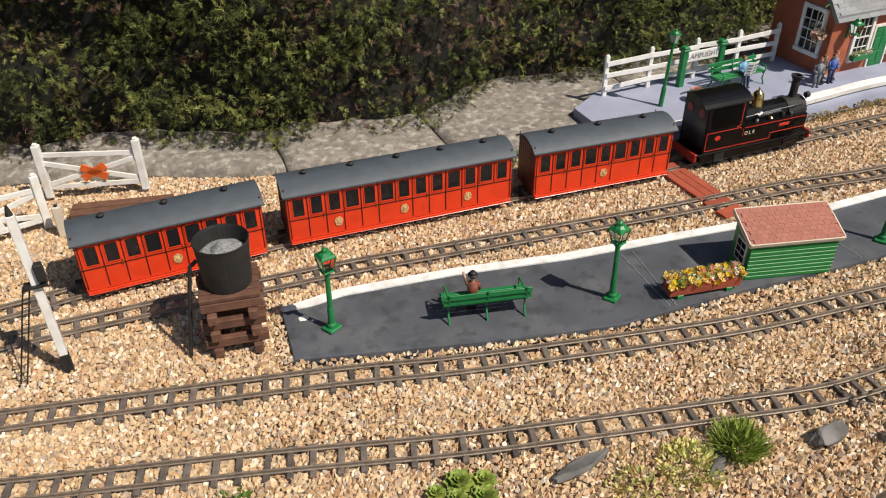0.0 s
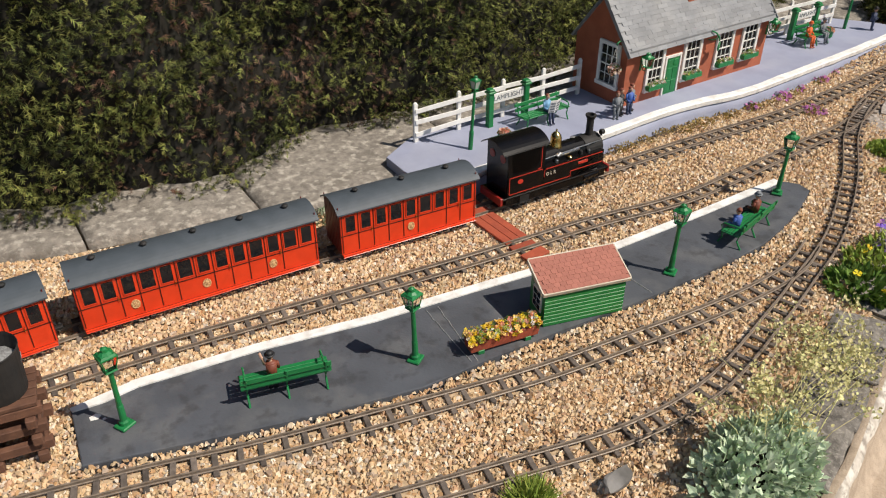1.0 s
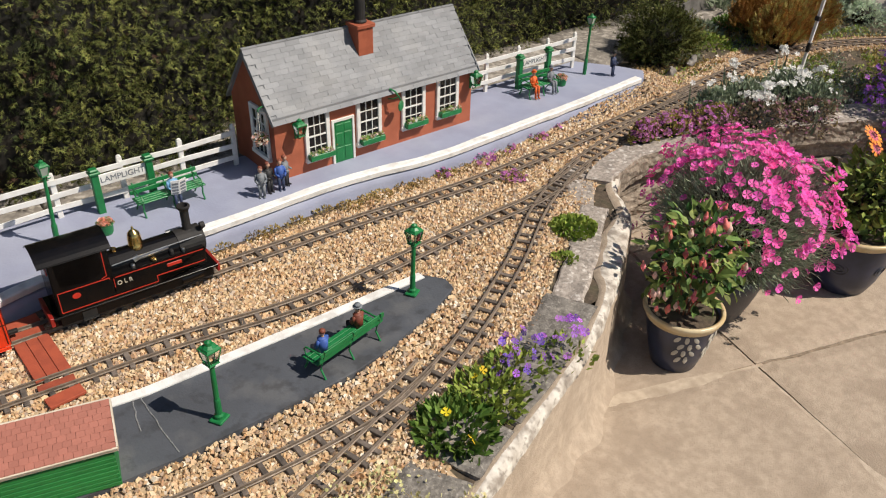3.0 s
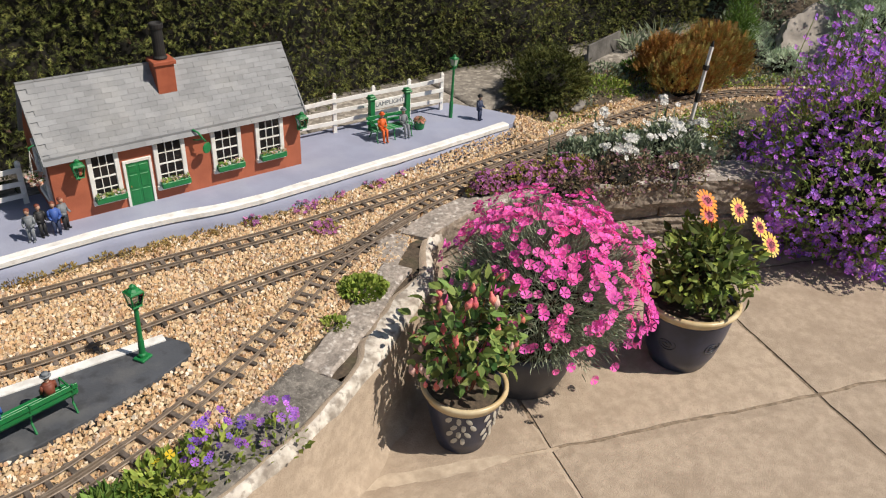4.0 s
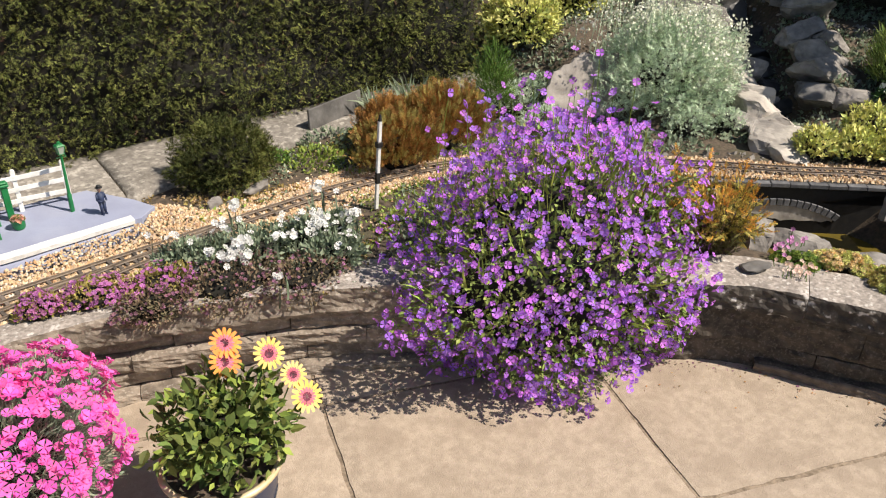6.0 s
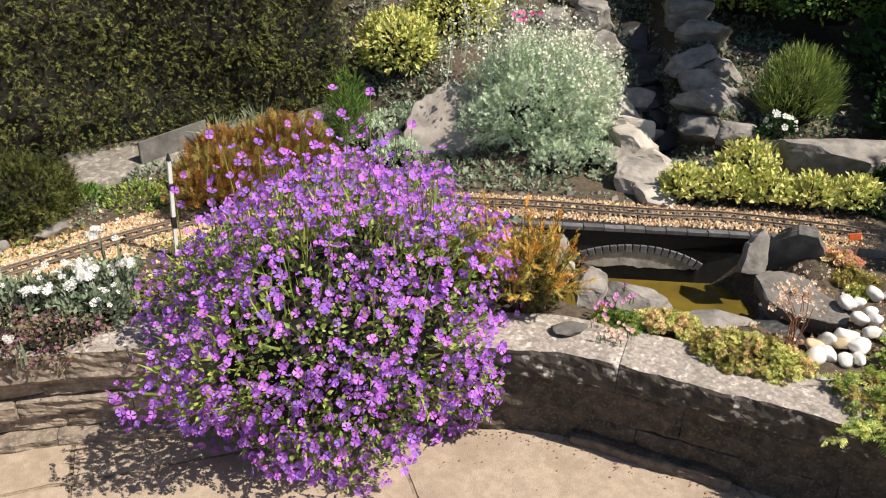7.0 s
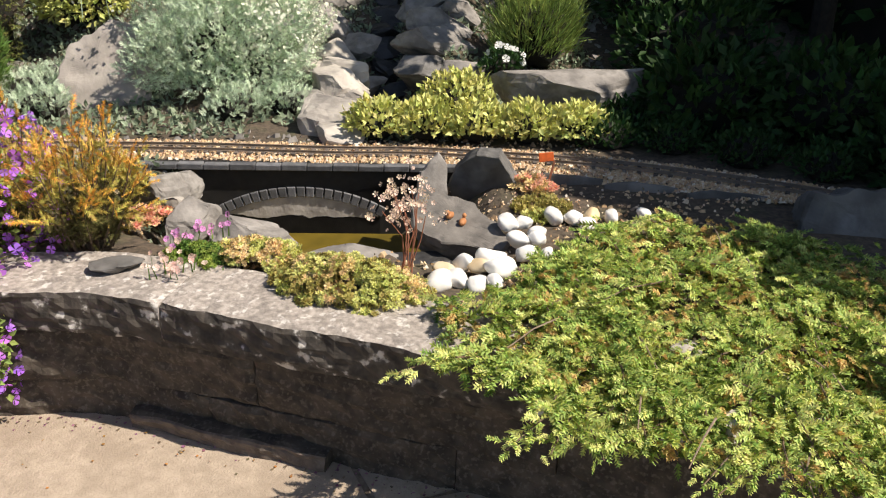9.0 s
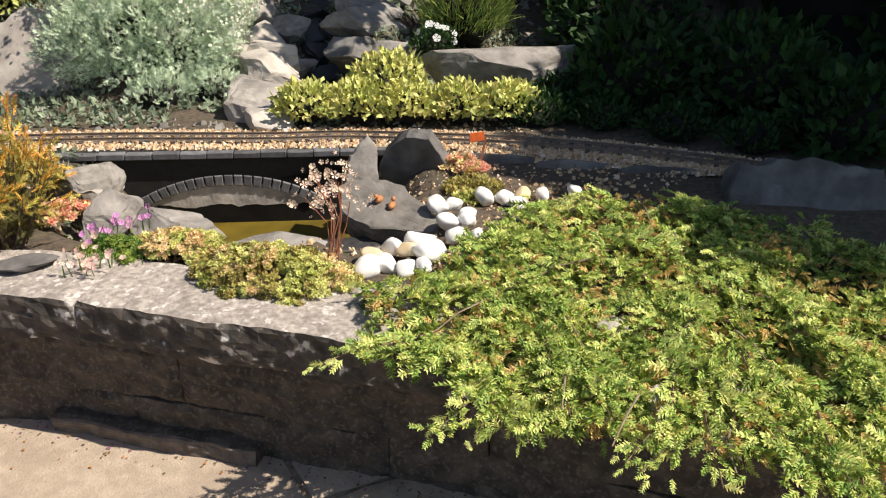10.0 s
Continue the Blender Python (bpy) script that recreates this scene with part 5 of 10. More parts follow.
def lantern_head(bm_green, bm_glass, z, r=0.016):
    """A four-sided lantern: glass between corner bars, a hipped cap with a finial."""
    for i in range(4):
        a = math.pi / 4 + i * math.pi / 2
        p = Vector((0.62 * r * 1.41 * math.cos(a), 0.62 * r * 1.41 * math.sin(a), z))
        q = Vector((r * 1.41 * math.cos(a), r * 1.41 * math.sin(a), z + 2.1 * r))
        cyl(bm_green, p, q, 0.0016, 0.0016, 5)
    t = Matrix.Rotation(math.pi / 4, 4, "Z")
    bmesh.ops.create_cone(bm_glass, cap_ends=True, segments=4, radius1=0.60 * r * 1.41, radius2=0.97 * r * 1.41, depth=2.0 * r, matrix=Matrix.Translation((0, 0, z + 1.05 * r)) @ t)
    bmesh.ops.create_cone(bm_green, cap_ends=True, segments=4, radius1=0.8 * r * 1.41, radius2=0.70 * r * 1.41, depth=0.18 * r, matrix=Matrix.Translation((0, 0, z)) @ t)
    bmesh.ops.create_cone(bm_green, cap_ends=True, segments=4, radius1=1.06 * r * 1.41, radius2=1.06 * r * 1.41, depth=0.16 * r, matrix=Matrix.Translation((0, 0, z + 2.12 * r)) @ t)
    bmesh.ops.create_cone(bm_green, cap_ends=True, segments=4, radius1=1.0 * r * 1.41, radius2=0.80 * r * 1.41, depth=0.30 * r, matrix=Matrix.Translation((0, 0, z + 2.34 * r)) @ t)
    bmesh.ops.create_cone(bm_green, cap_ends=True, segments=8, radius1=0.92 * r, radius2=0.55 * r, depth=0.34 * r, matrix=Matrix.Translation((0, 0, z + 2.62 * r)) @ t)
    bmesh.ops.create_cone(bm_green, cap_ends=True, segments=8, radius1=0.50 * r, radius2=0.46 * r, depth=0.40 * r, matrix=Matrix.Translation((0, 0, z + 2.95 * r)) @ t)
    cyl(bm_green, (0, 0, z + 3.1 * r), (0, 0, z + 3.4 * r), 0.40 * r, 0.10 * r, 8)


def lamp_post(m, height=0.150, tall=False):
    lp = thing("lamp_post", m, "tall thin green platform lamp post with a white lantern" if tall else "green cast platform lamp post with a square glazed lantern", "lamp post", "platform lamps")
    bm, gl = bmesh.new(), bmesh.new()
    r = 0.0125 if tall else 0.0160
    lantern_head(bm, gl, height, r)
    part("lantern", bm, M["green"], lp)
    part("lantern_glass", gl, M["lamp_white"] if tall else M["clear"], lp, "opal white glass" if tall else "clear glass")
    bm = bmesh.new()
    if tall:
        lathe(bm, [(0.0075, 0), (0.0075, 0.06), (0.0055, 0.065), (0.0048, height * 0.7), (0.0042, height), (0.006, height + 0.002)], 12)
        cyl(bm, (-0.016, 0, height - 0.012), (0.016, 0, height - 0.012), 0.0016, None, 6)
    else:
        lathe(bm, [(0.0105, 0.006), (0.0105, 0.014), (0.0075, 0.018), (0.0068, 0.055), (0.0058, 0.058), (0.0052, height - 0.012), (0.0078, height - 0.010), (0.0078, height - 0.004), (0.010, height)], 12)
    part("post", bm, M["green"], lp, smooth=False)
    if not tall:
        bm = bmesh.new()
        box(bm, -0.017, 0.017, -0.015, 0.015, 0, 0.007, 0.002, Matrix.Rotation(0.3, 4, "Z"))
        part("base_plate", bm, M["green"], lp)
    return lp


lamp_post(pose(0.445, 1.366, 0.020, -1, 1.0, 10), 0.150)
lamp_post(pose(1.042, 1.207, 0.020, 0, -2.0, 15), 0.152)
lamp_post(pose(1.771, 1.124, 0.020, 0, 1.0, 12), 0.152)
lamp_post(pose(2.353, 1.234, 0.020, 0, 2.0, 14), 0.150)
lamp_post(pose(1.709, 1.929, 0.060, 1, 3.0, 10), 0.205, True)
lamp_post(pose(3.800, 1.975, 0.060, 0, 1.5, 10), 0.205, True)


def wall_lantern(x):
    wl = thing("wall_lantern", pose(x, HY0 - 0.030, 0.205), "green wall lantern on a curly bracket", "wall lamp", "wall lanterns")
    bm, gl = bmesh.new(), bmesh.new()
    lantern_head(bm, gl, 0.0, 0.0155)
    part("lantern", bm, M["green"], wl)
    part("lantern_glass", gl, M["clear"], wl)
    bm = bmesh.new()
    tube(bm, [(0, 0, 0), (0, 0.002, -0.012), (0, 0.014, -0.018), (0, 0.024, -0.006), (0, 0.030, 0.006)], 0.0018, 6)
    box(bm, -0.004, 0.004, 0.026, 0.031, -0.022, 0.016, 0.001)
    part("bracket", bm, M["green"], wl)


wall_lantern(2.420)
wall_lantern(3.112)
# a shield-shaped sign on a curled bracket
sg = thing("bracket_sign", pose(2.775, HY0 - 0.004, 0.180), "green scrolled bracket with a hanging plaque", "sign")
bm = bmesh.new()
tube(bm, [(-0.014, 0, 0.078), (-0.016, -0.012, 0.086), (-0.006, -0.026, 0.080), (0.004, -0.034, 0.062), (0.012, -0.030, 0.050)], 0.003, 6)
tube(bm, [(-0.014, -0.001, 0.050), (-0.006, -0.016, 0.052), (0.006, -0.026, 0.058)], 0.002, 6)
part("bracket", bm, M["green"], sg)
bm = bmesh.new()
lathe(bm, [(0.002, -0.003), (0.016, -0.0025), (0.0175, 0), (0.016, 0.0025), (0.002, 0.003)], 20)
bmesh.ops.transform(bm, matrix=Matrix.Translation((0.014, -0.030, 0.028)) @ Matrix.Rotation(math.pi / 2, 4, "X") @ Matrix.Rotation(0.5, 4, "Y"), verts=bm.verts)
part("plaque", bm, M["green"], sg)
# hanging basket on the gable
hb = thing("hanging_basket", pose(2.318, 1.925, 0.200), "wire hanging basket of pink and white flowers on a green bracket", "hanging basket")
bm = bmesh.new()
tube(bm, [(0.032, 0, 0.092), (0.012, 0, 0.098), (0, 0, 0.092), (0, 0, 0.086)], 0.0025, 6)
part("bracket", bm, M["green"], hb)
bm = bmesh.new()
for a in range(3):
    p = Vector((0.016 * math.cos(a * 2.1), 0.016 * math.sin(a * 2.1), 0.006))
    cyl(bm, p, (0, 0, 0.086), 0.0007, None, 4)
part("chains", bm, M["white"], hb)
bm = bmesh.new()
ball(bm, (0, 0, 0), 0.017, (1, 1, 0.8), 2)
part("basket", bm, M["wood_brown"], hb)
n = 170
d = rand_dirs(n, 0.5)
flower_tuft("flower_mass", hb, d * np.array([0.022, 0.022, 0.018]), 0, [M["fl_palepink"], M["fl_white"], M["leaf_mid"], M["fl_salmon"]], 0.0052)


# ---- fences and station furniture ----
def fence(points, top, zfoot, label):
    f = thing("picket_fence", Matrix.Identity(4), label, "fence", "platform fences")
    for x, y in points:
        bm = bmesh.new()
        box(bm, x - 0.0075, x + 0.0075, y - 0.005, y + 0.005, zfoot, top, 0.001)
        ball(bm, (x, y, top), 0.008, (1, 0.7, 0.9), 1)
        part("post", bm, M["white"], f)
    for z in (top - 0.022, top - 0.062, top - 0.102):
        for (x0, y0), (x1, y1) in zip(points, points[1:]):
            bm = bmesh.new()
            j = random.uniform(-0.003, 0.003)
            beam(bm, (x0 - 0.004, y0 - 0.007, z + j), (x1 + 0.004, y1 - 0.007, z - j), 0.004, 0.0155, 0.0006)
            part("rail", bm, M["white"], f)
    return f


fence([(1.592, 2.072), (1.762, 2.072), (1.948, 2.074), (2.128, 2.076), (2.300, 2.078)], 0.192, 0.05, "white three-rail wooden fence at the back of the platform")
fence([(3.19, 2.075), (3.345, 2.072), (3.508, 2.070), (3.665, 2.066), (3.815, 2.060)], 0.205, 0.05, "white three-rail wooden fence behind the far platform bench")


def name_board(x0, x1, y, words):
    nb = thing("station_sign", Matrix.Identity(4), "white station name board between two stout green posts", "sign", "name boards")
    for x in (x0, x1):
        bm = bmesh.new()
        box(bm, x - 0.010, x + 0.010, y - 0.010, y + 0.010, 0.058, 0.182, 0.0015)
        box(bm, x - 0.015, x + 0.015, y - 0.015, y + 0.015, 0.180, 0.188, 0.002)
        box(bm, x - 0.012, x + 0.012, y - 0.012, y + 0.012, 0.188, 0.196, 0.003)
        part("post", bm, M["green"], nb)
    bm = bmesh.new()
    box(bm, x0 + 0.010, x1 - 0.010, y - 0.003, y + 0.002, 0.140, 0.174, 0.001)
    part("board", bm, M["white"], nb)
    me = text_mesh(words, 0.024)
    me.materials.append(M["fig_grey"])
    o = new("lettering", me)
    o.parent = nb
    o.matrix_basis = pose((x0 + x1) / 2, y - 0.0034, 0.157, 90, 0, 0)


name_board(1.862, 2.014, 2.032, "LAMPLIGHT")
nb2 = name_board(3.470, 3.625, 2.02, "LAMPLIGHT")


def bench(m, length=0.19, slats=True):
    b = thing("platform_bench", m, "green slatted platform bench with splayed legs", "bench", "platform benches")
    for i in range(4):
        bm = bmesh.new()
        y = -0.018 + i * 0.0125
        box(bm, -length / 2, length / 2, y, y + 0.0108, 0.040, 0.0435, 0.0008)
        part("seat_slat", bm, M["green"], b)
    for z in (0.056, 0.072):
        bm = bmesh.new()
        beam(bm, (-length / 2, 0.035 + (z - 0.05) * 0.25, z), (length / 2, 0.035 + (z - 0.05) * 0.25, z), 0.0032, 0.0125, 0.0006)
        part("back_slat", bm, M["green"], b)
    n = 3 if length > 0.15 else 2
    for i in range(n):
        x = -length / 2 + 0.012 + (length - 0.024) * i / (n - 1)
        bm = bmesh.new()
        tube(bm, [(x, -0.026, 0), (x, -0.016, 0.020), (x, -0.020, 0.038), (x, 0.030, 0.038), (x, 0.038, 0.060), (x, 0.044, 0.082)], 0.0026, 6)
        tube(bm, [(x, 0.040, 0), (x, 0.026, 0.022), (x, 0.030, 0.040)], 0.0026, 6)
        part("leg", bm, M["green"], b)
        if i in (0, n - 1):
            bm = bmesh.new()
            tube(bm, [(x, 0.040, 0.064), (x, 0.010, 0.064), (x, -0.018, 0.062), (x, -0.024, 0.054), (x, -0.020, 0.042)], 0.0024, 6)
            part("armrest", bm, M["green"], b)
    return b


bench(pose(0.765, 1.290, 0.020, 0, 0, 166))
bench(pose(2.085, 1.150, 0.020, 0, 0, 192), 0.20)
bench(pose(2.035, 1.952, 0.060, 0, 0, 1), 0.200)
bench(pose(3.500, 1.930, 0.060, 0, 0, -4), 0.165)


def figurine(m, kind, coat, legs, hat=None, label="", hair="fig_brown"):
    """A small painted figure, plain in shape, in one mesh."""
    bm = bmesh.new()

    def paint(verts, i):
        for v in verts:
            for f in v.link_faces:
                f.material_index = i
    seat = kind == "sitting"
    hip = 0.044 if seat else 0.043
    if seat:
        for s in (-1, 1):
            paint(cyl(bm, (s * 0.006, 0.006, hip), (s * 0.007, -0.024, hip), 0.0058, 0.005, 8), 1)
            paint(cyl(bm, (s * 0.007, -0.023, hip + 0.002), (s * 0.007, -0.026, 0.004), 0.005, 0.0038, 8), 1)
            paint(ball(bm, (s * 0.007, -0.030, 0.003), 0.005, (0.8, 1.6, 0.6), 1), 1)
    else:
        for s in (-1, 1):
            paint(cyl(bm, (s * 0.006, 0, 0.003), (s * 0.0055, 0, hip), 0.0042, 0.0062, 8), 1)
            paint(ball(bm, (s * 0.0065, -0.004, 0.003), 0.005, (0.8, 1.7, 0.6), 1), 1)
    paint(cyl(bm, (0, 0.004, hip - 0.004), (0, 0.004, hip + 0.032), 0.0105, 0.0125, 10), 0)
    paint(ball(bm, (0, 0.004, hip + 0.031), 0.0125, (1.05, 0.8, 0.5), 2), 0)
    for s in (-1, 1):
        if kind == "waving" and s > 0:
            paint(cyl(bm, (s * 0.012, 0.004, hip + 0.030), (s * 0.020, 0.0, hip + 0.060), 0.0038, 0.003, 7), 2)
        else:
            paint(cyl(bm, (s * 0.0125, 0.004, hip + 0.031), (s * 0.0155, 0.0, hip + 0.012), 0.004, 0.0036, 7), 0)
            paint(cyl(bm, (s * 0.0155, 0.0, hip + 0.012), (s * 0.009, -0.014, hip + 0.010), 0.0036, 0.003, 7), 0)
    paint(cyl(bm, (0, 0.004, hip + 0.032), (0, 0.004, hip + 0.042), 0.004, 0.0035, 8), 2)
    paint(ball(bm, (0, 0.003, hip + 0.048), 0.0078, (0.9, 1.0, 1.15), 2), 2)
    paint(ball(bm, (0, 0.0045, hip + 0.0515), 0.0080, (0.95, 1.0, 0.85), 2), 3)
    if hat:
        paint(cyl(bm, (0, 0.003, hip + 0.053), (0, 0.003, hip + 0.0545), 0.0115, None, 12), 3)
        paint(cyl(bm, (0, 0.003, hip + 0.0545), (0, 0.003, hip + 0.061), 0.0080, 0.0068, 12), 3)
    me_ob = part("figurine", bm, [M[coat], M[legs], M["fig_skin"], M[hat or hair]], None, smooth=True)
    me_ob.matrix_basis = m
    tagged(me_ob, label, "figurine", "model figures")
    return me_ob


figurine(pose(0.742, 1.300, 0.020, 0, 0, 166), "waving", "fig_brown", "fig_black", "fig_black", "small bare-armed painted figure in a black hat on the green bench")
figurine(pose(2.03, 1.140, 0.022, 0, 0, 192), "sitting", "fig_blue", "fig_grey", None, "small painted figure in a blue coat on the green bench")
figurine(pose(2.140, 1.164, 0.022, 0, 0, 192), "sitting", "fig_brown", "fig_black", "fig_grey", "small painted figure in a rust-red coat on the green bench")
figurine(pose(2.045, 1.950, 0.062, 0, 0, 1), "sitting", "fig_pale_blue", "fig_navy", None, "small painted figure in pale blue reading on the platform bench")
figurine(pose(3.455, 1.925, 0.062, 0, 0, -4), "sitting", "fig_orange", "fig_orange", "fig_orange", "small painted figure in an orange dress and hat on the bench")
figurine(pose(3.545, 1.922, 0.062, 0, 0, -4), "sitting", "fig_grey", "fig_grey", "fig_grey", "small painted figure in grey on the bench")
figurine(pose(3.880, 1.895, 0.060, 0, 0, 20), "standing", "fig_navy", "fig_navy", "fig_black", "small painted figure in a navy uniform standing on the platform")
figurine(pose(2.262, 1.838, 0.060, 0, 0, -30), "standing", "fig_grey", "fig_grey", None, "small painted figure in a grey suit standing on the platform")
figurine(pose(2.295, 1.850, 0.060, 0, 0, 20), "standing", "fig_black", "fig_black", None, "small painted figure in a dark suit standing on the platform")
figurine(pose(2.330, 1.845, 0.060, 0, 0, -10), "standing", "fig_blue", "fig_navy", None, "small painted figure in a blue jacket standing on the platform")
figurine(pose(2.358, 1.862, 0.060, 0, 0, 40), "standing", "fig_grey", "fig_black", None, "small painted figure in a grey jacket standing on the platform")
news = thing("newspaper", pose(2.050, 1.915, 0.130, 12, 0, 1) @ Matrix.Scale(1.35, 4), "open model newspaper with grey print", "newspaper")
bm = bmesh.new()
for s in (-1, 1):
    box(bm, 0.0, s * 0.017, -0.0006, 0.0006, -0.018, 0.018, 0.0, Matrix.Rotation(s * 0.25, 4, "Z"))
part("sheet", bm, M["white"], news)
for s in (-1, 1):
    for i in range(4):
        bm = bmesh.new()
        box(bm, s * 0.002, s * 0.015, -0.0012, -0.0007, 0.012 - i * 0.008 - 0.005, 0.012 - i * 0.008, 0.0, Matrix.Rotation(s * 0.25, 4, "Z"))
        part("print_bar", bm, M["fig_grey"], news)


def flower_tub(m):
    t = thing("flower_tub", m, "round green tub of salmon-pink flowers on the platform", "flower tub", "flower tubs")
    bm = bmesh.new()
    lathe(bm, [(0.015, 0), (0.0185, 0.006), (0.0205, 0.026), (0.0225, 0.030), (0.0215, 0.032), (0.016, 0.030)], 20)
    part("tub", bm, M["green"], t)
    n = 130
    d = rand_dirs(n, 0.9)
    d[:, 2] = np.abs(d[:, 2])
    flower_tuft("flower_mass", t, d * np.array([0.020, 0.020, 0.013]) + np.array([0, 0, 0.030]), 0, [M["fl_salmon"], M["fl_palepink"], M["fl_salmon"], M["leaf_mid"]], 0.0055)


flower_tub(pose(1.832, 1.912, 0.060))
flower_tub(pose(3.632, 1.945, 0.060))

# ---- green hut and trough on the island ----
hut = thing("platform_hut", pose(1.4645, 1.149, 0.020, 0, 0, -16.0), "green weatherboarded hut with a pink tiled lean-to roof", "shed")
HW, HD, HF, HB = 0.206, 0.080, 0.098, 0.126           # width, depth, eaves at the boarded side and at the far side
bm = bmesh.new()
sec = [(-HD / 2, 0), (HD / 2, 0), (HD / 2, HB), (-HD / 2, HF)]
va = [bm.verts.new((-HW / 2, y, z)) for y, z in sec]
vb = [bm.verts.new((HW / 2, y, z)) for y, z in sec]
bm.faces.new(va)
bm.faces.new(vb[::-1])
for i in range(4):
    bm.faces.new((va[i], vb[i], vb[(i + 1) % 4], va[(i + 1) % 4]))
part("body", bm, M["green_board"], hut)
for i in range(9):
    bm = bmesh.new()
    z = 0.002 + i * 0.0105
    prof_ = [(0.001, z), (-0.0040, z), (-0.0040, z + 0.0078), (-0.0012, z + 0.0100), (0.001, z + 0.0100)]
    ends_ = [[bm.verts.new((x_, -HD / 2 + a_, b_)) for a_, b_ in prof_] for x_ in (-HW / 2 - 0.001, HW / 2 + 0.001)]
    for k in range(5):
        bm.faces.new((ends_[0][k], ends_[1][k], ends_[1][(k + 1) % 5], ends_[0][(k + 1) % 5]))
    bm.faces.new(ends_[0])
    bm.faces.new(ends_[1][::-1])
    part("weatherboard", bm, M["green_board"], hut)
ra = math.atan2(HB - HF, HD)
RM = Matrix.Translation((0, 0, (HF + HB) / 2 + 0.004)) @ Matrix.Rotation(ra, 4, "X")
rl = math.hypot(HB - HF, HD) + 0.016
bm = bmesh.new()
box(bm, -HW / 2 - 0.008, HW / 2 + 0.008, -rl / 2, rl / 2, -0.003, 0.003, 0.0, RM)
roof_ob = part("roof", bm, M["tile_roof"], hut)
bm = bmesh.new()
box(bm, -HW / 2 - 0.010, HW / 2 + 0.010, -rl / 2 - 0.004, -rl / 2, -0.007, 0.0042, 0.0008, RM)
box(bm, -HW / 2 - 0.010, HW / 2 + 0.010, rl / 2, rl / 2 + 0.004, -0.007, 0.0045, 0.0008, RM)
for s in (-1, 1):
    box(bm, s * (HW / 2 + 0.008), s * (HW / 2 + 0.011), -rl / 2, rl / 2, -0.007, 0.0042, 0.0, RM)
part("bargeboard", bm, M["cream"], hut)
bm = bmesh.new()
tw, th_ = (HW + 0.016) / 14, rl / 8
box(bm, 0.0003, tw - 0.0003, -th_ * 1.12, 0.0, 0.0, 0.0016)
tile_me = bpy.data.meshes.new("tile")
bm.to_mesh(tile_me)
bm.free()
tile_me.materials.append(M["tile_roof"])
for r in range(8):
    for c in range(14):
        x = -HW / 2 - 0.008 + (c + (0.5 if r % 2 else 0)) * tw
        if x + tw > HW / 2 + 0.009:
            continue
        shared("tile", tile_me, roof_ob, RM @ Matrix.Translation((x, rl / 2 - r * th_, 0.0032)) @ Matrix.Rotation(radians(-2.2 + random.uniform(-0.4, 0.4)), 4, "X"))
bm = bmesh.new()
box(bm, -HW / 2 - 0.004, -HW / 2 + 0.001, -0.026, 0.018, 0.030, 0.088, 0.0008)
win = part("side_window", bm, M["white"], hut)
for i in range(2):
    for j in range(3):
        bm = bmesh.new()
        box(bm, -HW / 2 - 0.0047, -HW / 2 - 0.003, -0.023 + i * 0.0195, -0.006 + i * 0.0195, 0.034 + j * 0.0175, 0.048 + j * 0.0175)
        part("pane", bm, M["dark_glass"], win)

trough = thing("flower_trough", pose(1.238, 1.146, 0.020, 0, 0, -10), "red-brown wooden trough full of yellow flowers on green feet", "planter")
bm = bmesh.new()
va = [(-0.088, -0.020), (0.088, -0.020), (0.088, 0.020), (-0.088, 0.020)]
lo = [bm.verts.new((x * 0.97, y * 0.8, 0.010)) for x, y in va]
hi = [bm.verts.new((x, y, 0.038)) for x, y in va]
bm.faces.new(lo[::-1])
bm.faces.new(hi)
for k in range(4):
    bm.faces.new((lo[k], lo[(k + 1) % 4], hi[(k + 1) % 4], hi[k]))
part("box", bm, M["board_red"], trough)
for x in (-0.060, 0.060):
    bm = bmesh.new()
    box(bm, x - 0.008, x + 0.008, -0.018, 0.018, 0, 0.011, 0.001)
    part("foot", bm, M["green"], trough)
n = 520
sp = np.stack([(rng.random(n) - 0.5) * 0.178, (rng.random(n) - 0.5) * 0.046, 0.036 + rng.random(n) * 0.016], 1)
flower_tuft("flower_mass", trough, sp, 0, [M["fl_yellow"], M["leaf_light"], M["fl_yellow"], M["fl_white"], M["leaf_mid"], M["fl_gold"], M["fl_salmon"]], 0.0062)

# ---- water tower ----
tower = thing("water_tower", pose(0.262, 1.445, 0.0, 0, 0, -10), "round black water tank on a stack of brown railway sleepers", "water tower")
for i in range(6):
    z = 0.004 + i * 0.0225
    for s in (-1, 1):
        bm = bmesh.new()
        if i % 2 == 0:
            box(bm, s * 0.040 - 0.0095, s * 0.040 + 0.0095, -0.066 + random.uniform(-0.004, 0.004), 0.066, z, z + 0.021, 0.0015)
        else:
            box(bm, -0.064 + random.uniform(-0.005, 0.005), 0.064, s * 0.046 - 0.0095, s * 0.046 + 0.0095, z, z + 0.021, 0.0015)
        part("timber", bm, M["wood_brown"], tower)
bm = bmesh.new()
for i in range(5):
    box(bm, -0.060, 0.060, -0.056 + i * 0.023, -0.056 + i * 0.023 + 0.020, 0.139, 0.149, 0.0015)
part("deck", bm, M["wood_brown"], tower)
bm = bmesh.new()
lathe(bm, [(0.047, 0.0), (0.048, 0.003), (0.054, 0.098), (0.0558, 0.102), (0.0545, 0.104), (0.0525, 0.098), (0.048, 0.06), (0.01, 0.055)], 32, (0, 0, 0.149))
part("tank", bm, M["black_matt"], tower, smooth=False)
bm = bmesh.new()
lathe(bm, [(0.051, 0.0), (0.042, 0.006), (0.026, 0.010), (0.01, 0.022), (0.001, 0.026)], 24, (0.002, 0.004, 0.216))
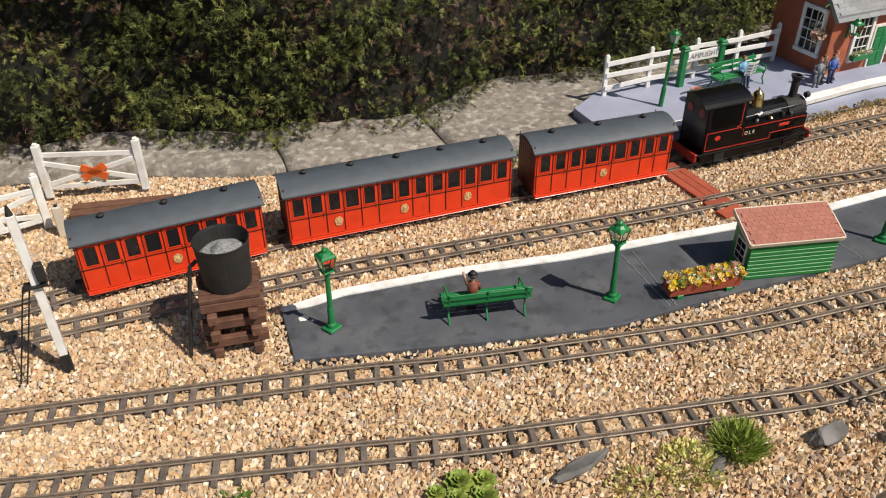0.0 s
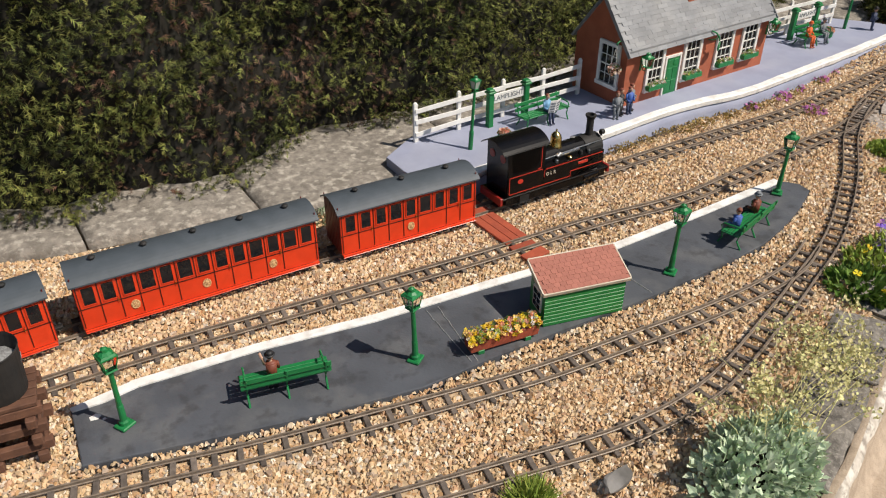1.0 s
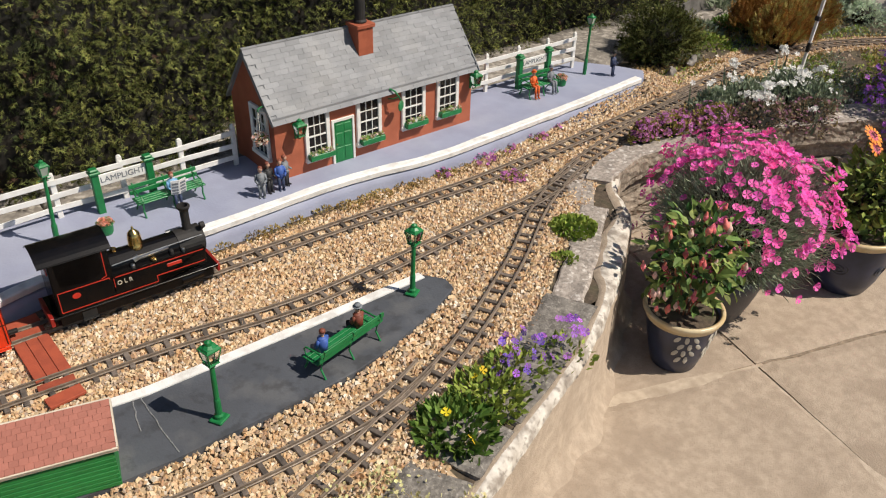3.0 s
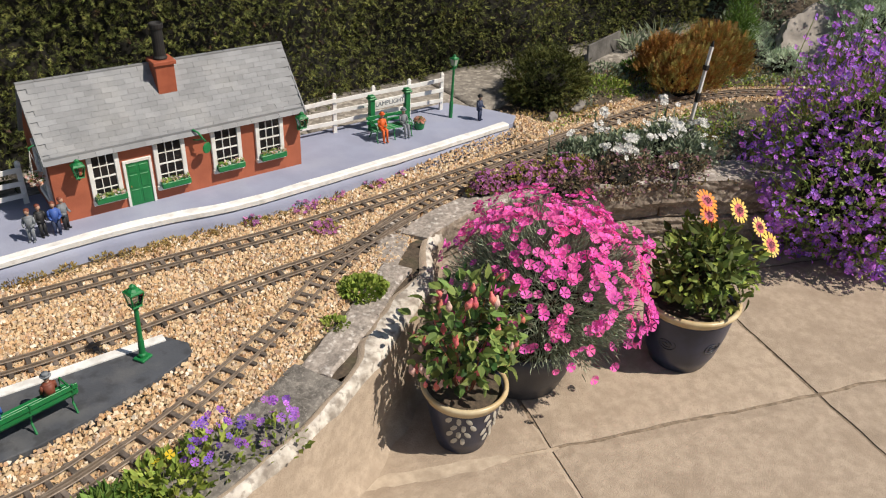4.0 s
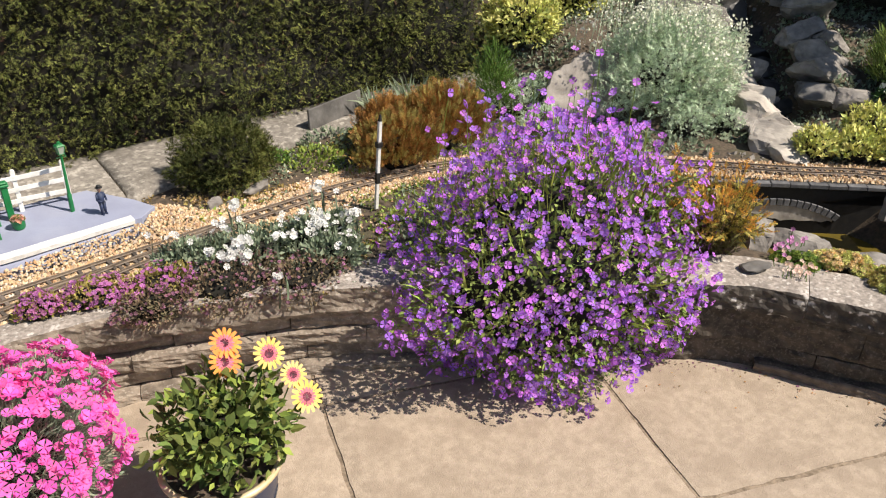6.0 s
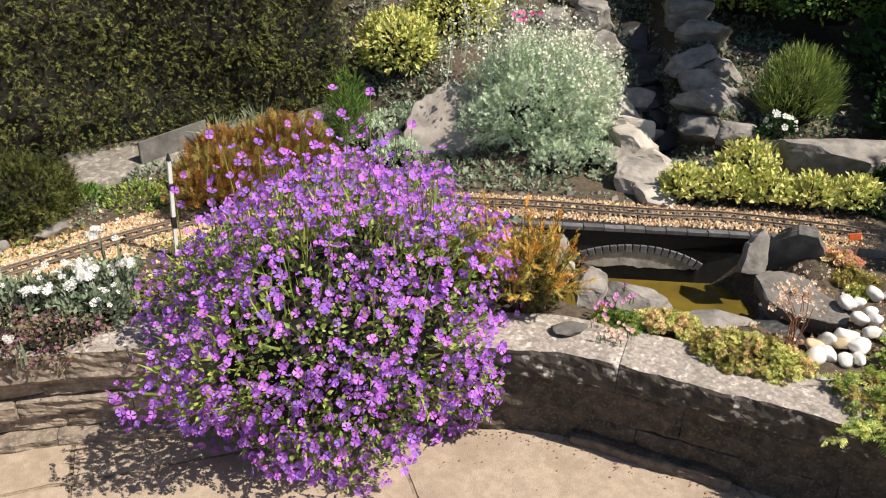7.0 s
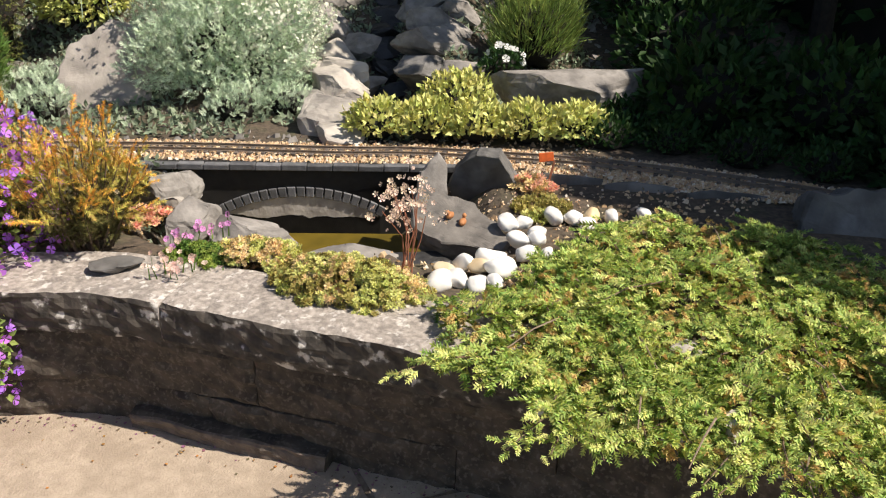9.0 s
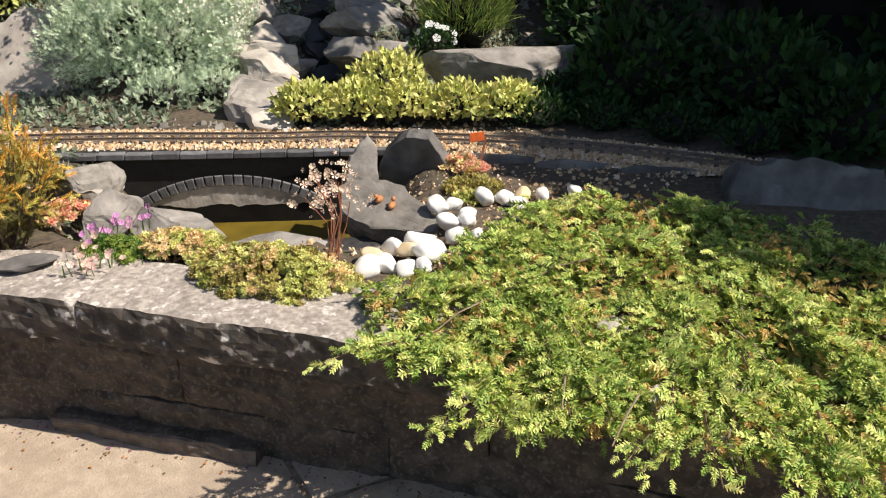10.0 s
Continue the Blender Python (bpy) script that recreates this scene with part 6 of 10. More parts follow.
for v in bm.verts:
    v.co += Vector((0, 0, 0.004 * noise.noise(v.co * 60)))
part("coal_fill", bm, M["grey_grit"], tower)
bm = bmesh.new()
tube(bm, [(-0.052, -0.010, 0.215), (-0.066, -0.014, 0.205), (-0.074, -0.020, 0.16), (-0.094, -0.036, 0.03), (-0.098, -0.040, 0.005)], 0.0042, 8)
part("spout_hose", bm, M["black_matt"], tower)

# ---- signal and level-crossing gate ----
sig = thing("semaphore_signal", pose(-0.073, 1.487, 0.0, -2, -1.5, 0), "white semaphore signal post with a black foot and ladder", "signal")
bm = bmesh.new()
beam(bm, (0, 0, 0.03), (0, 0, 0.365), 0.016, 0.016, 0.001)
part("post", bm, M["white"], sig)
bm = bmesh.new()
beam(bm, (0, 0, -0.002), (0, 0, 0.045), 0.018, 0.018, 0.001)
cyl(bm, (0, 0, 0.365), (0, 0, 0.385), 0.007, 0.002, 8)
part("foot_and_finial", bm, M["black_matt"], sig)
bm = bmesh.new()
beam(bm, (-0.012, -0.010, 0.352), (-0.085, -0.012, 0.335), 0.004, 0.020, 0.0008)
part("arm", bm, M["white"], sig)
bm = bmesh.new()
box(bm, 0.006, 0.022, -0.018, 0.0, 0.225, 0.262, 0.002)
box(bm, -0.022, 0.020, -0.016, 0.010, 0.213, 0.217)
part("lamp_and_landing", bm, M["black_matt"], sig)
bm = bmesh.new()
for x in (-0.092, -0.080):
    cyl(bm, (x, -0.008, 0.0), (x + 0.070, -0.008, 0.22), 0.0016, None, 6)
for i in range(12):
    z = 0.012 + i * 0.018
    cyl(bm, (-0.092 + z * 0.318, -0.008, z), (-0.080 + z * 0.318, -0.008, z), 0.0011, None, 5)
part("ladder", bm, M["black_matt"], sig)


def crossing_gate(m, width=0.24, label="white level-crossing gate with a red diamond target"):
    g = thing("crossing_gate", m, label, "gate", "crossing gates")
    for x, h in ((-width / 2, 0.155), (width / 2, 0.150)):
        bm = bmesh.new()
        box(bm, x - 0.010, x + 0.010, -0.009, 0.009, 0, h, 0.0015)
        box(bm, x - 0.006, x + 0.006, -0.006, 0.006, h, h + 0.006, 0.002)
        part("post", bm, M["white"], g)
    for (x0, z0), (x1, z1) in ((((-width / 2), 0.125), (width / 2, 0.110)), ((-width / 2, 0.030), (width / 2, 0.026)), ((-width / 2, 0.105), (width / 2, 0.034)), ((-width / 2, 0.036), (width / 2, 0.100))):
        bm = bmesh.new()
        beam(bm, (x0, random.uniform(-0.003, 0.003), z0), (x1, random.uniform(-0.003, 0.003), z1), 0.005, 0.014, 0.0008)
        part("bar", bm, M["white"], g)
    bm = bmesh.new()
    for a in (0.5, -0.5):
        box(bm, -0.036, 0.036, -0.010, -0.006, -0.011, 0.011, 0.0008, Matrix.Translation((0.005, 0, 0.068)) @ Matrix.Rotation(a, 4, "Y"))
    part("target", bm, M["fig_orange"], g)
    return g


crossing_gate(pose(0.045, 2.20, 0.010, 0, 0, -14), 0.25)
g2 = crossing_gate(pose(-0.235, 2.05, 0.004, 0, 0, 12), 0.30, "white level-crossing gate standing open beside the line")
gs = thing("gate_stop", pose(-0.055, 2.03, 0.0), "short cream wooden gate stop post", "post")
bm = bmesh.new()
box(bm, -0.011, 0.011, -0.011, 0.011, 0, 0.085, 0.002)
part("post", bm, M["cream"], gs)
bm = bmesh.new()
cyl(bm, (0, 0, 0.085), (0, 0, 0.088), 0.005, None, 10)
part("bolt", bm, M["black_matt"], gs)
sl = thing("sleeper_step", pose(0.10, 2.11, 0.006, 0, 0, -13), "dark brown timber sleepers laid by the gate", "timber")
for k in range(2):
    bm = bmesh.new()
    box(bm, -0.13, 0.13, -0.014 - 0.034 * k, 0.014 - 0.034 * k, 0, 0.012, 0.002)
    part("plank", bm, M["wood_brown"], sl)

# far signal by the curve, and the slate upright under the hedge
s2 = thing("signal_post", pose(4.70, 1.525, 0.0, 2, 3, 0), "slim white and black striped signal post", "signal")
bm = bmesh.new()
beam(bm, (0, 0, 0.0), (0, 0, 0.33), 0.012, 0.012, 0.001)
part("post", bm, M["white"], s2)
bm = bmesh.new()
box(bm, -0.012, 0.010, -0.010, 0.009, 0.235, 0.255, 0.002)
cyl(bm, (0, 0, 0.33), (0, 0, 0.352), 0.008, 0.003, 8)
box(bm, -0.0068, 0.0068, -0.0068, 0.0068, 0.10, 0.14)
part("fittings", bm, M["black_matt"], s2)


# ---- train ----
def on_line(x):
    i = int(np.argmin(np.abs(t1_line[:, 0] - x)))
    return pose(t1_line[i, 0], t1_line[i, 1], 0.0135, 0, 0, math.degrees(math.atan2(t1_dir[i, 1], t1_dir[i, 0])))


def wheelset(parent, x, r, spokes=0):
    w = bmesh.new()
    for s in (-1, 1):
        cyl(w, (x, s * 0.0195, r), (x, s * 0.0255, r), r, None, 20)
        cyl(w, (x, s * 0.0185, r), (x, s * 0.0200, r), r + 0.002, None, 20)
    cyl(w, (x, -0.03, r), (x, 0.03, r), 0.003, None, 8)
    part("wheelset", w, M["black_matt"], parent)


def coach(m, length, groups, crests, label):
    """A panelled narrow-gauge coach; groups gives the windows between doors, D a door."""
    c = thing("railway_coach", m, label, "railway coach", "coaches of the train")
    hw, z0, z1 = 0.053, 0.017, 0.148
    bm = bmesh.new()
    box(bm, -length / 2, length / 2, -hw, hw, z0, z1, 0.0008)
    body = part("body", bm, M["coach_red"], c)
    for e in (-1, 1):
        bm = bmesh.new()
        box(bm, e * length / 2, e * (length / 2 + 0.0012), -hw + 0.002, hw - 0.002, z0 + 0.002, z1)
        for k in range(9):
            y = -hw + 0.006 + k * (2 * hw - 0.012) / 8
            box(bm, e * length / 2, e * (length / 2 + 0.0024), y - 0.0008, y + 0.0008, z0 + 0.002, z1 + 0.012)
        n = 10
        arcv = [bm.verts.new((e * (length / 2 + 0.0006), -hw + 2 * hw * i / n, z1 + 0.016 * (1 - (2 * i / n - 1) ** 2))) for i in range(n + 1)]
        bm.faces.new(arcv)
        part("end_panel", bm, M["coach_end"], c)
    pitch = (length - 0.012) / len(groups)
    for side in (-1, 1):
        line = bmesh.new()
        fr = bmesh.new()
        for i, kind in enumerate(groups):
            x = -length / 2 + 0.006 + pitch * (i + 0.5)
            w = pitch * (0.60 if kind != "W" else 0.72)
            y = side * hw
            zb, zt = 0.084, 0.131
            # window with a raised frame
            t = 0.0022
            for a, b, lo, hi in ((x - w / 2 - t, x - w / 2, zb - t, zt + t), (x + w / 2, x + w / 2 + t, zb - t, zt + t), (x - w / 2, x + w / 2, zt, zt + t), (x - w / 2, x + w / 2, zb - t, zb)):
                box(fr, a, b, min(y, y + side * 0.0018), max(y, y + side * 0.0018), lo, hi)
            gl = bmesh.new()
            box(gl, x - w / 2, x + w / 2, min(y, y + side * 0.0006), max(y, y + side * 0.0006), zb, zt)
            part("window_pane", gl, M["dark_glass"], body)
            if i:
                xb = -length / 2 + 0.006 + pitch * i
                door_edge = kind == "D" or groups[i - 1] == "D"
                box(line, xb - 0.0011, xb + 0.0011, min(y, y + side * 0.0012), max(y, y + side * 0.0012), (z0 + 0.006) if door_edge or i % 2 else 0.074, z1 - 0.006)
            if kind == "D":
                hd = bmesh.new()
                cyl(hd, (x + w * 0.62, y, 0.077), (x + w * 0.62, y + side * 0.004, 0.077), 0.0022, 0.0016, 8)
                cyl(hd, (x + w * 0.62, y + side * 0.003, 0.071), (x + w * 0.62, y + side * 0.003, 0.087), 0.0008, None, 6)
                part("door_handle", hd, M["brass"], body)
        y = side * hw
        for z in (0.0745, 0.140):
            box(line, -length / 2, length / 2, min(y, y + side * 0.0011), max(y, y + side * 0.0011), z - 0.0011, z + 0.0011)
        for x in (-length / 2 + 0.0045, length / 2 - 0.0045):
            box(line, x - 0.0011, x + 0.0011, min(y, y + side * 0.0011), max(y, y + side * 0.0011), z0 + 0.006, z1)
        part("lining", line, M["coach_line"], body)
        part("window_frames", fr, M["coach_red"], body)
        for x in crests:
            cr = bmesh.new()
            lathe(cr, [(0.0002, -0.0005), (0.0115, -0.0005), (0.0125, 0.0008), (0.0105, 0.0014), (0.0095, 0.0009), (0.006, 0.0010), (0.003, 0.0022), (0.0002, 0.0022)], 20)
            bmesh.ops.transform(cr, matrix=Matrix.Translation((x, y + side * 0.0008, 0.050)) @ Matrix.Rotation(-side * math.pi / 2, 4, "X") @ Matrix.Diagonal((0.85, 1.05, 1, 1)), verts=cr.verts)
            part("crest", cr, M["gold"], body, "oval gold crest")
        fb = bmesh.new()
        box(fb, -length / 2 + 0.002, length / 2 - 0.002, side * hw - 0.002, side * hw + side * 0.005 + 0.002 * side, 0.0115, 0.0172, 0.0008)
        part("footboard", fb, M["coach_red"], c)
    # curved roof
    n = 14
    bm = bmesh.new()
    over = 0.008
    rows = []
    for e in (-1, 1):
        x = e * (length / 2 + over)
        top = [bm.verts.new((x, -hw - 0.008 + 2 * (hw + 0.008) * i / n, z1 - 0.003 + 0.023 * (1 - abs(2 * i / n - 1) ** 2.0))) for i in range(n + 1)]
        low = [bm.verts.new((x, v.co.y, v.co.z - 0.004)) for v in top]
        rows.append((top, low))
    (ta, la), (tb, lb) = rows
    for i in range(n):
        bm.faces.new((ta[i], ta[i + 1], tb[i + 1], tb[i]))
        bm.faces.new((la[i], lb[i], lb[i + 1], la[i + 1]))
        bm.faces.new((ta[i], la[i], la[i + 1], ta[i + 1]))
        bm.faces.new((tb[i], tb[i + 1], lb[i + 1], lb[i]))
    bm.faces.new((ta[0], tb[0], lb[0], la[0]))
    bm.faces.new((ta[n], la[n], lb[n], tb[n]))
    roof_part = part("roof", bm, M["coach_roof"], c, "grey curved roof")
    nv_ = 3 if length < 0.5 else 5
    for i in range(nv_):
        bm = bmesh.new()
        x = -length / 2 + length * (i + 0.5) / nv_
        lathe(bm, [(0.006, 0), (0.006, 0.004), (0.0085, 0.005), (0.0085, 0.007), (0.005, 0.010), (0.0015, 0.0105)], 10, (x, 0, z1 + 0.0195))
        part("vent", bm, M["black_matt"], roof_part)
    bm = bmesh.new()
    box(bm, -length / 2 + 0.01, length / 2 - 0.01, -0.034, 0.034, 0.009, 0.018)
    box(bm, -length / 2 - 0.022, -length / 2, -0.006, 0.006, 0.012, 0.020, 0.001)
    box(bm, length / 2, length / 2 + 0.022, -0.006, 0.006, 0.012, 0.020, 0.001)
    for s in (-1, 1):
        for x in (-length * 0.32, length * 0.32):
            box(bm, x - 0.028, x + 0.028, s * 0.032, s * 0.037, 0.004, 0.017, 0.001)
    part("underframe", bm, M["black_matt"], c)
    axles = (-length * 0.32, length * 0.32) if length < 0.5 else (-length * 0.38, -length * 0.26, length * 0.26, length * 0.38)
    for x in axles:
        wheelset(c, x, 0.015)
    return c


SHORT = "wDwWDWwDw"
LONG = "wDwWDWwDwWDWw"
coach(on_line(1.305), 0.408, SHORT, (0.0,), "short bright red panelled coach with grey curved roof behind the engine")
coach(on_line(0.745), 0.585, LONG, (-0.17, 0.0, 0.17), "long bright red panelled coach with grey curved roof and three crests")
coach(on_line(0.188), 0.408, SHORT, (0.0,), "short bright red panelled coach with grey roof at the tail")


def locomotive(m):
    e = thing("steam_locomotive", m, "black tank locomotive with red lining and a brass dome", "locomotive")
    hw = 0.052
    bm = bmesh.new()
    box(bm, -0.215, 0.218, -hw - 0.002, hw + 0.002, 0.036, 0.042, 0.0008)
    part("footplate", bm, M["black"], e)
    for s in (-1, 1):
        y = s * hw
        # side sheet: bunker, cab cut-out and long tank in one outline
        out = [(-0.200, 0.042), (0.060, 0.042), (0.060, 0.060), (0.190, 0.060), (0.190, 0.106), (-0.060, 0.106), (-0.060, 0.188), (-0.078, 0.188), (-0.078, 0.132), (-0.090, 0.118), (-0.120, 0.112), (-0.170, 0.112), (-0.182, 0.122), (-0.186, 0.150), (-0.186, 0.188), (-0.200, 0.188)]
        bm = bmesh.new()
        a = [bm.verts.new((x, y, z)) for x, z in out]
        b = [bm.verts.new((x, y - s * 0.004, z)) for x, z in out]
        bm.faces.new(a)
        bm.faces.new(b[::-1])
        for i in range(len(out)):
            bm.faces.new((a[i], b[i], b[(i + 1) % len(out)], a[(i + 1) % len(out)]))
        bmesh.ops.triangulate(bm, faces=[f for f in bm.faces if len(f.verts) > 4])
        part("side_sheet", bm, M["black"], e)
        bm = bmesh.new()
        yo = y + s * 0.0007
        for path in ([(-0.192, 0.050), (-0.192, 0.104), (-0.066, 0.104), (-0.066, 0.100)], [(-0.192, 0.050), (0.052, 0.050), (0.052, 0.067), (0.183, 0.067), (0.183, 0.070)],
                     [(-0.071, 0.186), (-0.071, 0.112), (-0.084, 0.108)], [(-0.056, 0.098), (-0.056, 0.074)], [(-0.052, 0.100), (0.183, 0.100)]):
            for (x0, za), (x1, zb) in zip(path, path[1:]):
                beam(bm, (x0, yo, za), (x1, yo, zb), 0.0012, 0.0020)
        part("red_lining", bm, M["red_line"], e)
        bm = bmesh.new()
        box(bm, 0.082, 0.122, min(y, y + s * 0.0015), max(y, y + s * 0.0015), 0.082, 0.091, 0.0004)
        part("nameplate", bm, M["red_line"], e, "small red nameplate")
        bm = bmesh.new()
        lathe(bm, [(0.0002, 0), (0.0095, 0), (0.0095, 0.0014), (0.0002, 0.0014)], 18)
        bmesh.ops.transform(bm, matrix=Matrix.Translation((-0.150, y, 0.085)) @ Matrix.Rotation(-s * math.pi / 2, 4, "X") @ Matrix.Diagonal((1.1, 0.75, 1, 1)), verts=bm.verts)
        part("works_plate", bm, M["red_line"], e, "oval red works plate")
        me = text_mesh("O L R", 0.016)
        me.materials.append(M["cream"])
        o = new("lettering", me)
        o.parent = e
        o.matrix_basis = pose(-0.030, y + s * 0.0008, 0.082, 90, 0, 0 if s < 0 else 180)
        # cylinders, rods and steps
        bm = bmesh.new()
        cyl(bm, (0.115, s * 0.040, 0.026), (0.175, s * 0.040, 0.030), 0.015, None, 14)
        part("cylinder", bm, M["black"], e)
        bm = bmesh.new()
        beam(bm, (-0.085, s * 0.043, 0.018), (0.085, s * 0.043, 0.018), 0.003, 0.005)
        beam(bm, (0.0, s * 0.046, 0.016), (0.130, s * 0.044, 0.028), 0.003, 0.004)
        beam(bm, (0.060, s * 0.046, 0.040), (0.130, s * 0.044, 0.034), 0.003, 0.004)
        part("rods", bm, M["steel"], e)
        bm = bmesh.new()
        box(bm, -0.150, -0.110, s * 0.044, s * 0.056, 0.012, 0.015, 0.0006)
        box(bm, -0.148, -0.112, s * 0.050, s * 0.053, 0.012, 0.038)
        part("cab_step", bm, M["black_matt"], e)
    for x, rear in ((-0.200, True), (-0.060, False)):
        bm = bmesh.new()
        n = 12
        pts = [(-hw, 0.042)] + [(-hw + 2 * hw * i / n, 0.188 + 0.018 * (1 - (2 * i / n - 1) ** 2)) for i in range(n + 1)] + [(hw, 0.042)]
        a = [bm.verts.new((x, y, z)) for y, z in pts]
        b = [bm.verts.new((x + 0.004, y, z)) for y, z in pts]
        bm.faces.new(a[::-1])
        bm.faces.new(b)
        for i in range(len(pts)):
            bm.faces.new((a[i], a[(i + 1) % len(pts)], b[(i + 1) % len(pts)], b[i]))
        part("cab_back" if rear else "cab_front", bm, M["black"], e)
        for s in (-1, 1):
            bm = bmesh.new()
            q = Matrix.Translation((x + (-0.0008 if rear else 0.0048), s * 0.026, 0.158)) @ Matrix.Rotation(math.pi / 2, 4, "Y")
            lathe(bm, [(0.0095, -0.001), (0.0125, -0.001), (0.0125, 0.001), (0.0095, 0.001)], 18)
            bmesh.ops.transform(bm, matrix=q, verts=bm.verts)
            part("spectacle_rim", bm, M["brass"] if not rear else M["red_buffer"], e)
            bm = bmesh.new()
            cyl(bm, (-0.0003, 0, 0), (0.0003, 0, 0), 0.0095, None, 18)
            bmesh.ops.transform(bm, matrix=Matrix.Translation((x + (-0.0004 if rear else 0.0044), s * 0.026, 0.158)), verts=bm.verts)
            part("spectacle_glass", bm, M["grey_grit"], e)
    bm = bmesh.new()
    n = 14
    rows = []
    for x in (-0.222, -0.046):
        top = [bm.verts.new((x, -hw - 0.006 + 2 * (hw + 0.006) * i / n, 0.186 + 0.024 * (1 - abs(2 * i / n - 1) ** 2.2))) for i in range(n + 1)]
        low = [bm.verts.new((x, v.co.y, v.co.z - 0.003)) for v in top]
        rows.append((top, low))
    (ta, la), (tb, lb) = rows
    for i in range(n):
        bm.faces.new((ta[i], ta[i + 1], tb[i + 1], tb[i]))
        bm.faces.new((la[i], lb[i], lb[i + 1], la[i + 1]))
        bm.faces.new((ta[i], la[i], la[i + 1], ta[i + 1]))
        bm.faces.new((tb[i], tb[i + 1], lb[i + 1], lb[i]))
    part("cab_roof", bm, M["black"], e)
    bm = bmesh.new()
    cyl(bm, (-0.056, 0, 0.106), (0.130, 0, 0.106), 0.034, None, 24)
    part("boiler", bm, M["black"], e, smooth=False)
    bm = bmesh.new()
    cyl(bm, (0.130, 0, 0.104), (0.200, 0, 0.104), 0.0375, None, 24)
    cyl(bm, (0.200, 0, 0.104), (0.206, 0, 0.104), 0.030, 0.026, 20)
    part("smokebox", bm, M["black_matt"], e)
    bm = bmesh.new()
    for s in (-1, 1):
        box(bm, -0.056, 0.188, s * 0.030, s * (hw - 0.001), 0.100, 0.105)
    part("tank_top", bm, M["black"], e)
    bm = bmesh.new()
    lathe(bm, [(0.016, 0), (0.0125, 0.006), (0.0115, 0.022), (0.0115, 0.054), (0.0135, 0.059), (0.0175, 0.066), (0.0175, 0.070), (0.012, 0.071), (0.010, 0.058)], 18, (0.168, 0, 0.136))
    part("chimney", bm, M["black_matt"], e)
    bm = bmesh.new()
    lathe(bm, [(0.022, 0), (0.0185, 0.005), (0.0175, 0.028), (0.0155, 0.037), (0.010, 0.044), (0.0035, 0.047), (0.003, 0.054), (0.001, 0.0565)], 22, (0.028, 0, 0.134))
    part("dome", bm, M["brass"], e, "polished brass dome", True)
    bm = bmesh.new()
    cyl(bm, (0.012, -0.030, 0.118), (0.100, -0.030, 0.122), 0.0055, None, 10)
    cyl(bm, (0.118, 0.026, 0.128), (0.160, 0.026, 0.128), 0.007, None, 10)
    cyl(bm, (0.006, -0.034, 0.120), (0.020, -0.034, 0.126), 0.008, None, 12)
    tube(bm, [(-0.05, -0.038, 0.125), (0.06, -0.038, 0.130), (0.14, -0.038, 0.132), (0.195, -0.030, 0.128)], 0.0017, 6)
    part("pipework", bm, M["steel"], e)
    for x, y, r_, h_, m_ in ((0.055, -0.040, 0.0085, 0.007, "brass"), (0.000, -0.042, 0.006, 0.010, "steel"), (0.105, -0.036, 0.006, 0.012, "black_matt"), (0.135, -0.040, 0.005, 0.009, "steel"), (0.145, 0.040, 0.007, 0.010, "black_matt")):
        bm = bmesh.new()
        lathe(bm, [(r_, 0), (r_, h_ * 0.7), (r_ * 0.7, h_), (0.0005, h_)], 12, (x, y, 0.105))
        part("tank_fitting", bm, M[m_], e)
    bm = bmesh.new()
    cyl(bm, (-0.16, -0.030, 0.118), (-0.12, -0.036, 0.122), 0.004, None, 8)
    cyl(bm, (-0.11, -0.020, 0.13), (-0.105, -0.020, 0.16), 0.004, None, 8)
    part("cab_fitting", bm, M["brass"], e)
    for s in (-1, 1):
        bm = bmesh.new()
        box(bm, -0.200, 0.205, s * 0.049 - 0.002, s * 0.049 + 0.002, 0.014, 0.037, 0.0006)
        part("valance", bm, M["black"], e)
    bm = bmesh.new()
    lathe(bm, [(0.007, 0), (0.0085, 0.003), (0.0085, 0.008), (0.003, 0.010), (0.0005, 0.010)], 12, (-0.030, 0.0, 0.139))
    part("safety_valve", bm, M["brass"], e)
    bm = bmesh.new()
    cyl(bm, (0.196, -0.022, 0.150), (0.208, -0.022, 0.150), 0.0085, None, 14)
    cyl(bm, (0.201, -0.022, 0.138), (0.201, -0.022, 0.145), 0.003, None, 8)
    part("headlamp", bm, M["black_matt"], e)
    for x0, x1 in ((-0.224, -0.214), (0.216, 0.224)):
        bm = bmesh.new()
        box(bm, x0, x1, -hw, hw, 0.020, 0.044, 0.001)
        part("buffer_beam", bm, M["red_buffer"], e)
    for x in (-0.085, 0.0, 0.085):
        wheelset(e, x, 0.0185)
    bm = bmesh.new()
    box(bm, -0.190, 0.190, -0.017, 0.017, 0.012, 0.036)
    box(bm, -0.052, -0.200, -0.048, 0.048, 0.042, 0.050)
    part("frames", bm, M["black_matt"], e)
    return e


locomotive(on_line(1.800) @ Matrix.Diagonal((0.93, 1, 1, 1)))


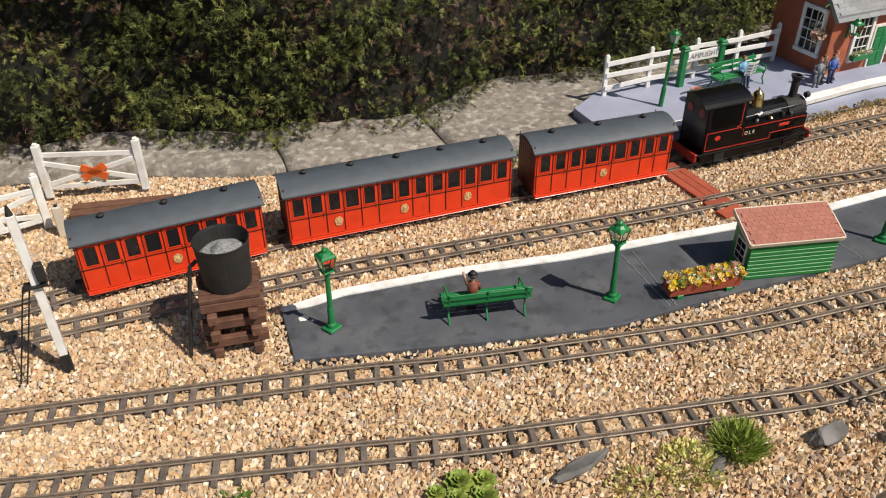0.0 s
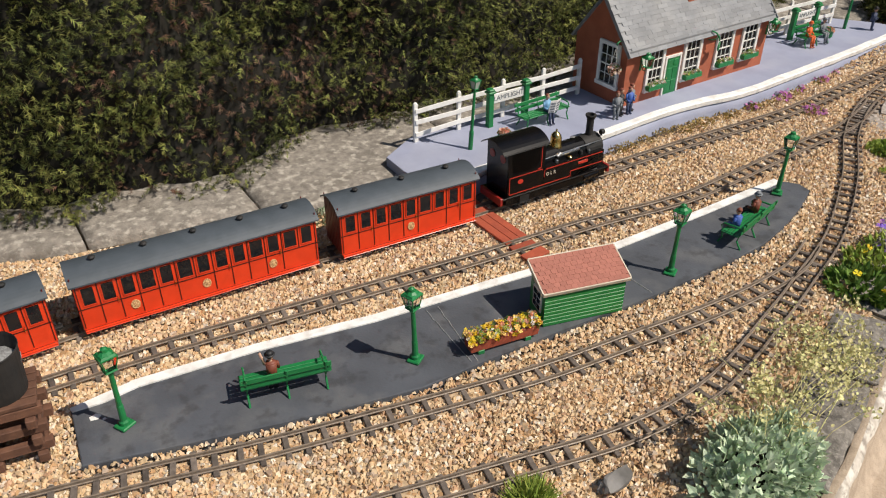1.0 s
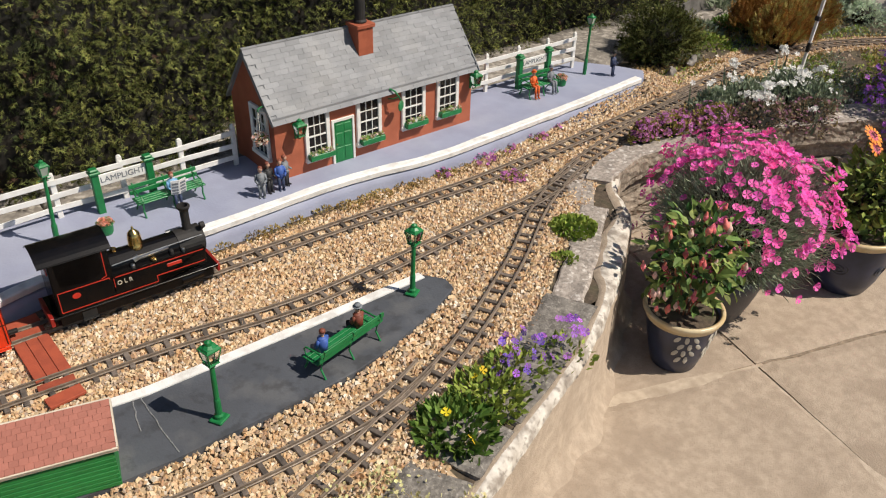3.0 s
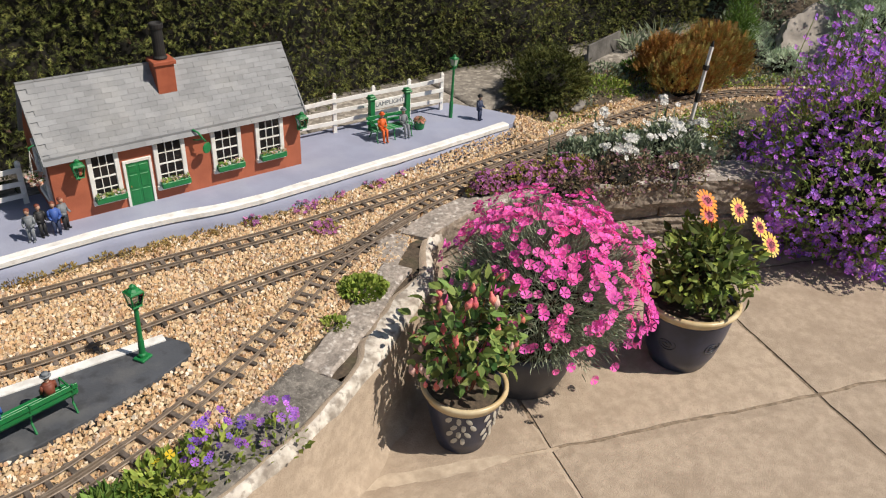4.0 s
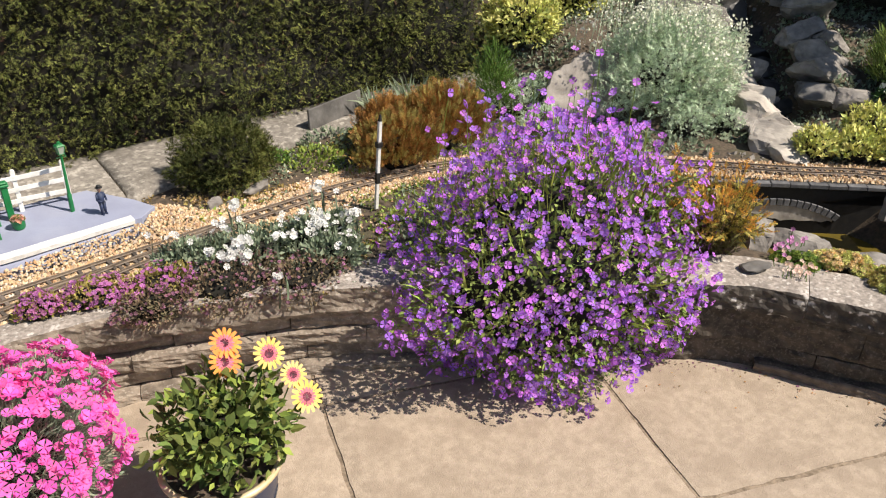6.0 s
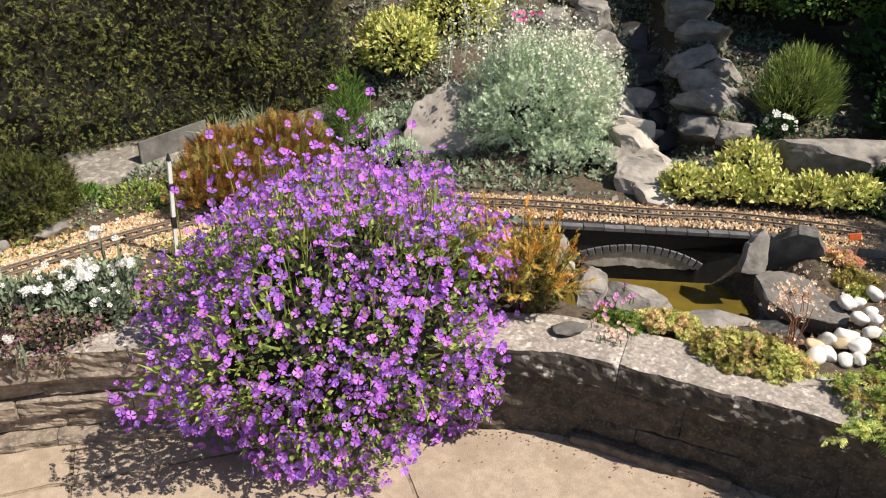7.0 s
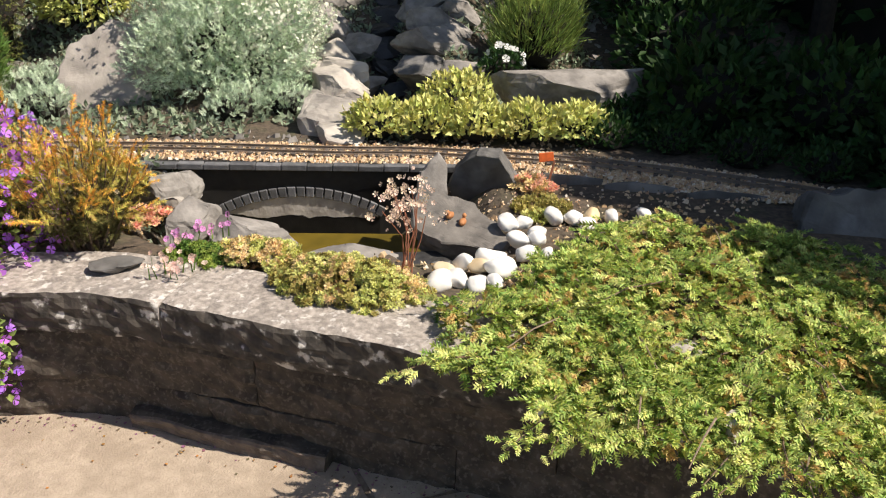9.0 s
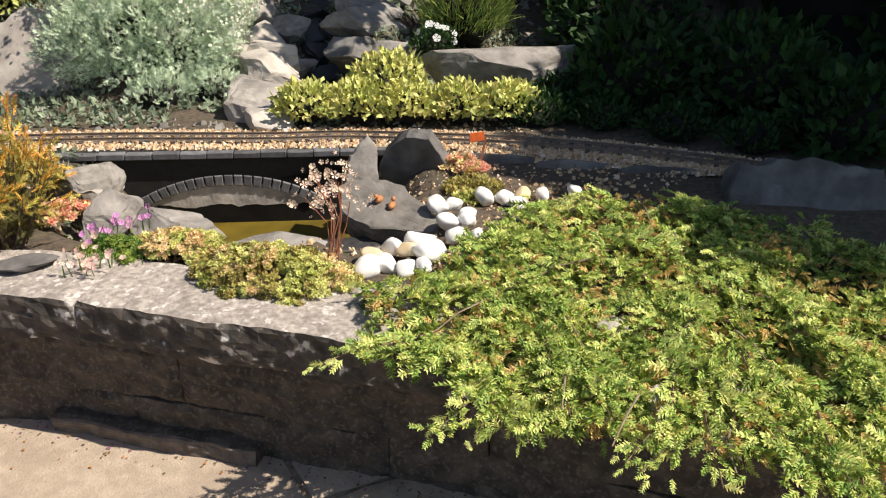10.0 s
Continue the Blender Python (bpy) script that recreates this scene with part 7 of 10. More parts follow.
# ---- rocks ----
def rock(name, at, size, turn=(0, 0, 0), material="grey_rock", seed=1, label="", category="rock", group="rockery stones", layered=0.5, sub=4, on_slope=False, taper=0.0):
    """An angular stone: a ball cut by random planes, roughened, and bedded in layers."""
    bm = bmesh.new()
    bmesh.ops.create_icosphere(bm, subdivisions=sub if max(size) > 0.095 else 3, radius=1.0)
    r = random.Random(seed)
    planes = [(Vector((r.gauss(0, 1), r.gauss(0, 1), r.gauss(0, 0.8))).normalized(), r.uniform(0.55, 0.86)) for _ in range(15)]
    for v in bm.verts:
        p = v.co / (abs(v.co.x) ** 5 + abs(v.co.y) ** 5 + abs(v.co.z) ** 5) ** 0.2
        for n_, d_ in planes:
            over = p.dot(n_) - d_
            if over > 0:
                p -= n_ * over * 0.98
        p += noise.noise_vector(p * 2.3 + Vector((seed, 0, 0))) * 0.055 + noise.noise_vector(p * 6 + Vector((0, seed, 0))) * 0.032 + noise.noise_vector(p * 17) * 0.018
        bedding = p.z * 5.5 + 0.8 * noise.noise(Vector((p.x * 0.9, p.y * 0.9, seed)))
        layer = math.floor(bedding)
        lip = smooth01((bedding - layer) * 5)
        step = 1 + layered * 0.22 * (math.sin(layer * 12.9 + seed * 7.1) * lip + math.sin((layer - 1) * 12.9 + seed * 7.1) * (1 - lip))
        step *= 1 - taper * (p.z + 1) / 2
        p.x *= step
        p.y *= step
        v.co = Vector((p.x * size[0], p.y * size[1], p.z * size[2]))
    ob = part(name, bm, M[material], None)
    if on_slope:
        at = (at[0], at[1], float(bed_height(at[0], at[1])) + size[2] * 0.35)
    ob.matrix_basis = pose(*at, *turn)
    return tagged(ob, label or "rough grey rockery stone bedded in the soil", category, group)


def slate(name, at, normal, outline, thick, material, seed, label, rough=0.006):
    """A split slate: a flat broken face towards normal with that outline, its rim stepped in thin layers."""
    n = Vector(normal).normalized()
    h = Vector((0.77, -0.64, 0))
    h = (h - n * h.dot(n)).normalized()
    y = n.cross(h)
    if y.z < 0:
        h, y = -h, -y
    mid = sum((Vector(p) for p in outline), Vector((0, 0))) / len(outline)
    rim = []
    for k in range(len(outline)):
        a, b = Vector(outline[k]), Vector(outline[(k + 1) % len(outline)])
        cuts_ = max(3, int((b - a).length / 0.008))
        for i in range(cuts_):
            p = a.lerp(b, i / cuts_)
            q = noise.noise_vector(Vector((p.x * 28, p.y * 28, seed)))
            rim.append(p + Vector((q.x, q.y)) * rough * (1 if i else 0.4))
    bm = bmesh.new()

    def ring(scale, z, wave, jag=0.0):
        out = []
        for p in rim:
            w = p - mid
            k = scale + jag * noise.noise(Vector((p.x * 16, p.y * 16, z * 400 + seed)))
            q = mid + w * k
            out.append(bm.verts.new((q.x, q.y, z + wave * noise.noise(Vector((q.x * 17, q.y * 17, seed + 3))) + wave * 0.25 * noise.noise(Vector((q.x * 30, q.y * 14, seed))))))
        return out
    rings = [ring(s, 0.0, 0.008) for s in (0.12, 0.35, 0.58, 0.80)] + [ring(0.975, -0.001, 0.007)]
    steps = max(3, int(thick / 0.008))
    for k in range(steps + 1):
        z = -0.004 - thick * k / steps
        rings.append(ring(1.0 - 0.03 * (k % 2) - 0.10 * (k / steps) ** 2, z, 0.003, 0.07))
    for a, b in zip(rings, rings[1:]):
        for i in range(len(rim)):
            bm.faces.new((a[i], a[(i + 1) % len(rim)], b[(i + 1) % len(rim)], b[i]))
    bm.faces.new(rings[0][::-1])
    bm.faces.new(rings[-1])
    ob = part(name, bm, M[material], None)
    ob.matrix_basis = Matrix(((h.x, y.x, n.x, at[0]), (h.y, y.y, n.y, at[1]), (h.z, y.z, n.z, at[2]), (0, 0, 0, 1)))
    return tagged(ob, label, "rock", "rockery stones")


# the rock cascade: slabs stepping up both sides of a dark gully
CASCADE = [(6.33, 0.97, 0.075, "pale"), (6.42, 1.04, 0.115, "pale"), (6.51, 1.15, 0.135, "pale"), (6.55, 1.27, 0.125, "pale"), (6.62, 1.37, 0.120, "pale"), (6.74, 1.36, 0.070, "grey"), (6.67, 1.48, 0.120, "pale"),
           (6.80, 1.52, 0.080, "grey"), (6.71, 1.63, 0.115, "grey"), (6.77, 1.74, 0.125, "grey"), (6.92, 1.88, 0.135, "grey"), (7.00, 2.00, 0.13, "pale"), (7.09, 2.12, 0.165, "grey"), (7.22, 2.34, 0.18, "pale"), (7.32, 2.55, 0.2, "grey"),
           (6.42, 1.28, 0.08, "grey"), (6.44, 1.14, 0.07, "grey"), (6.56, 1.50, 0.09, "pale"), (6.90, 2.20, 0.14, "grey")]
for k, (x, y, r, tone) in enumerate(CASCADE):
    rock("cascade_rock", (x, y, 0), (r * 1.12, r * 0.85, r * random.uniform(0.50, 0.66)), (random.uniform(4, 16), random.uniform(-8, 8), random.uniform(-60, -10)), tone + "_rock", 40 + k,
         "pale slab in the rock cascade" if tone == "pale" else "layered grey slab in the rock cascade", layered=0.9, on_slope=True)
BANK = [(6.86, 1.17, 0.125, "slate"), (6.93, 1.06, 0.09, "grey"), (6.98, 1.25, 0.12, "grey"), (7.05, 1.33, 0.125, "grey"), (7.18, 1.36, 0.09, "grey"), (7.16, 1.48, 0.13, "grey"), (7.32, 1.62, 0.14, "grey"), (7.45, 1.80, 0.15, "grey")]
for k, (x, y, r, tone) in enumerate(BANK):
    rock("bank_rock", (x, y, 0), (r * 1.15, r * 0.8, r * random.uniform(0.50, 0.62)), (random.uniform(0, 8), random.uniform(-5, 5), random.uniform(-50, -20)), tone + "_rock", 70 + k,
         "flat layered stone on the far bank of the cascade", layered=1.0, on_slope=True)
GULLY = [(6.74, 1.22, 0.07), (6.82, 1.34, 0.09), (6.90, 1.46, 0.09), (6.99, 1.58, 0.10), (7.09, 1.70, 0.11), (7.20, 1.86, 0.12), (7.34, 2.05, 0.13)]
for k, (x, y, r) in enumerate(GULLY):
    rock("gully_rock", (x, y, 0), (r * 1.1, r * 0.9, r * 0.5), (random.uniform(5, 20), 0, random.uniform(-60, 60)), "shaded_slate", 90 + k, "dark slate step in the shaded gully", layered=0.8, on_slope=True, sub=3)
slate("slate_slab", (5.98, 1.74, 0.10), (-0.45, -0.75, 0.50), [(-0.205, -0.172), (-0.225, -0.04), (-0.184, 0.097), (-0.054, 0.185), (0.110, 0.203), (0.120, 0.104), (0.090, -0.072), (-0.05, -0.213)], 0.10, "slab_rock", 15, "large tilted grey slate slab among plants", 0.012)
rock("cascade_boulder", (6.395, 1.075, 0.03), (0.12, 0.10, 0.085), (6, 4, -30), "pale_rock", 301, "big whitish boulder at the foot of the cascade", layered=0.5)
rock("cascade_boulder", (6.50, 1.07, 0.02), (0.085, 0.07, 0.06), (0, 6, -50), "pale_rock", 302, "whitish boulder at the foot of the cascade", layered=0.5)
rock("ledge_rock", (7.06, 0.70, 0.085), (0.30, 0.10, 0.10), (6, 0, -38), "grey_rock", 16, "long rounded grey boulder behind the line")
rock("brown_rock", (6.42, 2.20, 0.13), (0.22, 0.16, 0.08), (10, 0, 20), "pale_rock", 17, "brownish flat stone under the yellow shrub")
rock("pond_rock", (5.730, 0.890, -0.005), (0.105, 0.085, 0.060), (0, 5, 20), "grey_rock", 18, "rounded grey stone beside the bridge")
rock("pond_stone", (5.705, 0.775, -0.005), (0.045, 0.032, 0.035), (0, 0, 10), "pale_rock", 119, "small whitish stone between the pond stones")
rock("pond_rock", (5.690, 0.655, -0.005), (0.105, 0.080, 0.062), (0, -5, 50), "grey_rock", 19, "rounded grey stone at the pond's edge")
rock("pond_rock", (5.790, 0.520, -0.030), (0.120, 0.085, 0.062), (5, 0, -40), "grey_rock", 20, "flat grey stone at the pond's edge")
rock("pond_rock", (5.925, 0.345, -0.055), (0.14, 0.075, 0.035), (0, 5, -50), "grey_rock", 21, "flat grey stone at the pond's edge")
rock("edge_rock", (5.452, 0.492, 0.022), (0.058, 0.042, 0.020), (0, 0, -30), "slate_rock", 22, "small flat dark stone on the wall coping")
rock("pond_slate", (6.03, 0.235, -0.075), (0.12, 0.07, 0.05), (4, 0, -45), "shaded_slate", 125, "slate at the pond's edge, darkened as if shaded")
slate("standing_slate", (6.323, 0.475, 0.060), (-0.40, -0.80, 0.30), [(-0.073, -0.125), (-0.055, -0.025), (-0.008, 0.028), (0.018, -0.008), (0.020, -0.094), (0.010, -0.135)], 0.035, "grey_rock", 24, "small pointed grey slate standing by the bridge")
slate("standing_slate", (6.430, 0.360, 0.0), (-0.72, -0.55, -0.25), [(-0.142, -0.024), (-0.108, 0.051), (-0.067, 0.090), (-0.005, 0.092), (0.035, 0.028), (0.072, -0.029), (0.079, -0.10), (0.01, -0.14), (-0.10, -0.13)], 0.060, "slate_rock", 25, "large dark angular slate leaning beside the pond")
slate("slate_slab", (6.14, 0.22, 0.018), (-0.19, -0.13, 0.97), [(-0.097, -0.005), (-0.070, -0.042), (-0.035, -0.069), (0.040, -0.085), (0.105, -0.107), (0.128, -0.070), (0.085, 0.008), (0.055, 0.075), (0.010, 0.115), (-0.060, 0.128), (-0.110, 0.105)], 0.065, "slab_slate", 26, "tilted layered slate slab beside the pond", 0.009)
rock("pond_slate", (6.26, 0.28, -0.11), (0.16, 0.10, 0.06), (10, 0, -46), "slate_rock", 226, "dark slate under the tilted slab")
for x, y, z, w, seed in ((6.585, 0.275, 0.012, 0.115, 27), (6.715, 0.105, 0.006, 0.105, 28), (6.85, -0.075, 0.004, 0.11, 29)):
    slate("kerb_slate", (x, y, z), (-0.66, -0.72, 0.22), [(-w, -0.055), (-w * 0.95, 0.004), (-w * 0.4, 0.014), (w * 0.3, 0.008), (w * 0.98, 0.000), (w, -0.055)], 0.022, "slate_rock", seed, "long dark slate on edge holding back the ballast", 0.004)
slate("shade_rock", (6.95, -0.45, 0.060), (-0.70, -0.60, 0.35), [(-0.215, -0.026), (-0.182, 0.041), (-0.042, 0.048), (0.155, 0.020), (0.202, -0.144), (0.162, -0.212), (-0.064, -0.190), (-0.187, -0.15)], 0.16, "slate_rock", 30, "big dark flat-topped rock in deep shade", 0.012)
rock("slate_piece", (0.735, 0.838, 0.006), (0.062, 0.016, 0.014), (0, 0, 16), "slate_rock", 31, "sliver of blue-grey slate lying in the gravel")
rock("slate_piece", (1.180, 0.715, 0.010), (0.066, 0.020, 0.020), (0, 0, 6), "slate_rock", 32, "piece of grey slate lying in the gravel")
rock("slate_piece", (0.955, 0.748, 0.004), (0.040, 0.014, 0.010), (0, 0, 30), "slate_rock", 33, "small piece of grey slate in the gravel")
rock("ledge_lump", (1.02, 1.925, 0.012), (0.026, 0.014, 0.014), (0, 0, 10), "pale_rock", 34, "white lump of cement by the ledge")
rock("ledge_lump", (0.94, 1.93, 0.010), (0.016, 0.012, 0.010), (0, 0, 30), "pale_rock", 35, "white lump of cement by the ledge")
rock("edge_block", (4.24, 1.862, 0.012), (0.045, 0.025, 0.022), (0, 0, 20), "grey_rock", 36, "small grey block at the platform's far end")
rock("edge_block", (4.42, 1.885, 0.010), (0.09, 0.022, 0.020), (0, 0, 22), "grey_rock", 37, "low grey stone edging beside the ballast")
rock("dark_stump", (5.62, 2.13, 0.06), (0.055, 0.05, 0.075), (0, 0, 0), "slate_rock", 38, "dark weathered stump below the hedge")
sb = thing("slate_board", pose(4.985, 2.285, 0.025, -8, 4, 14), "upright grey slate board leaning below the hedge", "slate")
bm = bmesh.new()
box(bm, -0.17, 0.14, -0.006, 0.006, -0.01, 0.095, 0.002)
for v in bm.verts:
    if v.co.z > 0.04:
        v.co.z += 0.10 * v.co.x
part("slab", bm, M["slate_rock"], sb)

# white pebbles round the pond
PEB = [(6.208, 0.113, 0.030, 0.036), (6.243, 0.097, 0.026, 0.028), (6.184, 0.056, 0.016, 0.036), (6.215, 0.030, 0.018, 0.032), (6.159, 0.004, 0.010, 0.034), (6.182, -0.030, 0.012, 0.026), (6.250, 0.060, 0.012, 0.028),
       (5.925, 0.030, 0.004, 0.040), (5.968, 0.058, 0.002, 0.038), (5.964, 0.020, 0.006, 0.034), (6.014, 0.052, 0.014, 0.034), (6.071, 0.030, 0.012, 0.042), (6.023, 0.015, 0.016, 0.030), (6.055, -0.015, 0.016, 0.048), (5.985, -0.020, 0.002, 0.034), (6.012, -0.042, 0.006, 0.028),
       (6.365, 0.110, 0.008, 0.036), (6.400, 0.075, 0.005, 0.032), (6.440, 0.055, 0.005, 0.036), (6.395, 0.030, 0.005, 0.032), (6.480, 0.025, 0.005, 0.030), (6.555, -0.020, 0.005, 0.028)]
for i, (x, y, z, r) in enumerate(PEB):
    bm = bmesh.new()
    bmesh.ops.create_icosphere(bm, subdivisions=3, radius=1.0)
    for v in bm.verts:
        v.co += noise.noise_vector(v.co * 0.9 + Vector((i * 3.3, 0, 0))) * 0.30
        v.co = Vector((v.co.x * r * 0.80, v.co.y * r * 0.60, v.co.z * r * 0.56))
    ob = part("pebble", bm, M["pebble_tan"] if i in (8, 12, 18) else M["pebble"], None, smooth=True)
    ob.matrix_basis = pose(x, y, z + 0.006, random.uniform(-25, 25), random.uniform(-25, 25), random.uniform(0, 180))
    tagged(ob, "smooth tan pebble among white ones by the pond" if i in (8, 12, 18) else "smooth rounded white pebble beside the pond", "pebble", "white pebbles")

# a red plant label and a pair of clay ducks on the slate
lab = thing("plant_label", pose(6.53, 0.275, 0.0, -8, 12, -40), "small orange-red plant label on a stick", "plant label")
bm = bmesh.new()
box(bm, -0.003, 0.003, -0.001, 0.001, 0, 0.075)
part("stick", bm, M["stem_red"], lab)
bm = bmesh.new()
box(bm, -0.020, 0.020, -0.0015, 0.0015, 0.070, 0.094, 0.001, Matrix.Rotation(-0.3, 4, "Y"))
part("plate", bm, M["fig_orange"], lab)
for k, (x, y, a) in enumerate(((6.146, 0.243, 200), (6.150, 0.203, 30))):
    bm = bmesh.new()
    ball(bm, (0, 0, 0.010), 0.013, (1.5, 0.85, 0.8), 2)
    ball(bm, (0.016, 0, 0.024), 0.0075, (1.1, 0.9, 1), 2)
    cyl(bm, (0.012, 0, 0.012), (0.016, 0, 0.022), 0.006, 0.004, 8)
    cyl(bm, (0.022, 0, 0.023), (0.029, 0, 0.022), 0.0028, 0.001, 6)
    ob = part("clay_duck", bm, M["clay_brown"], None, smooth=True)
    ob.matrix_basis = pose(x, y, 0.017 + ((x - 6.14) * 0.19 + (y - 0.22) * 0.13) / 0.97, 0, 0, a) @ Matrix.Scale(0.8, 4)
    tagged(ob, "tiny orange-brown clay duck ornament on the slate slab", "ornament", "clay ducks")


# ---- plants ----
def local(th, v):
    return np.asarray(v) - np.array(th.matrix_basis.translation)


def clump(th, name, shape, pos, grow, face, size, material):
    v, f = scatter(shape, pos, grow, face, size)
    return tagged(raw(name, local(th, v), f, material, th), kind="stuff")


def jit(a, s):
    return a + rng.normal(0, s, a.shape)


UP = np.array([0, 0, 1.0])


# a dark blob whose colour stands for shade between the leaves
def core(th, centre, radii, material="shade_core", seed=0):
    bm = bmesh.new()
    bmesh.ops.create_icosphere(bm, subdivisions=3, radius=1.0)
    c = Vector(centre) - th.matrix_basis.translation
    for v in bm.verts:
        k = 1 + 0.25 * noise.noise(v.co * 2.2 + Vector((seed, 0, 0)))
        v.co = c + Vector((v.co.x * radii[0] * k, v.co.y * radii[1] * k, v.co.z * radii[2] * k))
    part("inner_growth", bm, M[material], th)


def bush(name, label, centre, radii, material, n, size, shape=LEAF, low=-0.15, fill=0.65, up=0.5, category="shrub", group="garden plants", inner=0.66, spread=0.6, floor=None):
    th = thing(name, pose(centre[0], centre[1], floor if floor is not None else max(float(bed_height(centre[0], centre[1])), -0.02)), label, category, group)
    p, o = dome(n, centre, radii, low, fill)
    clump(th, "foliage", shape, p, jit(o + UP * up, spread), jit(o + UP * 0.7, 0.45), size * (0.6 + 0.7 * rng.random(len(p))), M[material])
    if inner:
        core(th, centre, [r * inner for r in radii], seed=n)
    return th


BLOOM = {}


def blooms(th, name, pos, face, size, material, petals=5, wide=0.92, cup=0.15, notch=0.0):
    """Up to 300 blooms as objects on one mesh, the rest joined."""
    key = (petals, wide, cup, notch, material)
    if key not in BLOOM:
        v, f = flower(petals, wide, cup, notch)
        o = raw(name, v, f, M[material])
        BLOOM[key] = o.data
        bpy.data.objects.remove(o)
    size = np.broadcast_to(np.asarray(size, float), (len(pos),))
    at, z = local(th, pos), unit(np.asarray(face, float))
    x = unit(np.cross(rand_dirs(len(pos)), z))
    y = np.cross(z, x)
    near = np.argsort(pos[:, 1] - 0.4 * pos[:, 2])
    for i in near[:300]:
        m = np.eye(4)
        m[:3, 0], m[:3, 1], m[:3, 2], m[:3, 3] = x[i] * size[i], y[i] * size[i], z[i] * size[i], at[i]
        shared(name, BLOOM[key], th, Matrix(m.tolist()))
    rest = near[300:]
    if len(rest):
        clump(th, "flower_mass", flower(petals, wide, cup, notch), pos[rest], rand_dirs(len(rest)), np.asarray(face)[rest], size[rest], M[material])


# hedge along the back
hedge = thing("conifer_hedge", pose(2.2, 2.6, 0.0), "tall clipped dark green conifer hedge with some browned patches", "hedge")
HEDGE_X = (-1.7, 5.85)


def hedge_face(x, z):
    """How far forward the clipped face stands."""
    base = np.interp(x, [-1.7, -0.2, 0.18, 0.48, 0.81, 1.7, 4.0, 5.85], [2.76, 2.46, 2.31, 2.25, 2.18, 2.21, 2.40, 2.36])
    return base + 0.035 * np.sin(x * 5.1 + z * 3) + 0.03 * np.sin(x * 11 - z * 8) + 0.022 * np.cos(z * 17 + x * 4) + 0.02 + 0.10 * np.clip(z - 0.15, 0, 2)


def bare(x, z):
    """Where the old end of the hedge has browned: 0 green, 1 bare."""
    k = np.sin(x * 6.3 + 2.2 * np.sin(z * 7 + 1)) * np.cos(z * 9 - x * 2.6) + 0.6 * np.sin(x * 15 - z * 12) * np.sin(z * 19 + x * 5)
    return smooth01((k + 0.30) / 0.6) * np.interp(x, [1.2, 2.1], [1.0, 0.10])


def hedge_sprays(n, zlo, zhi, size, material, name, bias=0.0, dry=False):
    x = HEDGE_X[0] + (HEDGE_X[1] - HEDGE_X[0]) * rng.random(n)
    z = zlo + (zhi - zlo) * rng.random(n)
    b = bare(x, z)
    keep = rng.random(n) < (b * 0.9 + 0.04 if dry else (1 - 0.66 * b) * np.interp(x, [1.0, 2.4], [0.88, 1.0] if name != "light_growth" else [0.55, 1.0]))
    x, z, b = x[keep], z[keep], b[keep]
    n = len(x)
    y = hedge_face(x, z) + bias + 0.11 * rng.random(n) ** 1.3 + 0.03 * b
    p = np.stack([x, y, z], 1)
    g = jit(np.tile([0, -0.75, 0.15], (n, 1)), 0.6)
    clump(hedge, name, PLUME, p, g, jit(np.tile([0, -0.7, 0.8], (n, 1)), 0.5), size * np.interp(x, [0.8, 3.2], [0.88, 0.66]) * (0.55 + 0.8 * rng.random(n)), M[material])


hedge_sprays(41000, 0.02, 0.95, 0.050, "hedge", "foliage")
hedge_sprays(12500, 0.0, 0.90, 0.045, "hedge_light", "light_growth", -0.014)
hedge_sprays(2400, 0.95, 1.9, 0.12, "hedge", "upper_growth")
hedge_sprays(12000, 0.02, 0.80, 0.050, "hedge_dry", "dry_growth", 0.012, True)
# dark sheet behind the sprays in place of the hedge's inner shade
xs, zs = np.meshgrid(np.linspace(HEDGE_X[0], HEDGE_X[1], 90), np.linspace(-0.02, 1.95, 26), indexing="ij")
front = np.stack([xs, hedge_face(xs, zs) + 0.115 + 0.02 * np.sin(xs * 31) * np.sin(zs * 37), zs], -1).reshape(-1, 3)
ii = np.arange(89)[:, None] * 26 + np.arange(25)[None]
raw("inner_growth", local(hedge, front), np.stack([ii, ii + 26, ii + 27, ii + 1], -1).reshape(-1, 4), M["shade_core"], hedge)
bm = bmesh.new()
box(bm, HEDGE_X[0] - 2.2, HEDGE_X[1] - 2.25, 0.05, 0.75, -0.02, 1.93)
part("hedge_body", bm, M["shade_core"], hedge)

n = 1700
x, y = HEDGE_X[0] + (HEDGE_X[1] - HEDGE_X[0]) * rng.random(n), 2.62 + 0.75 * rng.random(n)
clump(hedge, "top_growth", LEAF, np.stack([x, y, np.full(n, 1.93) + 0.03 * rng.random(n)], 1), jit(np.tile([0, 0, 0.6], (n, 1)), 0.6), jit(np.tile([0, 0, 1.0], (n, 1)), 0.5), 0.17 * (0.6 + 0.8 * rng.random(n)), M["hedge"])

# purple-flowered mound over the wall
pm = thing("purple_mound", pose(4.88, 0.95, PATIO_Z), "big sprawling mound of purple flowers spilling over the wall", "flowering plant", "garden plants")
PC, PR = (4.95, 0.865, 0.005), (0.49, 0.37, 0.41)
p, o = dome(13500, PC, PR, -0.80, 0.50)
p[:, 2] = np.maximum(p[:, 2], PATIO_Z + 0.015)
clump(pm, "foliage", LEAF, p, jit(o + UP * 0.3, 0.7), jit(o + UP * 0.5, 0.5), 0.017 * (0.6 + 0.8 * rng.random(len(p))), M["leaf_fresh"])
p, o = dome(1100, PC, PR, -0.7, 0.70)
clump(pm, "stem_growth", BLADE, p - o * 0.04, jit(o + UP * 0.8, 0.5), rand_dirs(len(p)), 0.075 * (0.6 + 0.8 * rng.random(len(p))), M["leaf_light"])
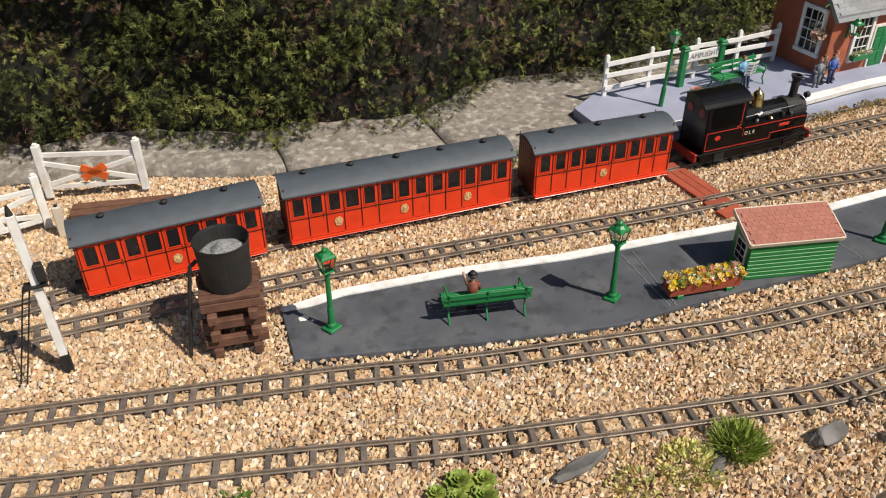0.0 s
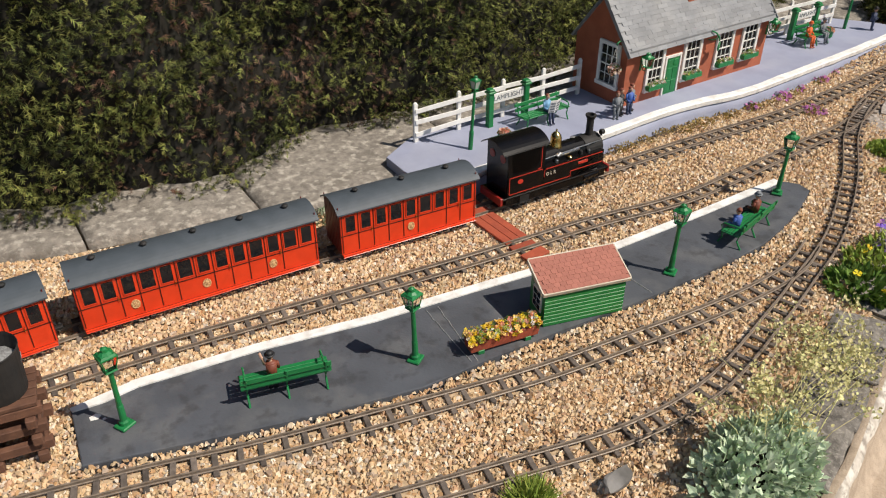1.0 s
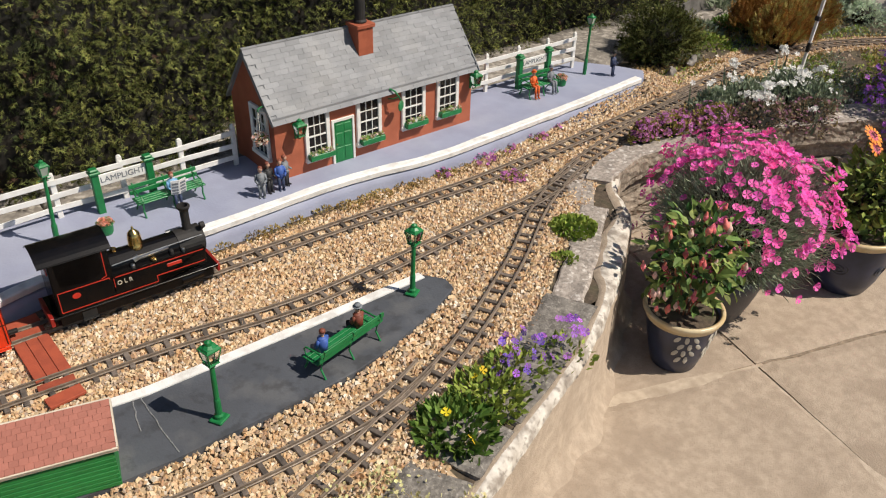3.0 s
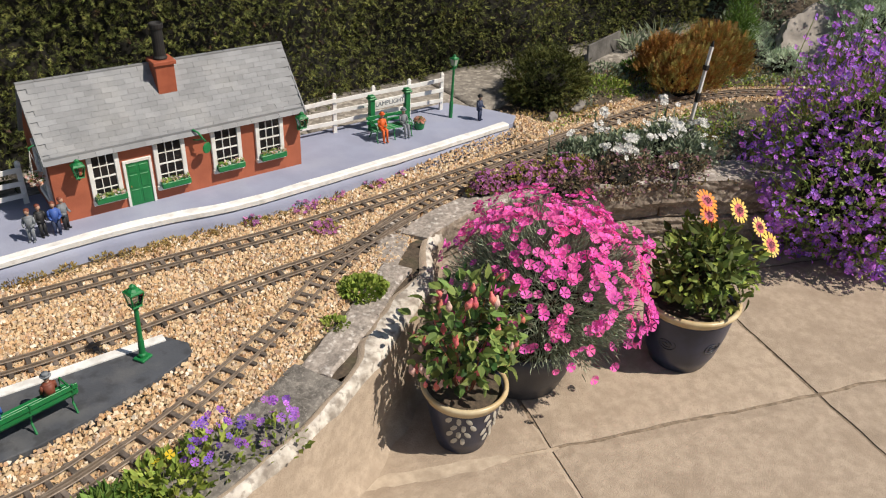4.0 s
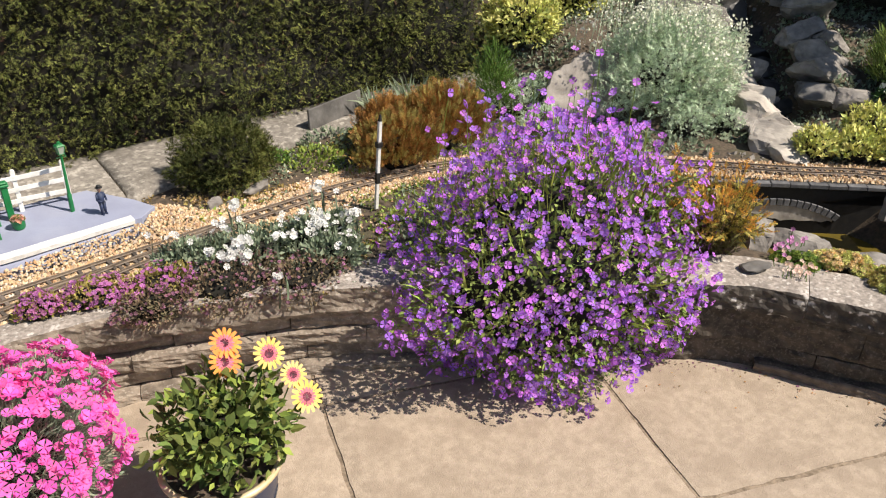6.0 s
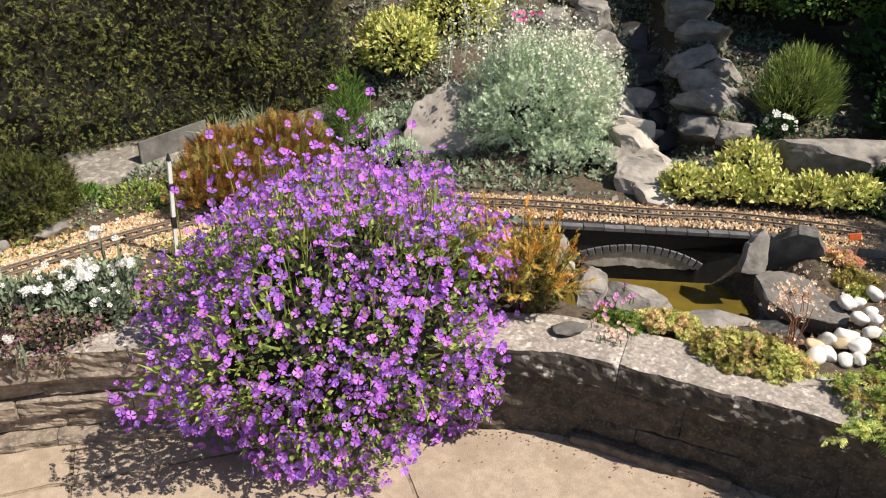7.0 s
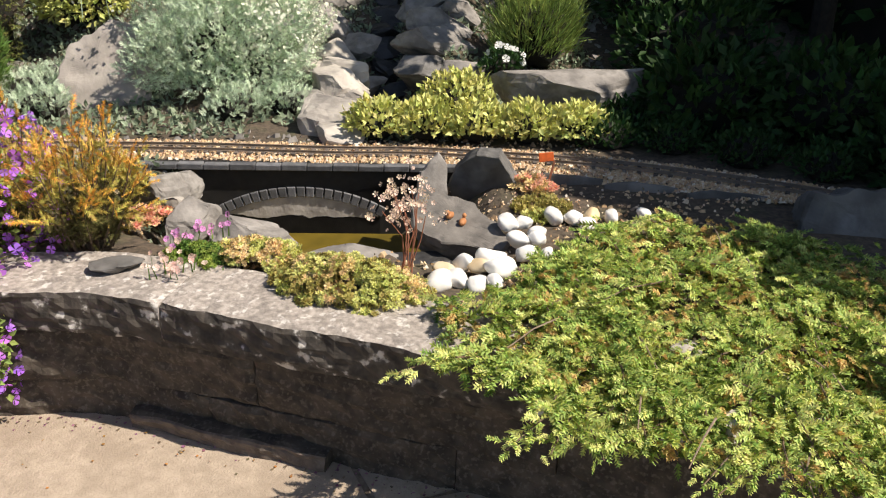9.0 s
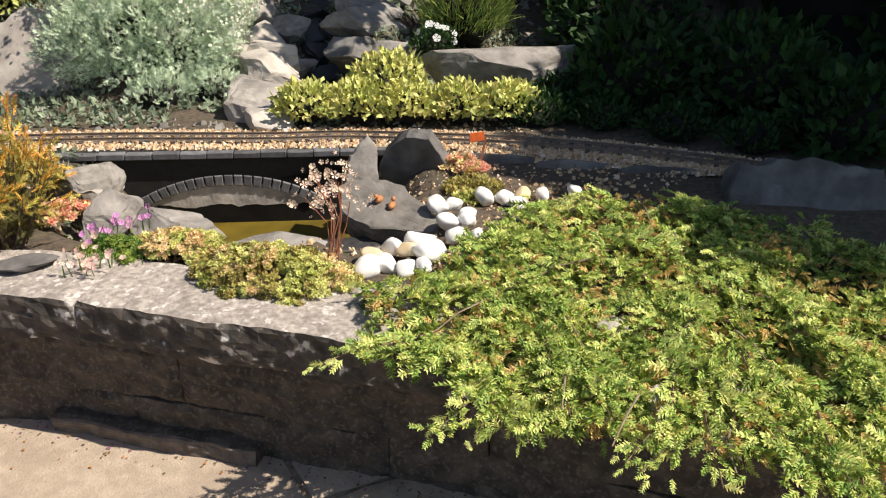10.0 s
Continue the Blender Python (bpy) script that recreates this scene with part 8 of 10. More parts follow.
p, o = dome(3900, PC, tuple(r * 1.06 for r in PR), -0.80, 0.70)
p[:, 2] = np.maximum(p[:, 2], PATIO_Z + 0.03)
blooms(pm, "flower", p + o * 0.012, jit(o * 1.0 + UP * 0.5 + np.array([-0.2, -0.3, 0]), 0.75), 0.0116 * (0.65 + 0.6 * rng.random(len(p))), "fl_purple", 4, 0.92, 0.28)
n = 460
p = np.array([4.95, 0.94, 0.30]) + rng.normal(0, 1, (n, 3)) * np.array([0.29, 0.22, 0.085])
p = p[((p[:, 0] - 4.95) / 0.43) ** 2 + ((p[:, 1] - 0.91) / 0.33) ** 2 < 1]
n = len(p)
p[:, 2] = np.abs(p[:, 2] - 0.30) + 0.42 - 0.9 * (((p[:, 0] - 4.95) / 0.9) ** 2 + ((p[:, 1] - 0.94) / 0.9) ** 2)
blooms(pm, "tall_flower", p, jit(np.tile([-0.2, -0.4, 0.8], (n, 1)), 0.5), 0.0112 * (0.8 + 0.5 * rng.random(n)), "fl_purple", 4, 0.92, 0.28)
bm = bmesh.new()
cyl(bm, (0, 0, -0.16), (0, 0, 0), 0.0016, 0.0012, 4)
stalk = part("flower_stalk", bm, M["leaf_light"], pm)
for k in range(0, n, 2):
    m_ = Matrix.Translation(Vector(p[k]) - pm.matrix_basis.translation) @ Matrix.Rotation(random.uniform(-0.2, 0.2), 4, "X") @ Matrix.Rotation(random.uniform(-0.2, 0.2), 4, "Y")
    if k:
        shared("flower_stalk", stalk.data, pm, m_)
    else:
        stalk.matrix_basis = m_
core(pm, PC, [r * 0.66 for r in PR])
# a trailing skirt where the wall turns
p, o = dome(900, (5.19, 0.61, -0.13), (0.10, 0.09, 0.14), -0.8, 0.4)
clump(pm, "trailing_growth", LEAF, p, jit(o, 0.7), jit(o + UP * 0.5, 0.5), 0.018 * (0.6 + 0.8 * rng.random(len(p))), M["leaf_fresh"])
p, o = dome(170, (5.19, 0.61, -0.13), (0.115, 0.10, 0.155), -0.8, 0.8)
blooms(pm, "flower", p, jit(o + UP * 0.4, 0.6), 0.0112 * (0.7 + 0.6 * rng.random(len(p))), "fl_purple", 4, 0.92, 0.28)
# fallen petals and the plant's own litter on the paving
n = 150
fx = 4.35 + 1.3 * rng.random(n)
fy = np.interp(fx, [4.3, 4.6, 5.1, 5.7], [0.95, 0.60, 0.50, 0.0]) + rng.normal(0, 0.05, n)
keep = far_from(edge_line, fx, fy) < 0.05 + 0.22 * rng.random(n) ** 2
fx, fy = fx[keep], fy[keep]
n = len(fx)
lit = raw("petal_litter", *scatter(ROUND, np.stack([fx, fy, np.full(n, PATIO_Z + 0.003)], 1), rand_dirs(n) * np.array([1, 1, 0.15]), np.tile(UP, (n, 1)), 0.0048 * (0.5 + rng.random(n))), M["leaf_rust"])
tagged(lit, "scatter of dry brown petals and bits on the paving", "litter", kind="stuff")
n = 900
k = rng.integers(int(np.argmax(edge_line[:, 0] > 4.35)), len(edge_line), n)
away = np.abs(rng.normal(0, 0.028, n)) - 0.02
q = edge_line[k] + np.stack([edge_dir[k][:, 1], -edge_dir[k][:, 0]], 1) * away[:, None]
spots = np.stack([q[:, 0], q[:, 1], np.full(n, PATIO_Z + 0.0015)], 1)
for name_, mt, sel in (("fallen_petals", "fl_thyme", slice(0, 450)), ("wall_litter", "leaf_brown", slice(450, 900))):
    m_ = len(spots[sel])
    bits = raw(name_, *scatter(ROUND, spots[sel], rand_dirs(m_) * np.array([1, 1, 0.2]), np.tile(UP, (m_, 1)) + rng.normal(0, 0.12, (m_, 3)), 0.0055 * (0.4 + rng.random(m_))), M[mt])
    tagged(bits, "faded fallen petals along the foot of the wall" if mt == "fl_thyme" else "brown leaf crumbs along the foot of the wall", "litter", kind="stuff")


# ---- pots ----
def pot(name, m, profile, label, glaze, rim=None, motif=False):
    t = thing(name, m, label, "plant pot", "patio pots")
    bm = bmesh.new()
    lathe(bm, profile + [(profile[-1][0] * 0.94, profile[-1][1]), (profile[-1][0] * 0.92, profile[-1][1] - 0.022)], 40)
    part("bowl", bm, M[glaze], t, smooth=True)
    top = profile[-1]
    if rim:
        bm = bmesh.new()
        lathe(bm, [(top[0] * 0.93, top[1] - 0.025), (top[0] * 0.97, top[1] - 0.025), (top[0] * 1.04, top[1] - 0.009), (top[0] * 1.07, top[1] - 0.004), (top[0] * 1.065, top[1] + 0.003), (top[0] * 1.0, top[1] + 0.006), (top[0] * 0.95, top[1] + 0.002), (top[0] * 0.93, top[1] - 0.022)], 40)
        part("rim", bm, M[rim], t, "cream unglazed rim", True)
    bm = bmesh.new()
    lathe(bm, [(0.001, top[1] - 0.012), (top[0] * 0.95, top[1] - 0.014), (top[0] * 0.94, top[1] - 0.03), (0.001, top[1] - 0.03)], 30)
    part("compost", bm, M["soil"], t)
    return t


fp = pot("fuchsia_pot", pose(3.028, 0.868, PATIO_Z), [(0.060, 0), (0.066, 0.004), (0.078, 0.05), (0.092, 0.11), (0.103, 0.165), (0.106, 0.186)], "dark blue glazed pot with a cream rim and white leaf motif", "pot_blue", "pot_cream")
for a0 in (-1.35, -2.35, 0.0):
    for k in range(11):
        row, c = divmod(k, 3)
        ang, z = a0 + (c - 1) * 0.26 + (0.13 if row % 2 else 0), 0.145 - row * 0.027
        r = 0.0795 + (z - 0.05) * 0.205 + 0.0015
        bm = bmesh.new()
        ball(bm, (0, 0, 0), 0.0080, (0.8, 0.18, 1.5), 2)
        bmesh.ops.transform(bm, matrix=Matrix.Translation((r * math.cos(ang), r * math.sin(ang), z)) @ Matrix.Rotation(ang + math.pi / 2, 4, "Z") @ Matrix.Rotation((c - 1) * -0.7, 4, "Y"), verts=bm.verts)
        part("motif_leaf", bm, M["pot_white"], fp)
dp = pot("daisy_pot", pose(3.795, 0.772, PATIO_Z), [(0.078, 0), (0.086, 0.004), (0.105, 0.05), (0.122, 0.12), (0.132, 0.19), (0.137, 0.222)], "dark blue glazed pot with cream rim and carved swirl", "pot_blue", "pot_cream")
for a0, rr in ((-1.75, 0.030), (-0.6, 0.03), (-2.9, 0.03)):
    bm = bmesh.new()
    sp = []
    for k in range(40):
        q = k / 39 * 4.2 * math.pi
        rad = rr * (0.12 + 0.88 * k / 39)
        z = 0.115 + rad * math.sin(q) * 0.8
        ang = a0 + rad * math.cos(q) / 0.121
        r = float(np.interp(z, [0.05, 0.12, 0.19], [0.105, 0.122, 0.132])) + 0.0008
        sp.append((r * math.cos(ang), r * math.sin(ang), z))
    tube(bm, sp, 0.0014, 5)
    part("swirl", bm, M["pot_grey"], dp)
pp = pot("pinks_pot", pose(3.330, 0.985, PATIO_Z), [(0.115, 0), (0.125, 0.004), (0.145, 0.06), (0.165, 0.13), (0.172, 0.175)], "wide dark grey bowl under a dome of pinks", "pot_grey")

# pinks: a dome of grey-green blades with flowers all over
pk = thing("pink_carnations", pose(3.335, 0.965, -0.12), "dome of bright pink carnations over grey-green foliage in a bowl", "flowering plant", "garden plants")
KC, KR = (3.365, 0.955, -0.015), (0.245, 0.245, 0.240)
p, o = dome(17000, KC, KR, -0.45, 0.5)
clump(pk, "foliage", BLADE, p - o * 0.015, jit(o + UP * 0.25, 0.35), rand_dirs(len(p)), 0.034 * (0.6 + 0.7 * rng.random(len(p))), M["leaf_pinks"])
p, o = dome(1400, KC, tuple(r * 1.08 for r in KR), -0.36, 0.95)
weight = rng.random(len(p)) < 0.16 + 0.84 * smooth01(o[:, 2] * 1.0 + o[:, 0] * 0.45 + 0.12)
p, o = p[weight], o[weight]
for k in range(4):
    blooms(pk, "flower", p[k::4] + o[k::4] * (0.004 * k), jit(o[k::4] * 1.1 + UP * 0.4, 0.36), 0.0148 * (0.75 + 0.45 * rng.random(len(p[k::4]))), "fl_pink", 5, 0.96, 0.18 + 0.08 * k, 0.14)
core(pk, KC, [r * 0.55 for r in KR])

# fuchsia
fu = thing("fuchsia", pose(3.028, 0.868, -0.125), "fuchsia with hanging red and cream buds in a blue pot", "flowering plant", "garden plants")
FC, FR = (3.03, 0.865, 0.035), (0.135, 0.125, 0.165)
p, o = dome(330, FC, FR, -0.75, 0.30)
clump(fu, "foliage", OVATE, p, jit(o + UP * -0.05, 0.55), jit(o * 0.8 + UP * 0.8, 0.4), 0.036 * (0.5 + 0.8 * rng.random(len(p))), M["leaf_fuchsia"])
p, o = dome(150, FC, FR, -0.6, 0.25)
clump(fu, "dark_foliage", OVATE, p, jit(o, 0.6), jit(o + UP * 0.5, 0.5), 0.03 * (0.6 + 0.6 * rng.random(len(p))), M["leaf_dark"])
p, o = dome(52, FC, tuple(r * 1.06 for r in FR), -0.6, 0.75)
bud_mesh = {}
for k, q in enumerate(local(fu, p)):
    key = "cream_bud" if k % 3 == 0 else "red_bud"
    m_ = Matrix.Translation(Vector(q)) @ Matrix.Rotation(random.uniform(-0.3, 0.3), 4, "X") @ Matrix.Rotation(random.uniform(-0.3, 0.3), 4, "Y") @ Matrix.Scale(random.uniform(0.6, 0.95), 4)
    if key not in bud_mesh:
        bm = bmesh.new()
        cyl(bm, (0, 0, 0), (0, 0, -0.016), 0.0030, 0.0075, 8)
        ball(bm, (0, 0, -0.021), 0.0098, (1, 1, 1.25), 2)
        cyl(bm, (0, 0, -0.028), (0, 0, -0.040), 0.006, 0.0015, 7)
        ob = part(key, bm, M["fl_palepink" if k % 3 == 0 else "fl_bud"], fu)
        ob.matrix_basis = m_
        bud_mesh[key] = ob.data
    else:
        shared(key, bud_mesh[key], fu, m_)
for k in range(12):
    a = k * 0.53
    bm = bmesh.new()
    tube(bm, [(0.02 * math.cos(a), 0.02 * math.sin(a), -0.002), (0.05 * math.cos(a), 0.05 * math.sin(a), 0.10), (0.10 * math.cos(a), 0.09 * math.sin(a), 0.20 + 0.03 * math.sin(k))], 0.0026, 5, 0.5)
    part("stem", bm, M["stem_red"], fu)

# osteospermum
da = thing("orange_daisies", pose(3.795, 0.772, -0.09), "leafy plant with orange and yellow daisies in a blue pot", "flowering plant", "garden plants")
DC, DR = (3.815, 0.765, 0.015), (0.160, 0.145, 0.130)
p, o = dome(820, DC, DR, -0.85, 0.12)
clump(da, "foliage", OVATE, p, jit(o * 0.8 + UP * 0.5, 0.8), jit(o + UP * 0.6, 0.8), 0.036 * (0.45 + 0.8 * rng.random(len(p))), M["leaf_daisy"])
p, o = dome(220, DC, DR, -0.5, 0.6)
clump(da, "pale_foliage", LEAF, p, jit(o + UP * -0.1, 0.6), jit(o + UP * 0.9, 0.4), 0.03 * (0.5 + 0.8 * rng.random(len(p))), M["leaf_light"])
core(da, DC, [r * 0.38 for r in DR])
for x, y, z, m_, s_ in ((3.868, 0.842, 0.188, "fl_orange", 0.040), (3.852, 0.815, 0.158, "fl_orange", 0.040), (3.946, 0.782, 0.162, "fl_gold", 0.041), (3.975, 0.722, 0.126, "fl_gold", 0.034), (3.985, 0.680, 0.085, "fl_gold", 0.041)):
    c = np.array([[x, y, z]])
    fc = np.array([[-0.25, -0.62, 0.72]])
    fc = fc + rng.normal(0, 0.12, (1, 3))
    clump(da, "daisy", daisy(), c, np.array([[1.0, 0.1, 0.0]]), fc, np.array([s_]), M[m_])
    clump(da, "petal_base", daisy(), c + 0.0015 * unit(fc), np.array([[1.0, 0.1, 0.0]]), fc, np.array([s_ * 0.56]), M["fl_rose"])
    blooms(da, "daisy_centre", c + 0.003 * unit(fc), fc, np.array([s_ * 0.26]), "fl_core", 10, 1.0, 0.3)
    bm = bmesh.new()
    q = Vector((x, y, z)) - da.matrix_basis.translation
    tube(bm, [q - Vector((-0.004, -0.008, 0.008)), q + Vector((-0.03, 0.0, -0.06)), (q.x * 0.5, q.y * 0.5, 0.09)], 0.0018, 5)
    part("stalk", bm, M["leaf_mid"], da)


# ---- small plants in the yard ----
def tuft(name, label, x, y, r, h, material, n, flowers=None, fl_n=0, fl_size=0.008, shape=BLADE, petals=5, up=0.9, size=None, z=0.0):
    th = thing(name, pose(x, y, z), label, "plant", "garden plants")
    a, d = rng.random(n) * 6.283, np.sqrt(rng.random(n)) * r
    p = np.stack([x + d * np.cos(a), y + d * np.sin(a), z + h * 0.55 * rng.random(n) * (1 - (d / r) ** 2)], 1)
    g = np.stack([np.cos(a) * d / r, np.sin(a) * d / r, np.full(n, up)], 1)
    clump(th, "foliage", shape, p, jit(g, 0.35), rand_dirs(n, 0.6 if shape is not BLADE else 0), (size or h * 0.75) * (0.5 + 0.7 * rng.random(n)), M[material])
    if flowers:
        a, d = rng.random(fl_n) * 6.283, np.sqrt(rng.random(fl_n)) * r
        p = np.stack([x + d * np.cos(a), y + d * np.sin(a), z + h * (0.55 + 0.5 * rng.random(fl_n)) * (1 - 0.5 * (d / r) ** 2)], 1)
        blooms(th, "flower", p, jit(np.tile([-0.1, -0.4, 0.8], (fl_n, 1)), 0.5), fl_size * (0.7 + 0.6 * rng.random(fl_n)), flowers, petals)
    return th


tuft("grass_tuft", "bright green mossy tuft in the gravel", 1.015, 0.765, 0.036, 0.050, "leaf_light", 700, z=0)
tuft("yellow_stonecrop", "yellow-green stonecrop trailing in the gravel", 0.910, 0.765, 0.055, 0.030, "leaf_yellow", 420, shape=LEAF, size=0.012)
tuft("yellow_stonecrop", "yellow-green stonecrop trailing in the gravel", 0.790, 0.740, 0.07, 0.025, "leaf_yellow", 260, shape=LEAF, size=0.012)
tuft("dry_tuft", "sparse dry grass blades in the gravel", 0.830, 0.775, 0.06, 0.05, "grass_dry", 60)
tuft("small_weed", "small green weed in the gravel", 0.155, 1.015, 0.035, 0.02, "leaf_mid", 90, shape=LEAF, size=0.014)


def rosette(x, y, r, label):
    th = thing("houseleek", pose(x, y, 0.004), label, "succulent", "houseleeks")
    for ring, (k, tilt, ln) in enumerate(((9, 0.35, 1.0), (8, 0.75, 0.8), (6, 1.25, 0.55), (4, 2.2, 0.35))):
        a = np.arange(k) * 6.283 / k + ring * 0.4
        g = np.stack([np.cos(a), np.sin(a), np.full(k, tilt)], 1)
        clump(th, "leaf_ring", ROUND, np.tile([x, y, 0.006 + ring * 0.003], (k, 1)), g, np.stack([-np.cos(a) * tilt, -np.sin(a) * tilt, np.ones(k)], 1), np.full(k, r * ln), M["leaf_light"])


for x, y, r in ((0.520, 0.895, 0.030), (0.560, 0.880, 0.026), (0.500, 0.865, 0.024), (0.545, 0.850, 0.028), (0.475, 0.89, 0.02)):
    rosette(x, y, r, "green houseleek rosette growing in the gravel")

silver = bush("silver_shrub", "silver-leaved shrub with cream flower heads on long stalks by the kerb", (1.42, 0.575, 0.025), (0.135, 0.09, 0.075), "leaf_silver", 1900, 0.024, LEAF, -0.1, 0.45, 0.8)
n = 34
tip = np.stack([1.62 + 0.14 * rng.normal(size=n), 0.62 + 0.06 * rng.normal(size=n), 0.10 + 0.07 * rng.random(n)], 1)
for k in range(n):
    bm = bmesh.new()
    a = Vector((random.uniform(-0.08, 0.10), random.uniform(-0.05, 0.05), 0.02))
    b = Vector(tip[k]) - silver.matrix_basis.translation
    tube(bm, [a, a.lerp(b, 0.5) + Vector((0, 0, 0.03)), b], 0.0010, 4, 0.7)
    part("stalk", bm, M["leaf_cream"], silver)
    q = tip[k] + rng.normal(0, 1, (44, 3)) * np.array([0.014, 0.014, 0.008])
    clump(silver, "flower_head", ROUND, q, rand_dirs(44, 0.8), rand_dirs(44, 0.8), 0.0080 * (0.7 + 0.5 * rng.random(44)), M["leaf_cream"])
n = 800
p = np.stack([rng.normal(1.83, 0.07, n), rng.normal(0.70, 0.06, n), 0.01 + 0.05 * rng.random(n)], 1)
pale = thing("pale_stonecrop", pose(1.83, 0.70, 0), "pale cream stonecrop flowers sprawling over the gravel", "plant", "garden plants")
clump(pale, "flower_head_growth", ROUND, p, rand_dirs(n, 0.8), rand_dirs(n, 0.8), 0.0088 * (0.6 + 0.7 * rng.random(n)), M["leaf_cream"])
clump(pale, "stalk_growth", STALK, p[::2] - np.array([0, 0, 0.03]), rand_dirs(n // 2, 1.5), rand_dirs(n // 2), 0.045, M["grass_dry"])
tuft("purple_bellflower", "purple bellflower leaning over the kerb", 2.375, 0.865, 0.075, 0.11, "leaf_light", 130, "fl_violet", 30, 0.0090, LEAF, 5, size=0.025)
tuft("purple_bellflower", "purple bellflower leaning over the kerb", 2.50, 0.835, 0.06, 0.12, "leaf_light", 60, "fl_purple", 18, 0.0090, LEAF, 5, size=0.022)
tuft("yellow_poppy", "leafy green plant with a few yellow flowers", 2.15, 0.815, 0.085, 0.06, "leaf_mid", 420, "fl_yellow", 2, 0.015, LEAF, 4, size=0.03)
tuft("yellow_poppy", "leafy green plant with a few yellow flowers", 2.27, 0.850, 0.085, 0.06, "leaf_light", 380, "fl_yellow", 2, 0.012, LEAF, 4, size=0.026)
tuft("green_stonecrop", "light green stonecrop clump beside the kerb", 2.945, 1.225, 0.062, 0.045, "leaf_light", 520, shape=ROUND, size=0.017)
tuft("green_stonecrop", "light green stonecrop beside the kerb", 2.80, 1.13, 0.035, 0.02, "leaf_light", 110, shape=ROUND, size=0.012)
for x, y, r, k in ((3.02, 1.742, 0.06, 60), (3.13, 1.745, 0.055, 40), (3.30, 1.752, 0.05, 40), (3.02, 1.565, 0.045, 44), (2.86, 1.728, 0.04, 14), (3.42, 1.768, 0.035, 20)):
    tuft("creeping_thyme", "low mat of pink-purple creeping thyme by the platform", x, y, r, 0.022, "leaf_olive", 260, "fl_heath", k, 0.006, LEAF, 5, size=0.010)
for x in np.arange(2.02, 2.95, 0.075):
    tuft("dry_moss", "dry golden moss along the platform foot", float(x) + random.uniform(-0.02, 0.02), 1.735 + random.uniform(-0.006, 0.006) + (0.01 if x < 2.4 else -0.005), 0.034, 0.020, "grass_dry", 150, shape=LEAF, size=0.010)
tuft("edge_weed", "small grey-green weed by the stone ledge", 1.16, 1.90, 0.05, 0.03, "leaf_greyblue", 170, shape=LEAF, size=0.016)
tuft("edge_weed", "small grey-green weed by the stone ledge", 1.24, 1.86, 0.035, 0.022, "leaf_greyblue", 90, shape=LEAF, size=0.014)

# ---- planting beyond the station ----
con = bush("dwarf_conifer", "dark green dwarf conifer at the end of the platform", (4.36, 2.03, 0.075), (0.175, 0.15, 0.145), "hedge", 2600, 0.040, PLUME, -0.35, 0.6, 0.4)
for x, y, rx, ry in ((3.72, 1.47, 0.10, 0.055), (3.90, 1.42, 0.11, 0.07), (3.58, 1.485, 0.06, 0.035)):
    hb_ = bush("pink_heath", "low cushion of mauve-pink heath flowers", (x, y, 0.02), (rx, ry, 0.06), "leaf_olive", 700, 0.014, LEAF, -0.05, 0.6, 0.8)
    p, o = dome(230, (x, y, 0.026), (rx * 1.03, ry * 1.03, 0.062), 0.0, 0.9)
    blooms(hb_, "flower", p, jit(o + UP * 0.6, 0.4), 0.0062 * (0.7 + 0.6 * rng.random(len(p))), "fl_heath", 5)
for x, y, rx, ry, rz in ((4.08, 1.33, 0.17, 0.10, 0.09), (4.28, 1.24, 0.14, 0.08, 0.08), (3.86, 1.36, 0.12, 0.06, 0.06)):
    hb_ = bush("brown_thyme", "spent brownish-purple thyme tumbling over the wall", (x, y, 0.0), (rx, ry, rz), "leaf_brown", 1700, 0.013, LEAF, -0.5, 0.6, 0.4)
    p, o = dome(150, (x, y, 0.006), (rx * 1.03, ry * 1.03, rz * 1.04), -0.3, 0.9)
    blooms(hb_, "flower", p, jit(o + UP * 0.6, 0.4), 0.0050 * (0.7 + 0.6 * rng.random(len(p))), "fl_thyme", 5)
for x, y, rx, ry, k in ((4.18, 1.46, 0.17, 0.10, 26), (4.42, 1.42, 0.14, 0.09, 30), (4.38, 1.28, 0.12, 0.07, 24), (4.02, 1.50, 0.12, 0.05, 10)):
    wf = bush("white_rockcress", "grey-green cushion plant dotted with white flowers", (x, y, 0.02), (rx, ry, 0.075), "leaf_greyblue", 1100, 0.020, LEAF, -0.1, 0.5, 0.6)
    p, o = dome(k, (x, y, 0.035), (rx * 1.02, ry * 1.02, 0.088), 0.1, 0.9)
    p, o = p[::2], o[::2]
    blooms(wf, "flower", p, jit(o + UP * 0.8, 0.4), 0.010 * (0.7 + 0.6 * rng.random(len(p))), "fl_white", 5)
    n = 5
    q = np.array([x, y, 0.02]) + rng.normal(0, 1, (n, 3)) * np.array([rx * 0.6, ry * 0.6, 0])
    q[:, 2] = 0.10 + 0.06 * rng.random(n)
    blooms(wf, "tall_flower", q, jit(np.tile([-0.2, -0.4, 0.8], (n, 1)), 0.4), 0.011, "fl_white", 5)
    clump(wf, "stalk_growth", BLADE, q - np.array([0, 0, 0.09]), jit(np.tile(UP, (n, 1)), 0.1), rand_dirs(n), 0.09, M["leaf_greyblue"])


